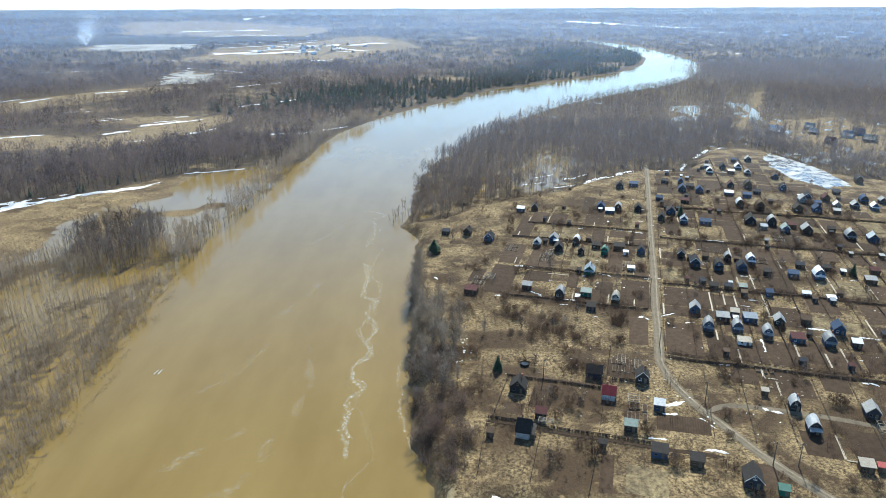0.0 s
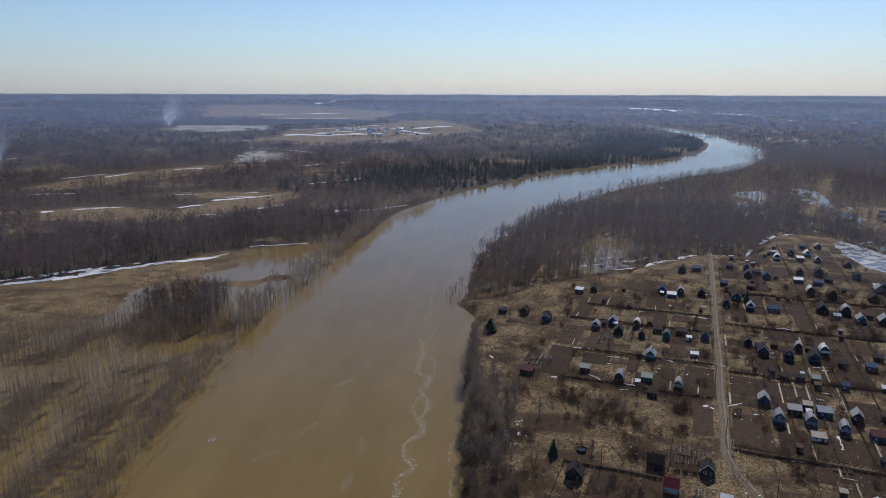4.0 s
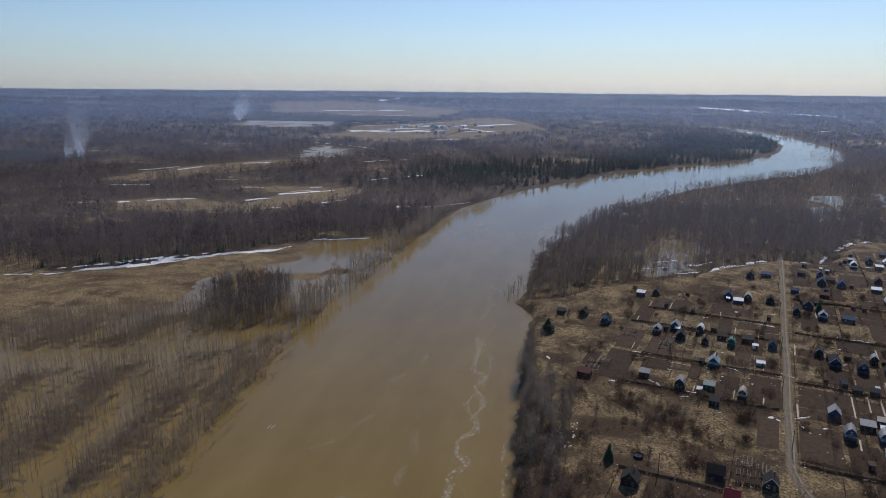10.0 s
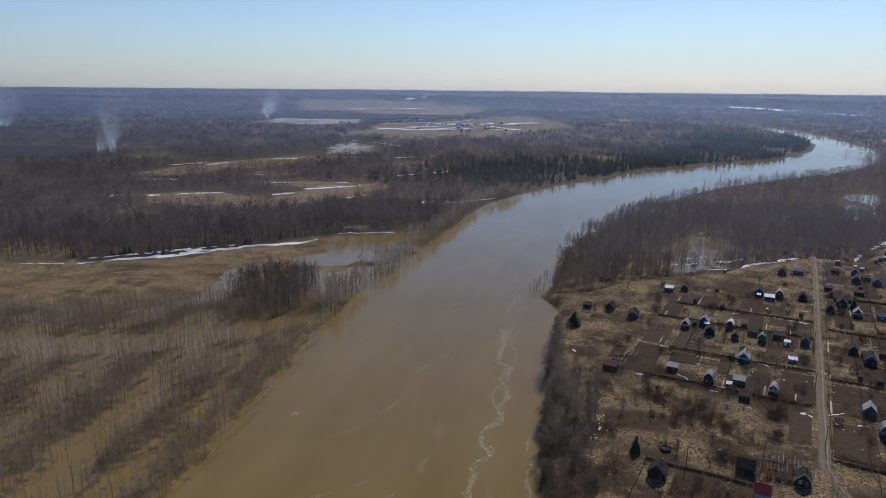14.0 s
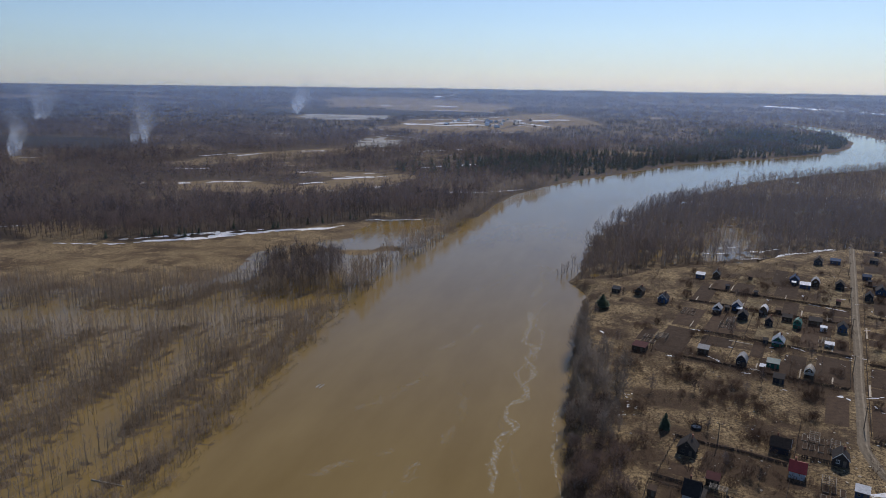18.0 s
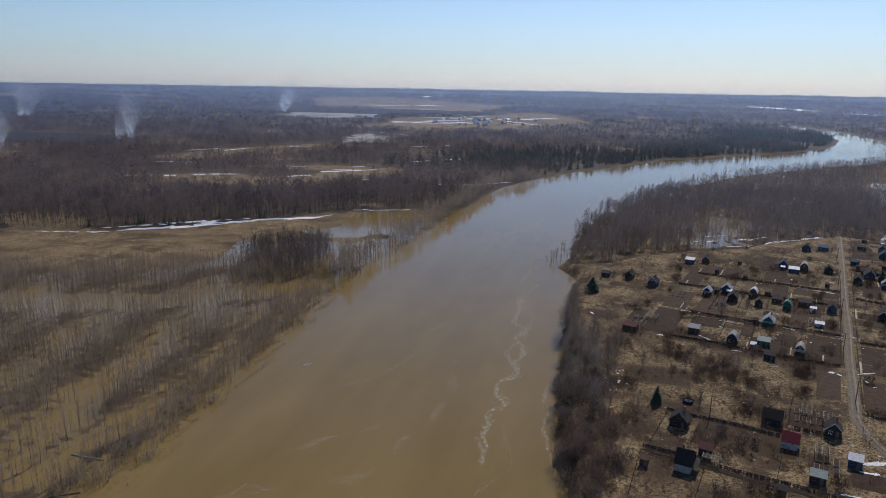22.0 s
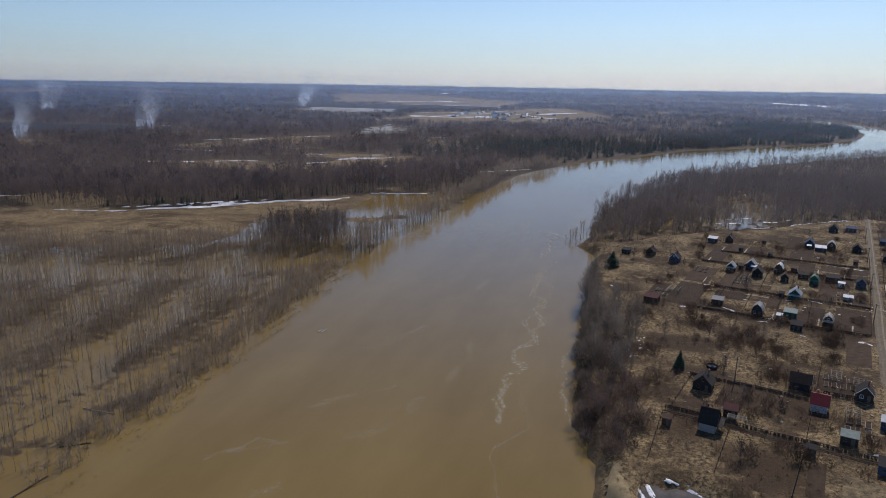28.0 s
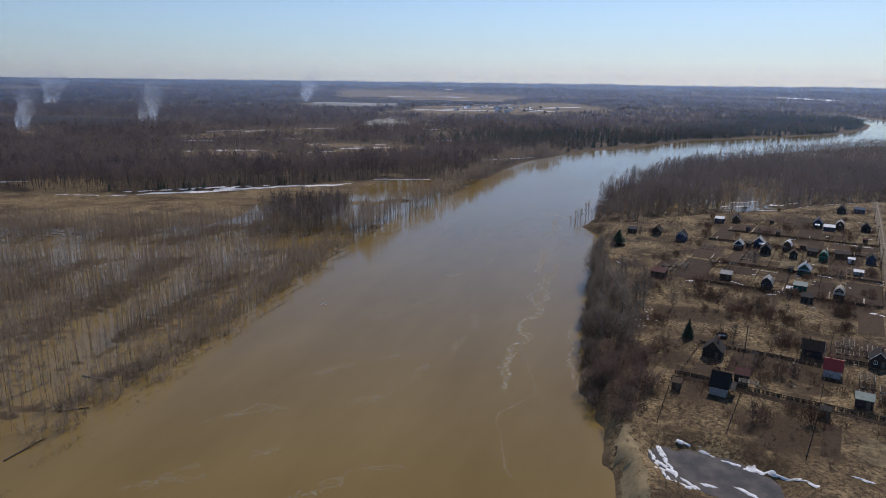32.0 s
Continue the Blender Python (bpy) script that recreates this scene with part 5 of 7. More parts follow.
# larger dwellings far off
for x, y, w, l, roof, wall in ((311, 637, 9, 12, "white", "brown"), (363, 608, 8, 9, "greyblue", "grey"), (334, 583, 7, 8, "maroon", "brown"), (380, 622, 8, 9, "blue", "blue"), (344, 631, 6, 7, "grey", "brown"),
                               (372, 590, 7, 9, "tan", "brown"), (352, 655, 7, 8, "grey", "grey")):
    dacha(x, y, w, l, "gable", roof, wall, TURN + 60)
rng = random.Random(77)
for i in range(22):
    dacha(-350 + rng.gauss(0, 60), 1800 + rng.gauss(0, 110), rng.uniform(6, 9), rng.uniform(8, 12), "gable", rng.choice(("white", "grey", "lightblue", "tan", "lightgrey")), rng.choice(("white", "grey", "brown")), rng.uniform(0, 180))
for i in range(16):
    dacha(1215 + rng.gauss(0, 100), 2200 + rng.gauss(0, 180), rng.uniform(9, 14), rng.uniform(12, 22), "gable", rng.choice(("white", "grey", "lightgrey")), rng.choice(("white", "grey")), rng.uniform(0, 180))

HOUSE_SPOTS = [grid_of(o.location.x, o.location.y) for o in scene.objects if o.parent is None and o.name.startswith("garden_")]


def free(e0, e1, n0, n1, pad=2.4):
    return not any(e0 - pad < e < e1 + pad and n0 - pad < n < n1 + pad for e, n in HOUSE_SPOTS)


def in_allotments(e, n):
    x, y = plan(e, n)
    return y < along(x, GARDEN_EDGE, 0) - 7 and x < 330


HOLLOW = [(246, 523), (269, 531), (272, 480), (268, 430), (246, 422), (233, 448), (234, 489)]
rng = random.Random(19)
for n in (417, 446, 466, 497, 517, 544):
    e = 24.0
    while e < 150:
        if rng.random() < 0.5 and in_allotments(e, n + 4) and not inside(*plan(e, n), HOLLOW) and free(e - 2, e + 2, n - 2, n + 2):
            x, y = plan(e, n + rng.uniform(-3, 3))
            kind = rng.choice(("gable", "gable", "gambrel", "shed"))
            w = rng.uniform(3.6, 5.2)
            dacha(round(x, 1), round(y, 1), w, w * (0.8 if kind == "shed" else 1.25), kind, rng.choice(("dark", "navy", "grey", "blue", "white", "maroon", "brown")), rng.choice(("blue", "navy", "brown", "dark", "brown")))
            HOUSE_SPOTS.append((e, n))
        e += 10.3

THICKETS = ((25.4, 239.3, 2.6), (27.9, 237.3, 2.6), (35.5, 227.7, 2.4), (38.4, 224.9, 2.6), (42.3, 223.6, 3), (46.1, 222.4, 3), (49.0, 221.0, 2.4), (43.4, 200.2, 2.4), (28.1, 204.5, 2), (65.0, 233.3, 2.2), (52.0, 216.3, 2.2), (54.1, 215.9, 2), (9.1, 246.1, 2.2), (30.5, 320.5, 2), (42.9, 212.3, 2.2), (39.3, 251.2, 2), (14.0, 287.6, 2.2), (9.1, 187.6, 2.6), (5.4, 207.3, 2.4), (62.2, 218.4, 2), (39.9, 235.6, 2), (71.7, 290.6, 1.8), (32.1, 263.4, 1.8), (104.0, 366.8, 1.8), (63.2, 352.9, 1.6), (36.6, 368.1, 1.6))


def thicket_spots(x, y):
    v = np.zeros(np.shape(x))
    for cx, cy, r in THICKETS:
        v = np.maximum(v, np.exp(-((x - cx) ** 2 + (y - cy) ** 2) / (2 * r * r)))
    return v * 0.95


# ---- small sheds, privies and cold frames ----
rng = random.Random(9)
for n0, n1, e0, e1 in ((224, 285, 20, 170), (289, 347, 20, 160), (351, 404, 20, 150), (408, 450, 20, 130), (459, 506, 20, 130), (510, 552, 20, 120), (258, 328, -40, 10), (332, 390, -45, 10)):
    for i in range(int((e1 - e0) * (n1 - n0) / 430)):
        e, n = rng.uniform(e0, e1), rng.choice((n0 + 2.5, n1 - 3, (n0 + n1) / 2 + rng.uniform(-7, 7)))
        x, y = plan(e, n)
        if free(e - 1, e + 1, n - 1, n + 1, 2.6) and not inside(x, y, HOLLOW) and y < along(x, GARDEN_EDGE, 0) - 8:
            w = rng.uniform(1.4, 2.9)
            dacha(round(x, 1), round(y, 1), w, w * rng.uniform(0.8, 1.2), "shed", rng.choice(("dark", "dark", "brown", "brown", "grey", "navy", "navy", "maroon", "greyblue", "white")), rng.choice(("dark", "brown", "navy", "brown")))
            HOUSE_SPOTS.append((e, n))

# ---- beds, plank paths and fences ----
STEP = 10.3
rng = random.Random(5)
plot(-55.2, -43.9, 258.4, 290.9)
plot(-54.9, -45.0, 293.7, 320.6)
plot(-41.4, -30.0, 292.4, 317.9)
plot(-40.2, -28.7, 275.5, 287.4)
plot(-14.9, -8.4, 325.7, 354.7)
plot(-5.2, 1.4, 293.6, 316.4)
plot(1.6, 13.0, 259.4, 286.6)
plot(5.8, 12.5, 226.7, 249.3)
plot(-21.1, -16.5, 271.8, 289.9)
plot(-54.5, -46.1, 330.5, 361.6)
plot(-23.8, -17.1, 387.8, 416.1)
plot(-9.1, -1.7, 266.7, 281.7)
plot(-63.4, -57.7, 267.3, 282.7)
plot(-22.7, -16.3, 177.4, 190.1, rows=True)
plot(0.0, 3.4, 144.1, 160.2)
plot(18.7, 31.3, 221.9, 248.6)
plot(32.8, 41.9, 224.0, 242.0)
plot(42.2, 51.9, 223.3, 238.3)
plot(52.7, 62.1, 224.1, 241.9)
plot(50.6, 59.5, 206.6, 220.8)
plot(63.5, 73.4, 227.8, 244.6)
plot(74.0, 85.1, 271.4, 286.1)
plot(60.9, 72.5, 287.5, 306.1)
plot(14.6, 29.4, 175.9, 184.2, rows=True)
plot(38.6, 49.8, 269.6, 280.3)
plot(58.3, 68.9, 260.9, 273.6)
plot(22.0, 29.3, 354.8, 381.2)
plot(35.8, 50.8, 331.8, 349.9)
plot(51.6, 61.3, 354.6, 379.5)
plot(61.4, 73.9, 314.7, 330.1)
plot(74.8, 86.6, 346.5, 368.3)
plot(88.4, 98.9, 331.8, 349.3)
plot(101.6, 115.0, 356.3, 378.5)
plot(67.0, 81.8, 396.3, 419.2)
plot(45.0, 59.0, 447.3, 478.3)
plot(-20.4, -10.5, 362.9, 387.6)
plot(68.0, 80.3, 367.5, 390.9)
plot(33.6, 44.2, 414.4, 441.1)
plot(98.7, 111.0, 419.7, 446.2)
plot(83.2, 93.0, 385.8, 405.5)


def dug_share(e0, e1, n0, n1):
    return DUG[int((n0 - 120) * 2):int((n1 - 120) * 2), int((e0 + 70) * 2):int((e1 + 70) * 2)].mean()


BANDS_EAST = ((224, 285), (289, 347), (351, 404), (408, 455), (459, 506), (510, 552))
for n0, n1 in BANDS_EAST:
    e = 18.6
    while e < 178 - (n0 - 224) * 0.25:
        e1 = e + STEP * rng.choice((1, 1, 1, 1, 2)) - 0.5
        cuts = [n0 + 1.5, n0 + (n1 - n0) * rng.uniform(0.27, 0.36), n0 + (n1 - n0) * 0.5, n0 + (n1 - n0) * rng.uniform(0.62, 0.72), n1 - 1.5]
        for a, b in zip(cuts, cuts[1:]):
            if rng.random() < 0.88:
                lo, hi = a + rng.uniform(0.3, 1.5), b - rng.uniform(0.3, 1.5)
                if hi - lo > 3 and in_allotments((e + e1) / 2, hi) and dug_share(e, e1, lo, hi) < 0.2:
                    plot(e + 0.5, e1 - 0.3, lo, hi, rows=rng.random() < 0.15 and n0 < 260, grassy=rng.random() < 0.3)
        if rng.random() < 0.85 and n0 < 360:
            lo = n0 + rng.choice((2, (n1 - n0) * 0.5))
            if free(e - 0.2, e + 0.2, lo, lo + 18, 1.2):
                planks(e - 0.1, lo, lo + rng.uniform(9, 20), rng.uniform(0.35, 0.7))
        e = e1 + 0.8
for n0, n1, lo_e in ((257.5, 288, -38), (291, 329, -47), (332, 354, -52), (357, 392, -50)):
    e = lo_e
    while e < 8:
        e1 = e + STEP * rng.choice((1, 1, 1.4)) - 0.6
        mid = n0 + (n1 - n0) * rng.uniform(0.4, 0.6)
        for a, b in ((n0 + 1, mid - 0.6), (mid + 0.6, n1 - 1)):
            x, y = plan((e + e1) / 2, b)
            if rng.random() < 0.7 and y < along(x, GARDEN_EDGE, 0) - 6 and dug_share(e, e1, a, b) < 0.2:
                plot(e + 0.5, min(e1, 12.5) - 0.3, a, b, grassy=rng.random() < 0.4)
        if rng.random() < 0.7 and free(e - 0.3, e + 0.3, n0 + 2, n0 + 12, 1.0):
            planks(e - 0.1, n0 + 2, n0 + rng.uniform(8, 14), 0.45)
        e = e1 + 0.6
# beds by the near lanes
for x, y, sx, sy, rows in ((59, 199, 9, 11, True), (104, 158, 9, 12, False), (117, 157, 10, 13, False), (98, 194, 8, 9, False), (112, 187, 9, 12, False),
                           (55, 171, 4, 5, True), (83, 145, 7, 10, False), (125, 190, 8, 12, False), (21, 176, 6, 6, False), ):
    e, n = grid_of(x, y)
    plot(e - sx / 2, e + sx / 2, n - sy / 2, n + sy / 2, rows)
for x0, y0, L in ((120.0, 199.6, 20), (104.5, 182.2, 9), (103.9, 193.4, 6), (134.3, 195.5, 17), (107.2, 151.2, 11), (100.4, 202.3, 10), (98.9, 219.3, 8), (105.9, 243.2, 19), (113.2, 249.2, 14), (116.5, 245.1, 17),
                  (131.7, 264.4, 21), (126.4, 239.1, 23), (162.2, 255.1, 24), (137.0, 303.2, 12)):
    e, n = grid_of(x0, y0)
    planks(e, n, n + L, 0.55)
for x0, y0, L in ((103.9, 193.2, 4), (107.2, 150.8, 3), (47.0, 283.0, 9)):
    e, n = grid_of(x0, y0)
    planks(e, n, n + L, 0.5, across=True)
for n, e0, e1 in ((287, 19, 190), (349, 19, 180), (406, 19, 150), (221, 19, 118)):
    fence_line(e0, n - 1.4, e1, n - 1.6)
    fence_line(e0, n + 1.4, e1, n + 1.2, 0.8, solid=False)
for n, e0, e1 in ((289.5, -42, 12.5), (256, -46, 12.5), (330.5, -55, 12.5), (355, -50, 12.5)):
    fence_line(e0, n + 1.2, e1, n + 1.2, 0.9)
fence_line(-33, 168.6, 14, 168.2, 0.95)
fence_line(-33, 165.4, 32, 165.0, 0.85, solid=False)
fence_line(-32, 193.6, -2, 193.6, 0.9)
fence_line(-32, 169, -31.5, 194, 1.1, solid=False)
fence_line(-2.2, 141, -1.2, 165, 1.2)
fence_line(-1.2, 170, -0.4, 222, 1.2, solid=False)
fence_line(-17, 144, -17.3, 165, 1.0, solid=False)
fence_line(-30.5, 141, -33, 165, 1.0, solid=False)
fence_line(1, 200, 12, 200, 1.2)
for n0, n1 in BANDS_EAST:
    e = 18.2
    while e < 172 - (n0 - 224) * 0.25:
        if in_allotments(e, n1):
            fence_line(e, n0, e - 0.4, n1, 0.95, 3.6, solid=rng.random() < 0.25)
        e += STEP * (1 if n0 < 350 else 2)
fence_line(12.6, 258, 12.8, 328, 1.2)
fence_line(12.8, 332, 13.0, 380, 1.2, solid=False)
for e in (-38, -27.5, -17, -6.5, 3.5):
    fence_line(e, 258, e, 288, 0.95, 3.6, solid=False)
    fence_line(e + 2, 292, e + 2, 329, 0.95, 3.6, solid=False)
for e in (30, 41, 52, 63, 74):
    fence_line(e, 176, e, 219, 0.95, 3.6, solid=False)

# ---- hedges of weeds and canes along the fences ----
def hedge_spots(x, y):
    e, n = grid_of(x, y)
    near = np.full(np.shape(x), 99.0)
    for k in (287, 349, 406, 221, 456):
        near = np.minimum(near, np.where(e > 18, np.abs(np.abs(n - k) - 2.2), 99))
    for k in (289.5, 256, 330.5, 355, 380):
        near = np.minimum(near, np.where((e < 13) & (e > -48), np.abs(np.abs(n - k) - 2.0), 99))
    col = np.where(e > 18, np.abs((e - 18.2 + STEP / 2) % STEP - STEP / 2), 99)
    return ((near < 1.0) * 0.85 + (col < 0.6) * 0.5) * np.clip(0.65 + 0.8 * waves(x, y, 30, 61), 0, 1) * (right_of_river(x, y) > 10) * (y < along(x, GARDEN_EDGE, 0) - 6)


pts, r2 = spread_points(-15, 235, 165, 470, 1.15, hedge_spots, 41)
woodland("weed_hedge", BRUSH, pts, r2.uniform(0.7, 2.1, len(pts)), TWIG_DARK, "dark withered canes and weeds along the fences", "brush")



def yard_spots(x, y):
    e, n = grid_of(x, y)
    d = np.full(np.shape(x), 99.0)
    for he, hn in HOUSE_SPOTS:
        d = np.minimum(d, np.hypot(e - he, n - hn))
    return (d > 2.6) * (d < 8) * 0.75 * np.clip(0.6 + 1.1 * waves(x, y, 19, 62), 0, 1) * (right_of_river(x, y) > 10) * (y < along(x, GARDEN_EDGE, 0) - 4) * (np.abs(e - 15.5) > 2.6)


pts, r2 = spread_points(-15, 235, 130, 470, 2.6, yard_spots, 42)
woodland("yard_brush", BUSH, pts, r2.uniform(1.3, 3.2, len(pts)), TWIG_DARK, "dark bare currant and raspberry canes round the houses", "brush")

pts, r2 = spread_points(-15, 130, 150, 420, 1.2, thicket_spots, 43)
woodland("thicket", BUSH, pts, r2.uniform(1.0, 2.8, len(pts)), TWIG_DARK, "dark reddish thickets of bare currant bushes", "brush")

# ---- shrubs, fruit trees and firs in the gardens ----
SHRUBS = [tree_thing("garden_shrub", willow(200 + s, 14, 420, 0.62, 0.016, 0.006), TWIG_DARK, TWIG_DARK, "bare brown fruit shrub in an allotment", "shrub") for s in range(4)]
spots = [(27.9, 236.2), (34.2, 225.7), (38.5, 229.7), (43.5, 225.6), (47.5, 227.6), (47.9, 219.6), (43.3, 236), (43.8, 201.7), (65.8, 233.7), (32.8, 245.1), (24.6, 242.9), (9.6, 212.5), (37.9, 177.7), (34.6, 184.5), (42, 179),
         (37.2, 157.9), (40.5, 153.5), (30, 151.4), (91.1, 204.9), (91.1, 191.9), (94.5, 190.4), (98.2, 201.4), (91.3, 196.6), (57.4, 163.8), (61.3, 149.4), (121.7, 177.3), (118.7, 177.3), (83.2, 171.6), (79.9, 160.8),
         (88.7, 155.5), (94, 142.2), (103, 141.2), (108.2, 139.3)]
spots += [(19.6, 295.7), (34.9, 339.6), (42.6, 387.6), (33.7, 284.7), (36.7, 286), (23.2, 336.2), (98.4, 349.8), (49.1, 343), (90.1, 349.9), (37.4, 354.3), (158.2, 324.6), (161.9, 327.9), (182.8, 381.3), (190.9, 376.9),
          (195.4, 381.2), (133.1, 328.2), (231.7, 440.8), (244.6, 440.6), (191.1, 324.2), (216.5, 368.1)]
for i in range(90):
    e, n = rng.uniform(-45, 165), rng.uniform(172, 440)
    x, y = plan(e, n)
    if free(e - 1, e + 1, n - 1, n + 1) and abs(e - 15) > 4 and y < along(x, GARDEN_EDGE, 0) - 8 and right_of_river(x, y) > 12:
        spots.append((x, y))
planted(SHRUBS, spots, [rng.uniform(2.0, 4.2) for _ in spots], "garden shrubs", 3)
FRUIT = [tree_thing("fruit_tree", bare_tree(220 + s, 18, 420, 0.5, 0.12, 0.012, 0.009, 5, 0.6), BARK_GREY, TWIG, "small bare fruit tree in an allotment") for s in range(3)]
spots = [(29, 228), (41, 231), (46, 233), (52, 240), (3, 269.3), (61, 150), (-7, 300), (15, 225), (8, 240), (96, 352), (180, 281), (5, 330), (60, 405), (28, 150), (-2, 262)]
for i in range(45):
    e, n = rng.uniform(-40, 165), rng.uniform(175, 430)
    x, y = plan(e, n)
    if free(e - 1, e + 1, n - 1, n + 1) and abs(e - 15) > 4 and y < along(x, GARDEN_EDGE, 0) - 8 and right_of_river(x, y) > 12:
        spots.append((x, y))
planted(FRUIT, spots, [rng.uniform(3.2, 5.5) for _ in spots], "fruit trees", 4)
PINE = [tree_thing("pine_tree", conifer(246, 9, 14, 0.5, 0.2), BARK_GREY, NEEDLE, "broad dark green pine at the river bank")]
planted(PINE, [(-4.2, 311)], [6.8], "", 8)
FIRS = [tree_thing("fir_tree", conifer(240 + s, 14, 13, 0.24, 0.08), BARK_GREY, NEEDLE, "small dense dark green fir in the gardens") for s in range(2)]
planted(FIRS, [(18.0, 198.3), (133.6, 367.2), (181, 279)], [5.6, 7.0, 6.0], "garden firs", 5)
HEADLAND = [tree_thing("waterside_tree", bare_tree(250 + s, 12, 90, 0.18, 0.25, 0.009, 0.007, 5), BARK_GREY, TWIG_GREY, "slender bare tree standing at the flooded headland") for s in range(3)]
planted(HEADLAND, [(-27, 372), (-26, 377), (-29, 380), (-23, 371), (-22, 384), (-26, 386), (-28, 369), (-24, 392), (-20, 375), (-31, 375)], [9, 7, 8, 6, 10, 8, 5, 9, 7, 6], "trees at the headland", 6)

# ---- dry grass tufts ----
def tuft(seed):
    r = random.Random(seed)
    a, b = Shape(), Shape()
    for i in range(7):
        w, q = r.uniform(0, 6.283), r.uniform(0.05, 0.6)
        p = Vector((math.cos(w) * q * 0.5, math.sin(w) * q * 0.5, 0))
        b.blade(p, p + Vector((math.cos(w) * q, math.sin(w) * q, r.uniform(0.4, 1.0))), 0.07, r)
    a.blade((0, 0, 0), (0.1, 0, 0.8), 0.05, r)
    return a, b


TUFTS = [joined(tuft(s)) for s in range(6)]
pts, r2 = spread_points(-15, 130, 112, 262, 1.35, lambda x, y: (right_of_river(x, y) > 1.5) * (height(x, y) > 3.4) * np.clip(0.35 + 0.9 * waves(x, y, 22, 51), 0, 1) * undug(x, y) * (np.abs(grid_of(x, y)[0] - 15.5) > 3), 31)
woodland("dry_grass", TUFTS, pts, r2.uniform(0.25, 0.75, len(pts)), REED, "tufts of dry straw-coloured last year's grass", "grass")
pts, r2 = spread_points(-10, 230, 255, 480, 1.9, lambda x, y: (right_of_river(x, y) > 3) * np.clip(0.3 + 0.9 * waves(x, y, 24, 55), 0, 0.9) * undug(x, y) * (np.abs(grid_of(x, y)[0] - 15.5) > 3) * (y < along(x, GARDEN_EDGE, 0) - 3), 34)
woodland("garden_grass", TUFTS, pts, r2.uniform(0.4, 1.0, len(pts)), REED, "straw-coloured dead grass between the plots", "grass")
pts, r2 = spread_points(-10, 230, 170, 480, 2.5, lambda x, y: (right_of_river(x, y) > 4) * np.clip(0.2 + 0.9 * waves(x, y, 33, 56), 0, 0.8) * undug(x, y) * (np.abs(grid_of(x, y)[0] - 15.5) > 3.2) * (y < along(x, GARDEN_EDGE, 0) - 3), 35)
woodland("garden_weeds", BRUSH, pts, r2.uniform(0.6, 1.6, len(pts)), TWIG_DARK, "dark withered weeds and canes in the allotments", "brush")
pts, r2 = spread_points(-420, -150, 262, 450, 2.4, lambda x, y: (height(x, y) > 0.25) * (left_of_river(x, y) > 30) * np.clip(0.4 + 0.9 * waves(x, y, 30, 52), 0, 1) * (y < along(x, WOOD_EDGE, 0) - 4), 32)
woodland("meadow_grass", TUFTS, pts, r2.uniform(0.3, 0.8, len(pts)), REED, "flattened straw-coloured meadow grass", "grass")
pts, r2 = spread_points(-420, -150, 262, 450, 2.6, lambda x, y: (height(x, y) > 0.1) * (left_of_river(x, y) > 25) * np.clip(-0.15 + 1.2 * waves(x * 0.3, y, 17, 57), 0, 0.85) * (y < along(x, WOOD_EDGE, 0) - 4), 36)
woodland("meadow_tussocks", BRUSH, pts, r2.uniform(0.4, 1.1, len(pts)), TWIG_DARK, "dark sedge tussocks and weeds in the meadow", "brush")
pts, r2 = spread_points(-12, 70, 135, 262, 2.1, lambda x, y: (right_of_river(x, y) > 3) * np.clip(0.15 + 0.9 * waves(x, y, 26, 53), 0, 0.85) * (grid_of(x, y)[0] < 8), 33)
woodland("brambles", BUSH, pts, r2.uniform(0.6, 1.9, len(pts)), TWIG_DARK, "low tangled brown brambles and weeds", "brush")

# ---- snow and floodwater ----
def snow(line, width, seed=0, label="thin grimy patch of melting snow on the ground", floor=0.0):
    """Melting snow: ragged thin lenses that follow a line; one lens where the line is short."""
    r = random.Random(seed)
    V, F = [], []
    L = sum(math.dist(a, b) for a, b in zip(line, line[1:]))
    k = max(1, round(L / (width * 1.9)))
    for i in range(k):
        if k > 3 and seed > 1 and r.random() < 0.2:
            continue
        t = (i + 0.5) / k * L
        for a, b in zip(line, line[1:]):
            d = math.dist(a, b)
            if t <= d:
                break
            t -= d
        ux, uy = (b[0] - a[0]) / d, (b[1] - a[1]) / d
        x, y = a[0] + ux * min(t, d) + r.gauss(0, width * 0.12), a[1] + uy * min(t, d) + r.gauss(0, width * 0.12)
        half, wide, m, n = L / k * r.uniform(0.5, 0.8), width * r.uniform(0.25, 0.6), 18, len(V)
        ph = [r.uniform(0, 6.28) for _ in range(3)]
        V.append((x, y, 0.13))
        for lift, grow in ((0.09, 0.65), (-0.04, 1.0)):
            for q in range(m):
                w = 6.2832 * q / m
                g = grow * (1 + 0.28 * math.sin(2 * w + ph[0]) + 0.2 * math.sin(5 * w + ph[1]) + 0.14 * math.sin(8 * w + ph[2]))
                p, s = half * math.cos(w) * g, wide * math.sin(w) * g
                V.append((x + ux * p - uy * s, y + uy * p + ux * s, lift))
        for q in range(m):
            j = (q + 1) % m
            F += [(n, n + 1 + q, n + 1 + j), (n + 1 + q, n + 1 + m + q, n + 1 + m + j), (n + 1 + q, n + 1 + m + j, n + 1 + j)]
    V = np.array(V)
    V[:, 2] += np.maximum(height(V[:, 0], V[:, 1]), floor)
    return tagged(new("snow_patch", raw_mesh("snow_patch", V, F, SNOW, smooth=True)), label, "snow", group="snow patches", kind="stuff" if k > 3 else "")


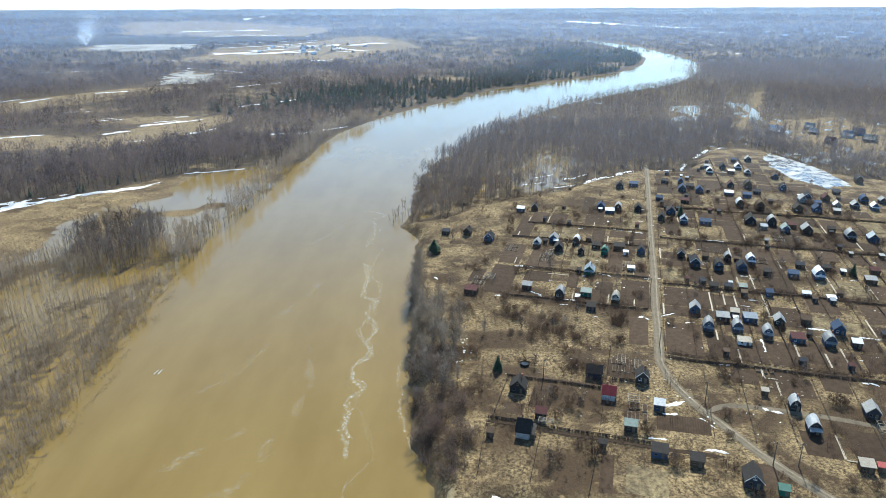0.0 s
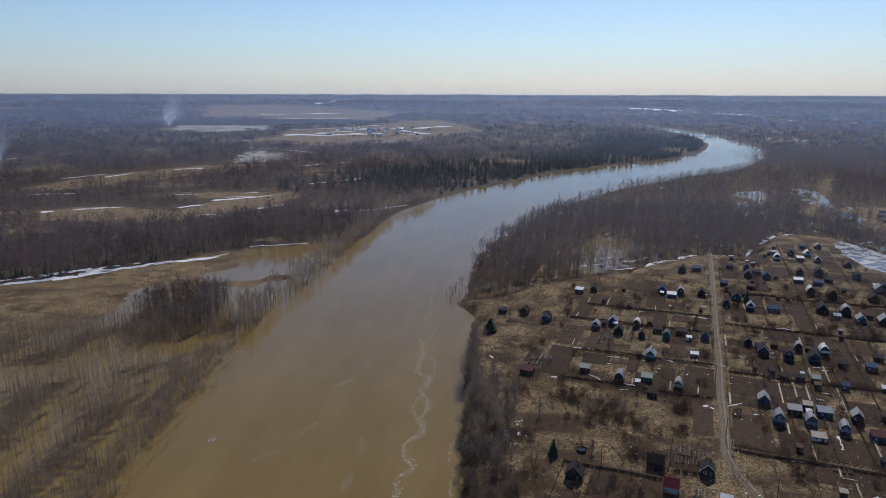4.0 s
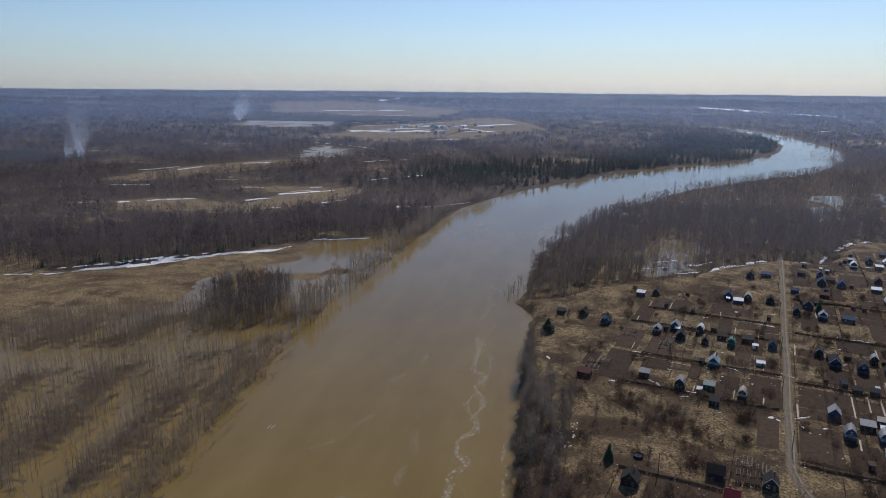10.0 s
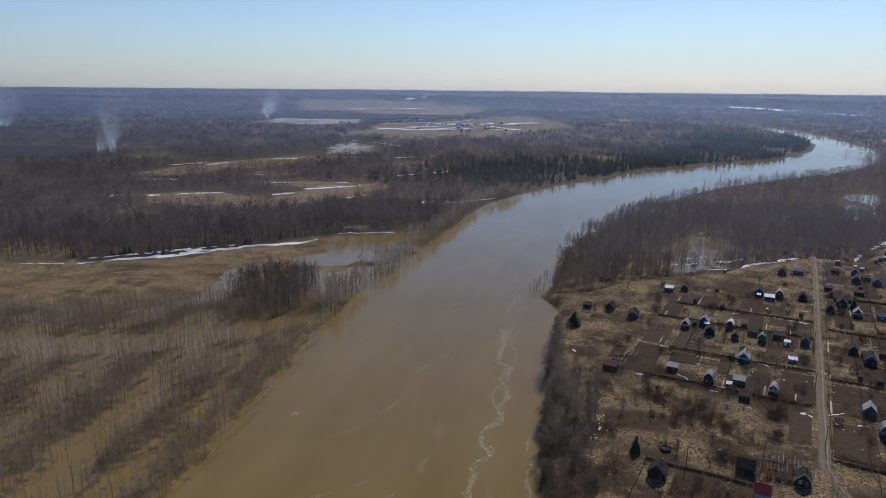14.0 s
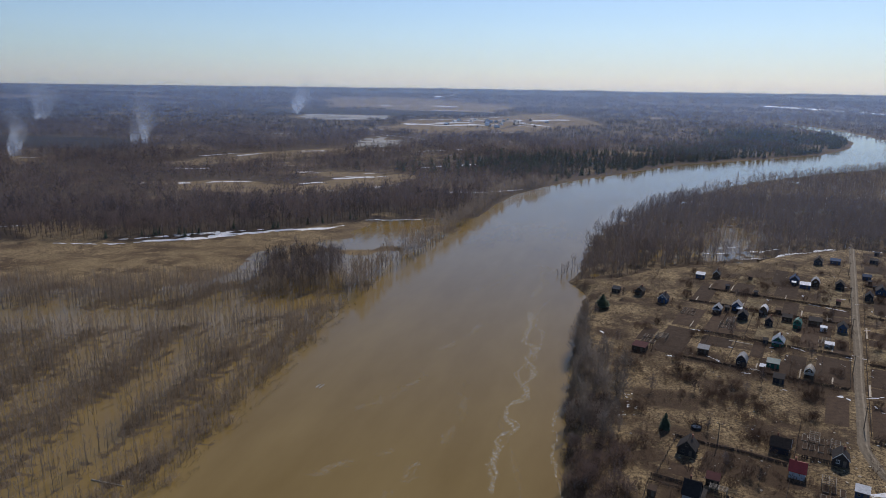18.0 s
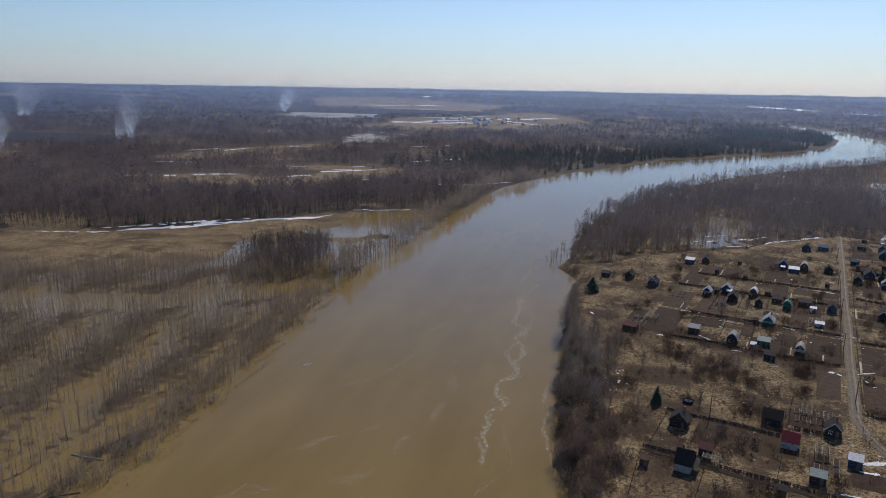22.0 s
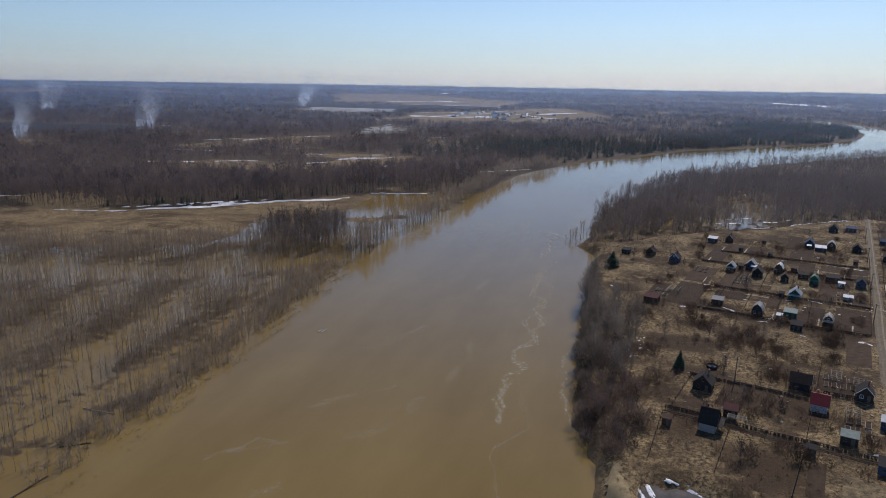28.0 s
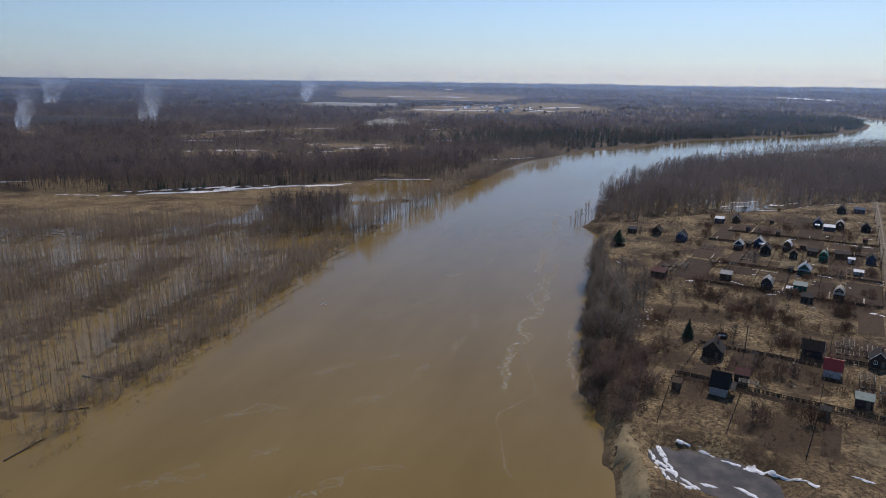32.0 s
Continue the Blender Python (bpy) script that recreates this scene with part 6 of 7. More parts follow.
snow([(-300, 371), (-281, 384), (-256, 407), (-222, 437), (-206, 447)], 10.5, 1, "long white snow bank along the wood edge")
snow([(-316, 360), (-281, 382), (-256, 404), (-222, 434)], 2.4, 5, "broken lumps of snow before the wood edge")
snow([(-352, 351), (-330, 356), (-312, 363)], 2.2, 6, "broken lumps of snow before the wood edge")
snow([(-318, 371), (-285, 393), (-262, 412)], 2.6, 7, "snow showing between trunks at the wood edge")
snow([(-300, 384), (-270, 408), (-240, 430)], 2.2, 8, "snow showing between trunks at the wood edge")
snow([(-203, 449), (-196, 462)], 2.0, 2)
snow([(-188, 486), (-165, 496), (-150, 502)], 3.0, 3)
r3 = random.Random(91)
for i in range(420):
    x, y = r3.uniform(-950, 0), r3.uniform(540, 1500)
    if float(left_of_river(x, y)) > 60 and y > 560 + (x + 200) * 0.1 and float(inland_cover(np.array([x]), np.array([y]))[0]) < 0.28 and bool(sector(x, y)):
        L = r3.uniform(5, 26) * (0.6 + y / 1500)
        snow([(x, y), (x + L, y + L * r3.uniform(-0.1, 0.5))], r3.uniform(1.5, 4.0), 600 + i, "snow lying in a clearing of the bare wood")
for i, line in enumerate(SNOW_LINES):
    snow(line, 8.0, 10 + i, "snow lying in a clearing of the bare wood")
for i, (a, b, w) in enumerate((((-842, 1728), (-632, 1797), 30), ((-514, 1602), (-410, 1704), 26), ((-410, 1826), (-277, 1910), 24), ((-900, 1830), (-650, 1880), 12), ((-250, 1700), (-160, 1660), 12), ((-420, 1600), (-300, 1700), 30), ((-300, 1420), (-180, 1480), 20), ((-250, 1900), (-150, 1980), 30), ((-760, 2400), (-560, 2450), 36), ((-1000, 2700), (-700, 2800), 50), ((-1100, 2000), (-700, 2080), 26), ((-1000, 2130), (-600, 2200), 22))):
    snow([a, b], w, 30 + i, "snow lying on open far fields")
STREAKS = ((7.9, 137.1, 10.2, 128.0), (8.9, 134.0, 12.0, 124.7), (7.2, 130.2, 9.0, 121.4), (9.7, 125.8, 14.3, 120.6), (16.1, 124.8, 18.0, 124.1), (8.2, 128.5, 10.8, 122.8), (6.8, 134.5, 8.2, 129.0), (12.0, 122.4, 13.4, 119.8))
NEAR_SNOW = ((21.5, 259.1, 24.7, 259.1, 1.6), (33.1, 292.8, 44.4, 290.7, 1.2), (37, 262.8, 40.9, 257.8, 1.0), (49.6, 255.2, 54.6, 253.4, 1.6), (91.2, 344.3, 104.3, 337, 1.1), (101.7, 451.5, 134.9, 476, 5.0),
             (69.8, 283, 74.3, 279.2, 1.2), (-5.6, 281.3, 1.2, 271.3, 1.2), (85.5, 233.6, 85, 229, 1.4), (85, 229, 90.5, 228.7, 1.5), (84.3, 239, 90.8, 241.2, 1.2), (75.6, 239.1, 79, 235.8, 1.4), (67.4, 176.7, 71.8, 178.7, 2.6),
             (64.9, 172.6, 69.3, 172.4, 1.4), (75.2, 170.8, 77.8, 165.4, 0.9))
MORE_SNOW = ((95.1, 175.4, 100.6, 173.4, 1.6), (92.8, 201.5, 96.1, 201.5, 1.0), (71.6, 155.7, 76.7, 154, 1.3), (136.8, 227.9, 140.4, 225.8, 1.8), (133.2, 189.3, 137.6, 187.3, 1.4), (150.7, 220.4, 157.4, 218.8, 1.2),
             (57.5, 161.4, 62.2, 160.4, 1.0), (115.2, 221.1, 111.6, 209.9, 0.9), (134.7, 326.5, 141.8, 324.8, 1.4), (157.6, 318.1, 163, 315, 1.2), (148, 490, 166, 486, 3.0), (172, 486, 186, 510, 4.0), (190, 520, 222, 562, 4.0),
             (196, 470, 203, 469, 1.6), (70, 441, 95, 452, 3.0))
for i, (x0, y0, x1, y1, w) in enumerate(NEAR_SNOW + MORE_SNOW):
    snow([(x0, y0), ((x0 + x1) / 2 + 0.4, (y0 + y1) / 2 + 0.3), (x1, y1)], w, 60 + i)
for i in range(70):
    x, y = plan(rng.uniform(-35, 150), rng.uniform(225, 420))
    if y < along(x, GARDEN_EDGE, 0) - 10:
        a = rng.uniform(-0.5, 0.1)
        L = rng.uniform(1.0, 3.0)
        snow([(x, y), (x + L * math.cos(a), y + L * math.sin(a))], rng.uniform(0.5, 1.1), 200 + i)
for i, (x0, y0, x1, y1, w) in enumerate(((11.7, 137.9, 15.9, 137.4, 1.4), (16.4, 136.6, 18.9, 135.4, 1.2), (20.4, 134.3, 23.7, 133.2, 1.0), (23.7, 132.9, 28.8, 131.2, 1.8), (30.5, 130.2, 36.5, 126.3, 1.5), (8.0, 137.0, 9.2, 133.4, 1.8),
                                         (8.2, 130.5, 11.5, 126.8, 1.4), (12.5, 125.4, 15.5, 122.6, 1.2), (22, 124.6, 25, 122.4, 1.4), (38.5, 133.6, 47.0, 130.4, 0.9))):
    snow([(x0, y0), ((x0 + x1) / 2, (y0 + y1) / 2 + 0.1), (x1, y1)], w * 0.95, 300 + i, "streaked old snow on the pond bank", 2.5)
for i, (x0, y0, x1, y1) in enumerate(STREAKS):
    snow([(x0, y0), ((x0 + x1) / 2, (y0 + y1) / 2), (x1, y1)], 0.9, 340 + i, "streaked old snow on the pond bank", 2.5)
for (cx, cy), w in (((70, 474), 3.0), ((92, 470), 3), ((62, 455), 2.5)):
    snow([(cx - 8, cy - 3), (cx, cy), (cx + 9, cy + 5)], w, int(cx), "snow lying in a clearing of the bare wood")

v, fc = [(18, 129, 2.5)], []
for i in range(40):
    a = 6.2832 * i / 40
    pu, pv = 12.6 * math.cos(a), 7.6 * math.sin(a)
    v.append((18 + pu * 0.93 + pv * 0.36, 129 - pu * 0.36 + pv * 0.93, 2.5))
    fc.append((0, 1 + i, 1 + (i + 1) % 40))
n = Nodes("brown_meltwater")
tone = n.noise(0.3, 5)
MELT = n.done(n.mix(n.ramp(tone, (0.35, 0.0), (0.65, 1.0)), (0.062, 0.05, 0.035), (0.13, 0.105, 0.076)), n.ramp(tone, (0.3, 0.03), (0.7, 0.07)), 0, 0.35)
n = Nodes("slushy_flood")
tone = n.noise(0.012, 5, 0.65)
MELT_SNOW = n.done(n.mix(n.ramp(tone, (0.35, 0.0), (0.62, 1.0)), (0.15, 0.135, 0.11), (0.36, 0.34, 0.30)), 0.75, 0, 0.3)
tagged(new("pond_water", raw_mesh("pond_water", v, fc, MELT)), "grey half-thawed pond between earth banks", "pond", kind="structure")


def field(name, poly, material, label, category, lift=0.5, cells=26, ragged=0.6, seed=0):
    """A thin sheet over a stretch of land, with a ragged edge, that follows the ground."""
    xs, ys = [p[0] for p in poly], [p[1] for p in poly]
    sx, sy = (max(xs) - min(xs)) / cells, (max(ys) - min(ys)) / cells
    gx, gy = np.meshgrid(np.arange(cells + 1) * sx + min(xs), np.arange(cells + 1) * sy + min(ys))
    mx, my = gx[:-1, :-1] + sx / 2, gy[:-1, :-1] + sy / 2
    size = max(sx, sy) * 6
    hit = inside(mx + ragged * sx * 2 * waves(mx, my, size, seed), my + ragged * sy * 2 * waves(mx, my, size, seed + 1), poly)
    j, i = np.nonzero(hit)
    a = j * (cells + 1) + i
    r = np.random.default_rng(seed)
    px, py = gx + r.uniform(-0.35, 0.35, gx.shape) * sx, gy + r.uniform(-0.35, 0.35, gy.shape) * sy
    v = np.stack([px, py, np.maximum(height(px, py), 0) + lift], -1).reshape(-1, 3)
    used, back = np.unique(np.stack([a, a + 1, a + cells + 2, a + cells + 1], 1), return_inverse=True)
    return tagged(new(name, raw_mesh(name, v[used], back.reshape(-1, 4), material, smooth=True)), label, category, kind="structure")


n = Nodes("burnt_stubble")
SCORCHED = n.done(n.mix(n.noise(0.02, 5, 0.7), (0.018, 0.017, 0.017), (0.055, 0.047, 0.04)), 0.95, 0, 0.1)
n = Nodes("grey_melting_ice")
tone = n.noise(0.16, 6, 0.7)
MELTING_ICE = n.done(n.mix(n.ramp(tone, (0.38, 0.0), (0.6, 1.0)), (0.085, 0.08, 0.07), (0.33, 0.335, 0.335)), n.ramp(tone, (0.35, 0.06), (0.6, 0.5)), 0, 0.5)
plot(6.5, 17.0, 145.5, 157.5, grassy=True)
field("flooded_hollow", [(248, 521), (269, 529), (270, 480), (266, 433), (248, 426), (237, 448), (238, 487)], MELTING_ICE, "grey meltwater and ice standing beside the allotments", "pond", 0.14, 24, 0.5, 4)
field("burnt_field", BURNT_FIELDS[0], SCORCHED, "long black strip of burnt stubble on the far plain", "field", 2.0, 30, 0.4, 11)
field("burnt_meadow", BURNT_FIELDS[1], SCORCHED, "scorched dark clearing under the smoke", "field", 1.2, 24, 0.6, 12)
field("flooded_field", [(-930, 1902), (-806, 1946), (-676, 1966), (-619, 1796), (-674, 1657), (-830, 1701)], MELT_SNOW, "pale flooded field of slush on the far plain", "field", 1.8, 20, 0.3, 13)
field("woodland_pool", POOL, MELT_SNOW, "shallow meltwater pool in a woodland clearing", "pond", 1.0, 22, 1.3, 14)
for k, line in enumerate(([(-1204, 2256), (-905, 2343), (-600, 2346), (-439, 2350)], [(-622, 1965), (-500, 2040), (-375, 2120)], [(-574, 1812), (-470, 1877), (-372, 2060)], [(-523, 1640), (-430, 1600)], [(-470, 1700), (-380, 1760)], [(-300, 1990), (-262, 1800), (-190, 1700)],
                         [(-430, 1850), (-340, 1950)], [(-400, 1640), (-330, 1720)])):
    snow(line, 13.0 if k < 3 else 22.0, 400 + k, "snow lying along the edge of far fields")
snow([(-1003, 3427), (-980, 3600), (-947, 3888)], 60, 420, "snow lying on open far fields")
snow([(652, 1952), (742, 1824)], 14, 421, "snow lying on open far fields")
snow([(590, 1626), (658, 1554)], 10, 422, "snow lying on open far fields")
snow([(98, 454), (118, 472), (137, 486)], 4.5, 423, "snow lying along the edge of the allotments")
snow([(213, 554), (235, 566), (243, 554)], 5, 424, "snow lying along the edge of the allotments")
snow([(-428, 378), (-413, 389)], 4, 425, "snow lying at the edge of the wet meadow")
ICE = tinted("pale_lake_ice", (0.62, 0.66, 0.70), 0.5, 0, 0.2, 0.01)
strip("far_lake", [(586, 3354), (700, 3160), (804, 3003), (920, 2880), (1029, 2775)], 80, 1.5, ICE, "pale icy lake in the far distance", "lake", wobble=0.25, seed=9)
strip("far_lake", [(908, 2609), (945, 2500), (969, 2399)], 20, 1.5, ICE, "pale icy lake in the far distance", "lake", wobble=0.25, seed=10)

# ---- river foam, drift, smoke ----
def foam(name, line, sway, strands, wide, seed, label, material, gaps=0.35):
    """Winding, parting and meeting ribbons of foam along a line."""
    r = random.Random(seed)
    pts = [Vector((x, y, 0.03)) for x, y in line]
    for _ in range(3):
        pts = [pts[0]] + [p for a, b in zip(pts, pts[1:]) for p in (a.lerp(b, 0.25), a.lerp(b, 0.75))] + [pts[-1]]
    path = [pts[0]]
    for p in pts:
        while (p - path[-1]).length > 0.55:
            path.append(path[-1] + (p - path[-1]).normalized() * 0.5)
    V, F = [], []
    for k in range(strands):
        ph = [r.uniform(0, 6.28) for _ in range(5)]
        amp, on, n0 = sway * r.uniform(0.4, 1.3), False, 0
        for i in range(len(path) - 1):
            d = (path[i + 1] - path[i]).normalized()
            s = i * 0.5
            off = amp * (0.6 * math.sin(s / 5.1 + ph[0]) + 0.5 * math.sin(s / 2.3 + ph[1]) + 0.25 * math.sin(s / 0.9 + ph[2]))
            shift = amp * 0.8 * math.sin(s / 1.9 + ph[3])
            live = math.sin(s / 3.7 + ph[4]) + 0.5 * math.sin(s / 1.3 + ph[0]) > gaps * 2 - 1.2
            if not live:
                on = False
                continue
            w = wide * (0.45 + 0.55 * abs(math.sin(s / 1.7 + ph[1])) + 0.25 * r.random())
            side = Vector((-d.y, d.x, 0))
            c = path[i] + side * off + d * shift + Vector((0, 0, 0.004 * k))
            V += [tuple(c - side * w), tuple(c + side * w)]
            if on:
                m = len(V)
                F.append((m - 4, m - 3, m - 1, m - 2))
            on = True
    return tagged(new(name, raw_mesh(name, V, F, material)), label, "foam", kind="stuff")


foam("foam_streak", [(-38, 306), (-33, 286), (-36, 268), (-27, 263), (-32, 248), (-25, 239), (-29, 230), (-25, 214), (-33, 209), (-30, 200), (-26, 196), (-31, 183), (-29, 168), (-27, 158)], 1.25, 5, 0.55, 1, "winding streak of pale foam on the river", FOAM)
foam("foam_streak", [(-31, 327), (-35, 297), (-25, 272), (-31, 260), (-27, 250), (-34, 240), (-29, 226)], 1.2, 3, 0.3, 8, "winding streak of pale foam on the river", FOAM, 0.6)
foam("foam_streak", [(-33, 200), (-27, 184), (-22, 169), (-19, 155), (-27, 148), (-24, 137), (-20, 120)], 1.2, 3, 0.3, 9, "winding streak of pale foam on the river", FOAM_FAINT, 0.4)
foam("foam_patch", [(-48, 392), (-38, 389), (-34, 382), (-41, 374), (-36, 352), (-38, 330)], 2.2, 6, 0.4, 2, "broken pale foam drifting on the river", FOAM, 0.65)
foam("foam_edge", [(-14, 214), (-16, 200), (-13, 192), (-14, 184), (-12, 172), (-9, 160)], 0.8, 4, 0.28, 3, "foam and litter caught along the bank", FOAM, 0.6)
WISPS = ([(-87, 96), (-80, 104), (-73, 108), (-66, 118)], [(-92, 120), (-84, 129), (-72, 134)], [(-80, 150), (-70, 163), (-58, 170)], [(-79, 193), (-71, 205), (-63, 229)], [(-60, 140), (-52, 152), (-50, 168)],
         [(-66, 250), (-58, 266), (-54, 290)], [(-46, 180), (-44, 200), (-50, 224)], [(-70, 330), (-60, 352), (-52, 380)], [(-58, 100), (-50, 112), (-40, 118)])
for i, line in enumerate(WISPS):
    foam("foam_wisps", line, 2.6, 3, 1.0, 40 + i, "faint wisps of foam on brown water", FOAM_FAINT, 0.55)


def log(x0, y0, x1, y1, r, material, label):
    bm = bmesh.new()
    L = math.hypot(x1 - x0, y1 - y0)
    bmesh.ops.create_cone(bm, cap_ends=True, segments=8, radius1=r, radius2=r * 0.6, depth=L, matrix=Matrix.Translation((L / 2, 0, 0)) @ Matrix.Rotation(radians(90), 4, "Y"))
    for i in range(4):
        box(bm, L * (0.5 + 0.12 * i), 0, r, 0.06, 0.06, 0.5)
    ob = part("drift_log", bm, material)
    ob.matrix_basis = pose(x0, y0, 0.05 + r * 0.5, 0, 0, math.degrees(math.atan2(y1 - y0, x1 - x0)))
    return tagged(ob, label, "log", group="drift logs")


log(-98.6, 203.6, -98.0, 206.4, 0.16, TRIM_WHITE, "pale floating log drifting on the river")
log(-97.3, 203.6, -96.7, 206.4, 0.16, TRIM_WHITE, "pale floating log drifting on the river")
log(-131.8, 134.6, -121.7, 134.4, 0.2, PALE_WOOD, "pale fallen trunk lying in the floodwater")
log(-122.7, 117.1, -117.1, 120.8, 0.2, DARK_WOOD, "dark fallen trunk lying in the floodwater")
log(-116.3, 97.5, -115.7, 106.8, 0.2, DARK_WOOD, "dark fallen trunk lying in the floodwater")


def pole(x, y, tall=7.5):
    top = tagged(new("utility_pole"), "weathered grey wooden utility pole", "pole", group="utility poles")
    top.matrix_basis = pose(x, y, z_at(x, y) - 0.1, 0, 0, TURN)
    bm = bmesh.new()
    bmesh.ops.create_cone(bm, cap_ends=True, segments=8, radius1=0.16, radius2=0.1, depth=tall, matrix=Matrix.Translation((0, 0, tall / 2)))
    part("shaft", bm, OLD_WOOD, top)
    bm = bmesh.new()
    box(bm, 0, 0, tall - 0.5, 1.6, 0.1, 0.12)
    arm = part("crossarm", bm, OLD_WOOD, top)
    for dx in (-0.7, 0.7):
        bm = bmesh.new()
        bmesh.ops.create_cone(bm, cap_ends=True, segments=6, radius1=0.06, radius2=0.04, depth=0.2, matrix=Matrix.Translation((dx, 0, tall - 0.34)))
        part("insulator", bm, TRIM_WHITE, arm)


for x, y in ((93.3, 148.7), (86.8, 149.2), (79.6, 178.9), (32.3, 193.0), (76.5, 215), (86, 260), (98, 305), (111, 355), (125, 408)):
    pole(x, y)

# odds and ends in the near gardens
def barrel_pool(x, y):
    bm = bmesh.new()
    bmesh.ops.create_cone(bm, cap_ends=False, segments=20, radius1=1.5, radius2=1.6, depth=0.9, matrix=Matrix.Translation((0, 0, 0.45)))
    top = tagged(new("water_tank"), "round black water tank beside a garden fence", "tank")
    top.matrix_basis = pose(x, y, z_at(x, y) - 0.03)
    part("rim", bm, WALLS["dark"], top)
    bm = bmesh.new()
    bmesh.ops.create_cone(bm, cap_ends=True, segments=20, radius1=1.5, radius2=1.5, depth=0.1, matrix=Matrix.Translation((0, 0, 0.6)))
    part("water", bm, PANE, top)


barrel_pool(27.4, 202.5)


def greenhouse(x, y, w, l, turn=TURN, bare=True):
    top = tagged(new("greenhouse_frame"), "bare pale wooden greenhouse frame without film", "greenhouse", group="greenhouse frames")
    top.matrix_basis = pose(x, y, z_at(x, y), 0, 0, turn)
    k = 4
    for i in range(k + 1):
        bm = bmesh.new()
        yy = -l / 2 + l * i / k
        for px in (-w / 2, w / 2):
            box(bm, px, yy, 0.85, 0.12, 0.12, 1.7)
        box(bm, 0, yy, 1.72, w + 0.1, 0.1, 0.12)
        part("hoop", bm, GREYED_WOOD, top)
    for px in (-w / 2, 0, w / 2):
        bm = bmesh.new()
        box(bm, px, 0, 1.82, 0.12, l, 0.1)
        part("purlin", bm, GREYED_WOOD, top)


for x, y, w, l in ((60, 203, 2.6, 6), (64.5, 199, 2.4, 6), (57.8, 178.9, 3.2, 4.5), (125, 163.5, 3.2, 6), (50.5, 305, 3.0, 5), (84.5, 290, 2.6, 6), (20.5, 276, 4, 6), (29.5, 167.6, 4.2, 2.2)):
    greenhouse(x, y, w, l)


def raised_bed(e, n, w, l, wood):
    """Four boards round a heap of soil."""
    x, y = plan(e, n)
    top = tagged(new("raised_bed"), "low raised garden bed framed with weathered boards", "garden bed", group="raised beds")
    top.matrix_basis = pose(x, y, z_at(x, y) + 0.1, 0, 0, TURN)
    for px, py, sx, sy in ((-w / 2, 0, 0.12, l), (w / 2, 0, 0.12, l), (0, -l / 2, w, 0.12), (0, l / 2, w, 0.12)):
        bm = bmesh.new()
        box(bm, px, py, 0.15, sx, sy, 0.34)
        bmesh.ops.bevel(bm, geom=bm.edges[:], offset=0.02, segments=1, affect="EDGES")
        part("board", bm, wood, top)
    bm = bmesh.new()
    bmesh.ops.create_grid(bm, x_segments=3, y_segments=6, size=0.5)
    for v in bm.verts:
        inner = abs(v.co.x) < 0.4 and abs(v.co.y) < 0.45
        v.co = Vector((v.co.x * (w - 0.14), v.co.y * (l - 0.14), 0.2 + (random.uniform(0.03, 0.1) if inner else 0.0)))
    part("soil", bm, SOIL, top, "dark crumbly soil")


rb = random.Random(31)
for cx, cy, cols, rows in ((59.5, 176, 3, 2), (62, 203, 4, 2), (17.5, 277, 3, 2), (86, 291, 3, 2), (50, 304, 3, 2), (131, 300, 3, 2), (36, 318, 3, 2), (150, 300, 3, 2), (108, 200, 3, 1), (172, 330, 3, 2), (120, 246, 3, 1)):
    e0, n0 = grid_of(cx, cy)
    for i in range(cols):
        for j in range(rows):
            raised_bed(e0 + (i - cols / 2) * 2.1 + rb.uniform(-0.2, 0.2), n0 + (j - rows / 2) * 5.0 + rb.uniform(-0.3, 0.3), rb.uniform(1.0, 1.4), rb.uniform(3.2, 4.4), rb.choice((GREYED_WOOD, OLD_WOOD, OLD_WOOD)))


def litter(name, cx, cy, rx, ry, count, seed, label, size=(0.2, 0.7), material=None):
    """Small broken bits lying about."""
    r = random.Random(seed)
    bits = Boxes()
    for i in range(count):
        x, y = cx + r.gauss(0, rx), cy + r.gauss(0, ry)
        s = r.uniform(*size)
        bits.add(0, 0, 0, s, s * r.uniform(0.4, 1), 0.12, pose(x, y, z_at(x, y) + 0.08, r.uniform(-15, 15), r.uniform(-15, 15), r.uniform(0, 180)))
    return tagged(bits.part(name, material or TRIM_WHITE), label, "rubbish", kind="stuff")


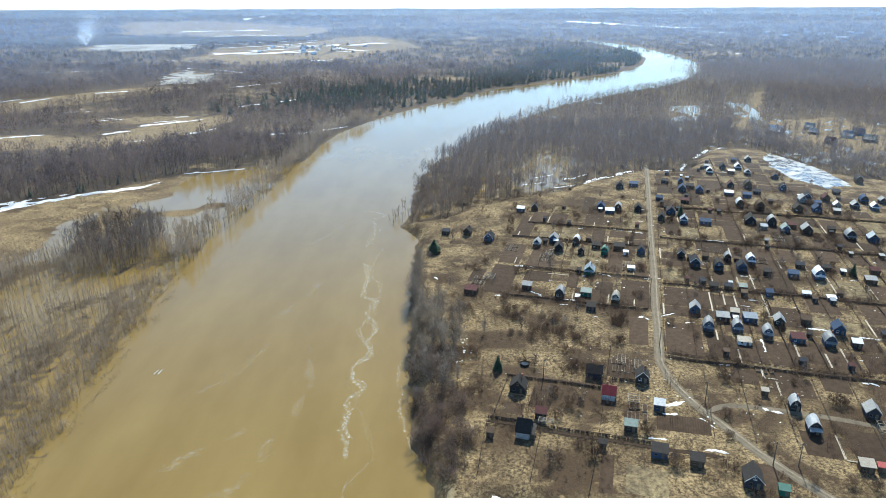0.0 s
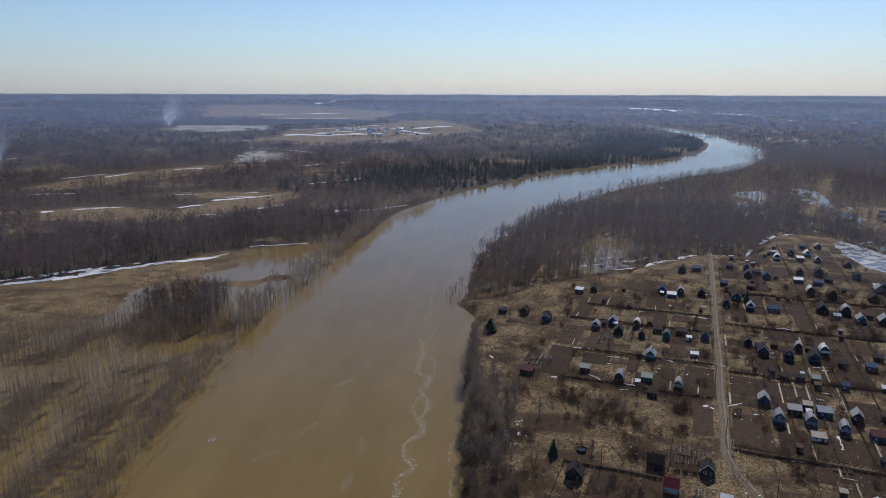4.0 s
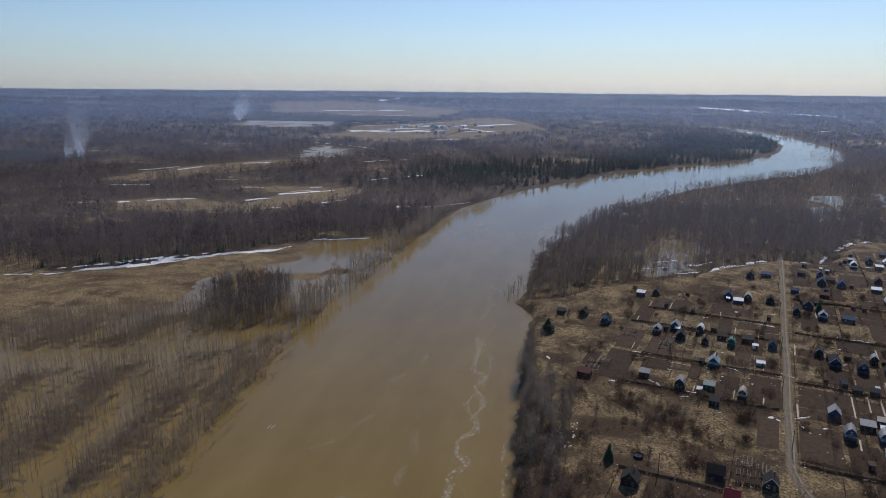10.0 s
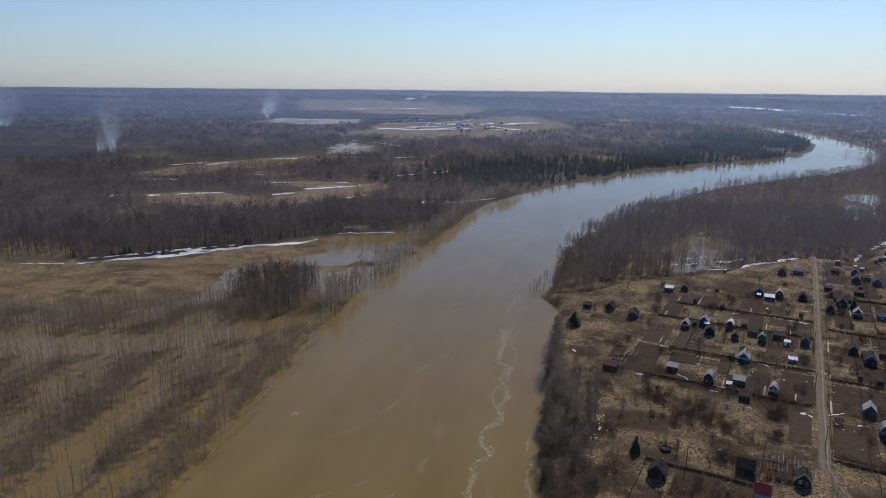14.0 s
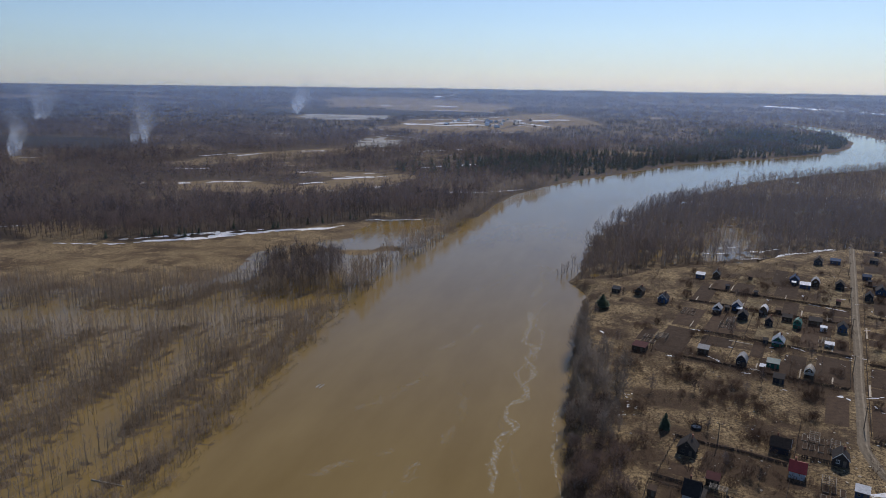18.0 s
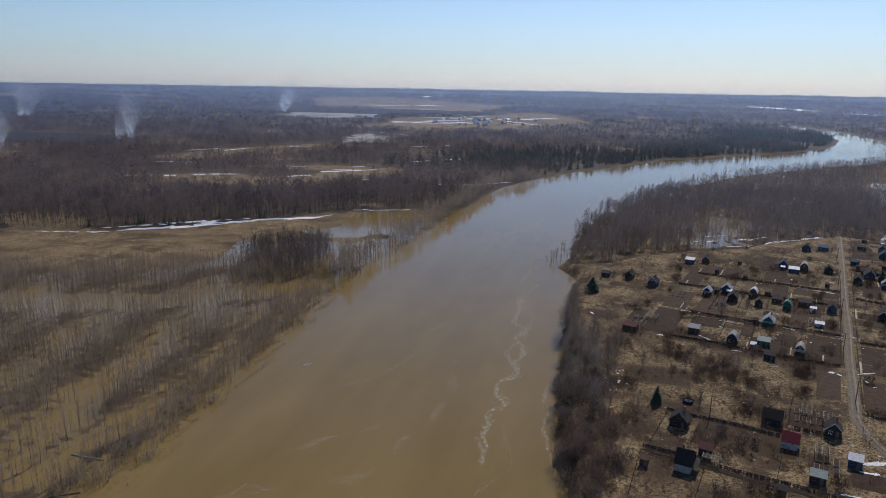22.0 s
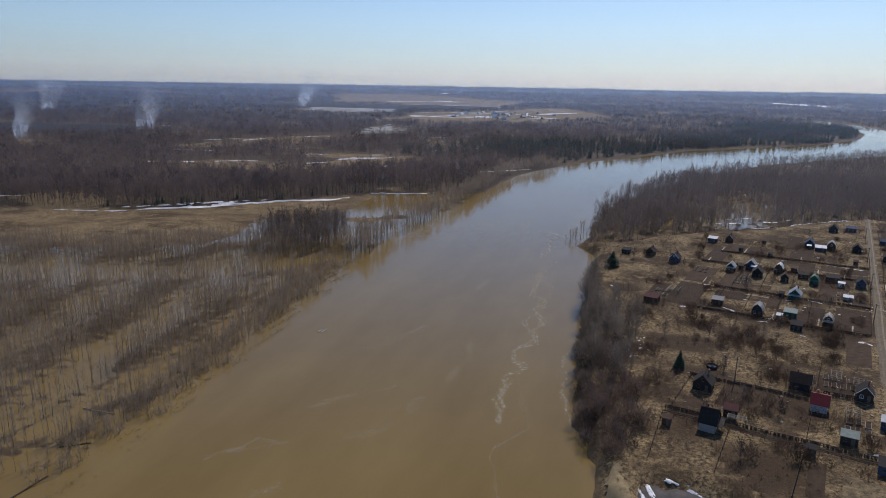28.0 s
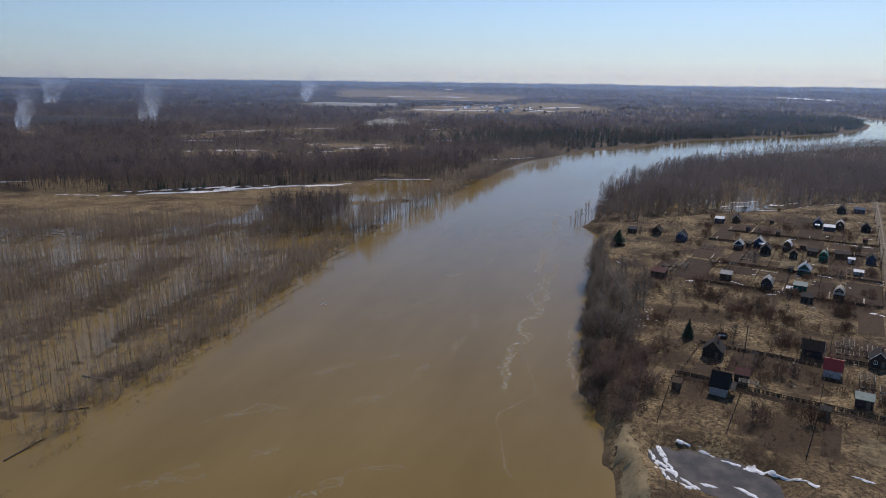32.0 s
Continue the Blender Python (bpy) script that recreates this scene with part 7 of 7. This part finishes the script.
litter("rubbish", 5.5, 210, 2.4, 7.5, 30, 1, "white rubbish dumped behind the bank trees", (0.25, 0.8))
litter("yard_clutter", 62, 195, 6, 8, 40, 2, "boards and scrap lying about the yards", material=PALE_WOOD)
for i in range(26):
    x, y = plan(rng.uniform(-32, 135), rng.uniform(180, 430))
    litter("yard_clutter", x, y, 9, 9, (34, 9, 30)[i % 3], 10 + i, "boards, sheets and scrap lying about the yards", (0.2, 0.8), (GREYED_WOOD, TRIM_WHITE, OLD_WOOD)[i % 3])


def smoke(x, y, tall, r0, r1, drift, seed):
    """A plume of three drifting veils, thin at their edges."""
    r = random.Random(seed)
    top = tagged(new("smoke_plume"), "thin bluish-white smoke rising from a grass fire", "smoke", group="smoke plumes")
    top.matrix_basis = pose(x, y, z_at(x, y))
    for k in range(3):
        V, F, B, m, s = [], [], [], 22, 12
        lean, ph, start = drift * r.uniform(0.3, 1.6), r.uniform(0, 6.28), r.uniform(-1.6, 1.6) * r0
        for i in range(m + 1):
            t = i / m
            cx = start + lean * t ** 1.3 + (2 + 7 * t) * math.sin(t * 8 + ph)
            rr = (r0 + (r1 - r0) * t ** 0.8) * (0.75 + 0.3 * math.sin(t * 11 + ph * 2))
            for q in range(s + 1):
                u = 2 * q / s - 1
                V.append((cx + rr * u, 6 * (k - 1) + rr * 0.5 * (u * u - 0.5) + 3 * math.sin(u * 4 + t * 6 + ph), tall * t * (0.8 + 0.2 * k / 2) + 0.5 + 2.5 * math.sin(u * 5 + ph) * t))
                B.append((1 - u * u) ** 1.2 * min(1, t * 9 + 0.25) * (1 - t) ** 1.5)
        for i in range(m):
            for q in range(s):
                a = i * (s + 1) + q
                F.append((a, a + 1, a + s + 2, a + s + 1))
        me = raw_mesh("puff", V, F, SMOKE, smooth=True)
        me.attributes.new("body", "FLOAT", "POINT").data.foreach_set("value", np.array(B, np.float32))
        o = new("puff", me)
        o.parent = top


smoke(-945, 1880, 150, 10, 70, 80, 1)
smoke(-727, 920, 125, 7, 40, 22, 2)
smoke(-777, 738, 90, 6, 32, 24, 3)
smoke(-1280, 1290, 150, 10, 60, 10, 4)
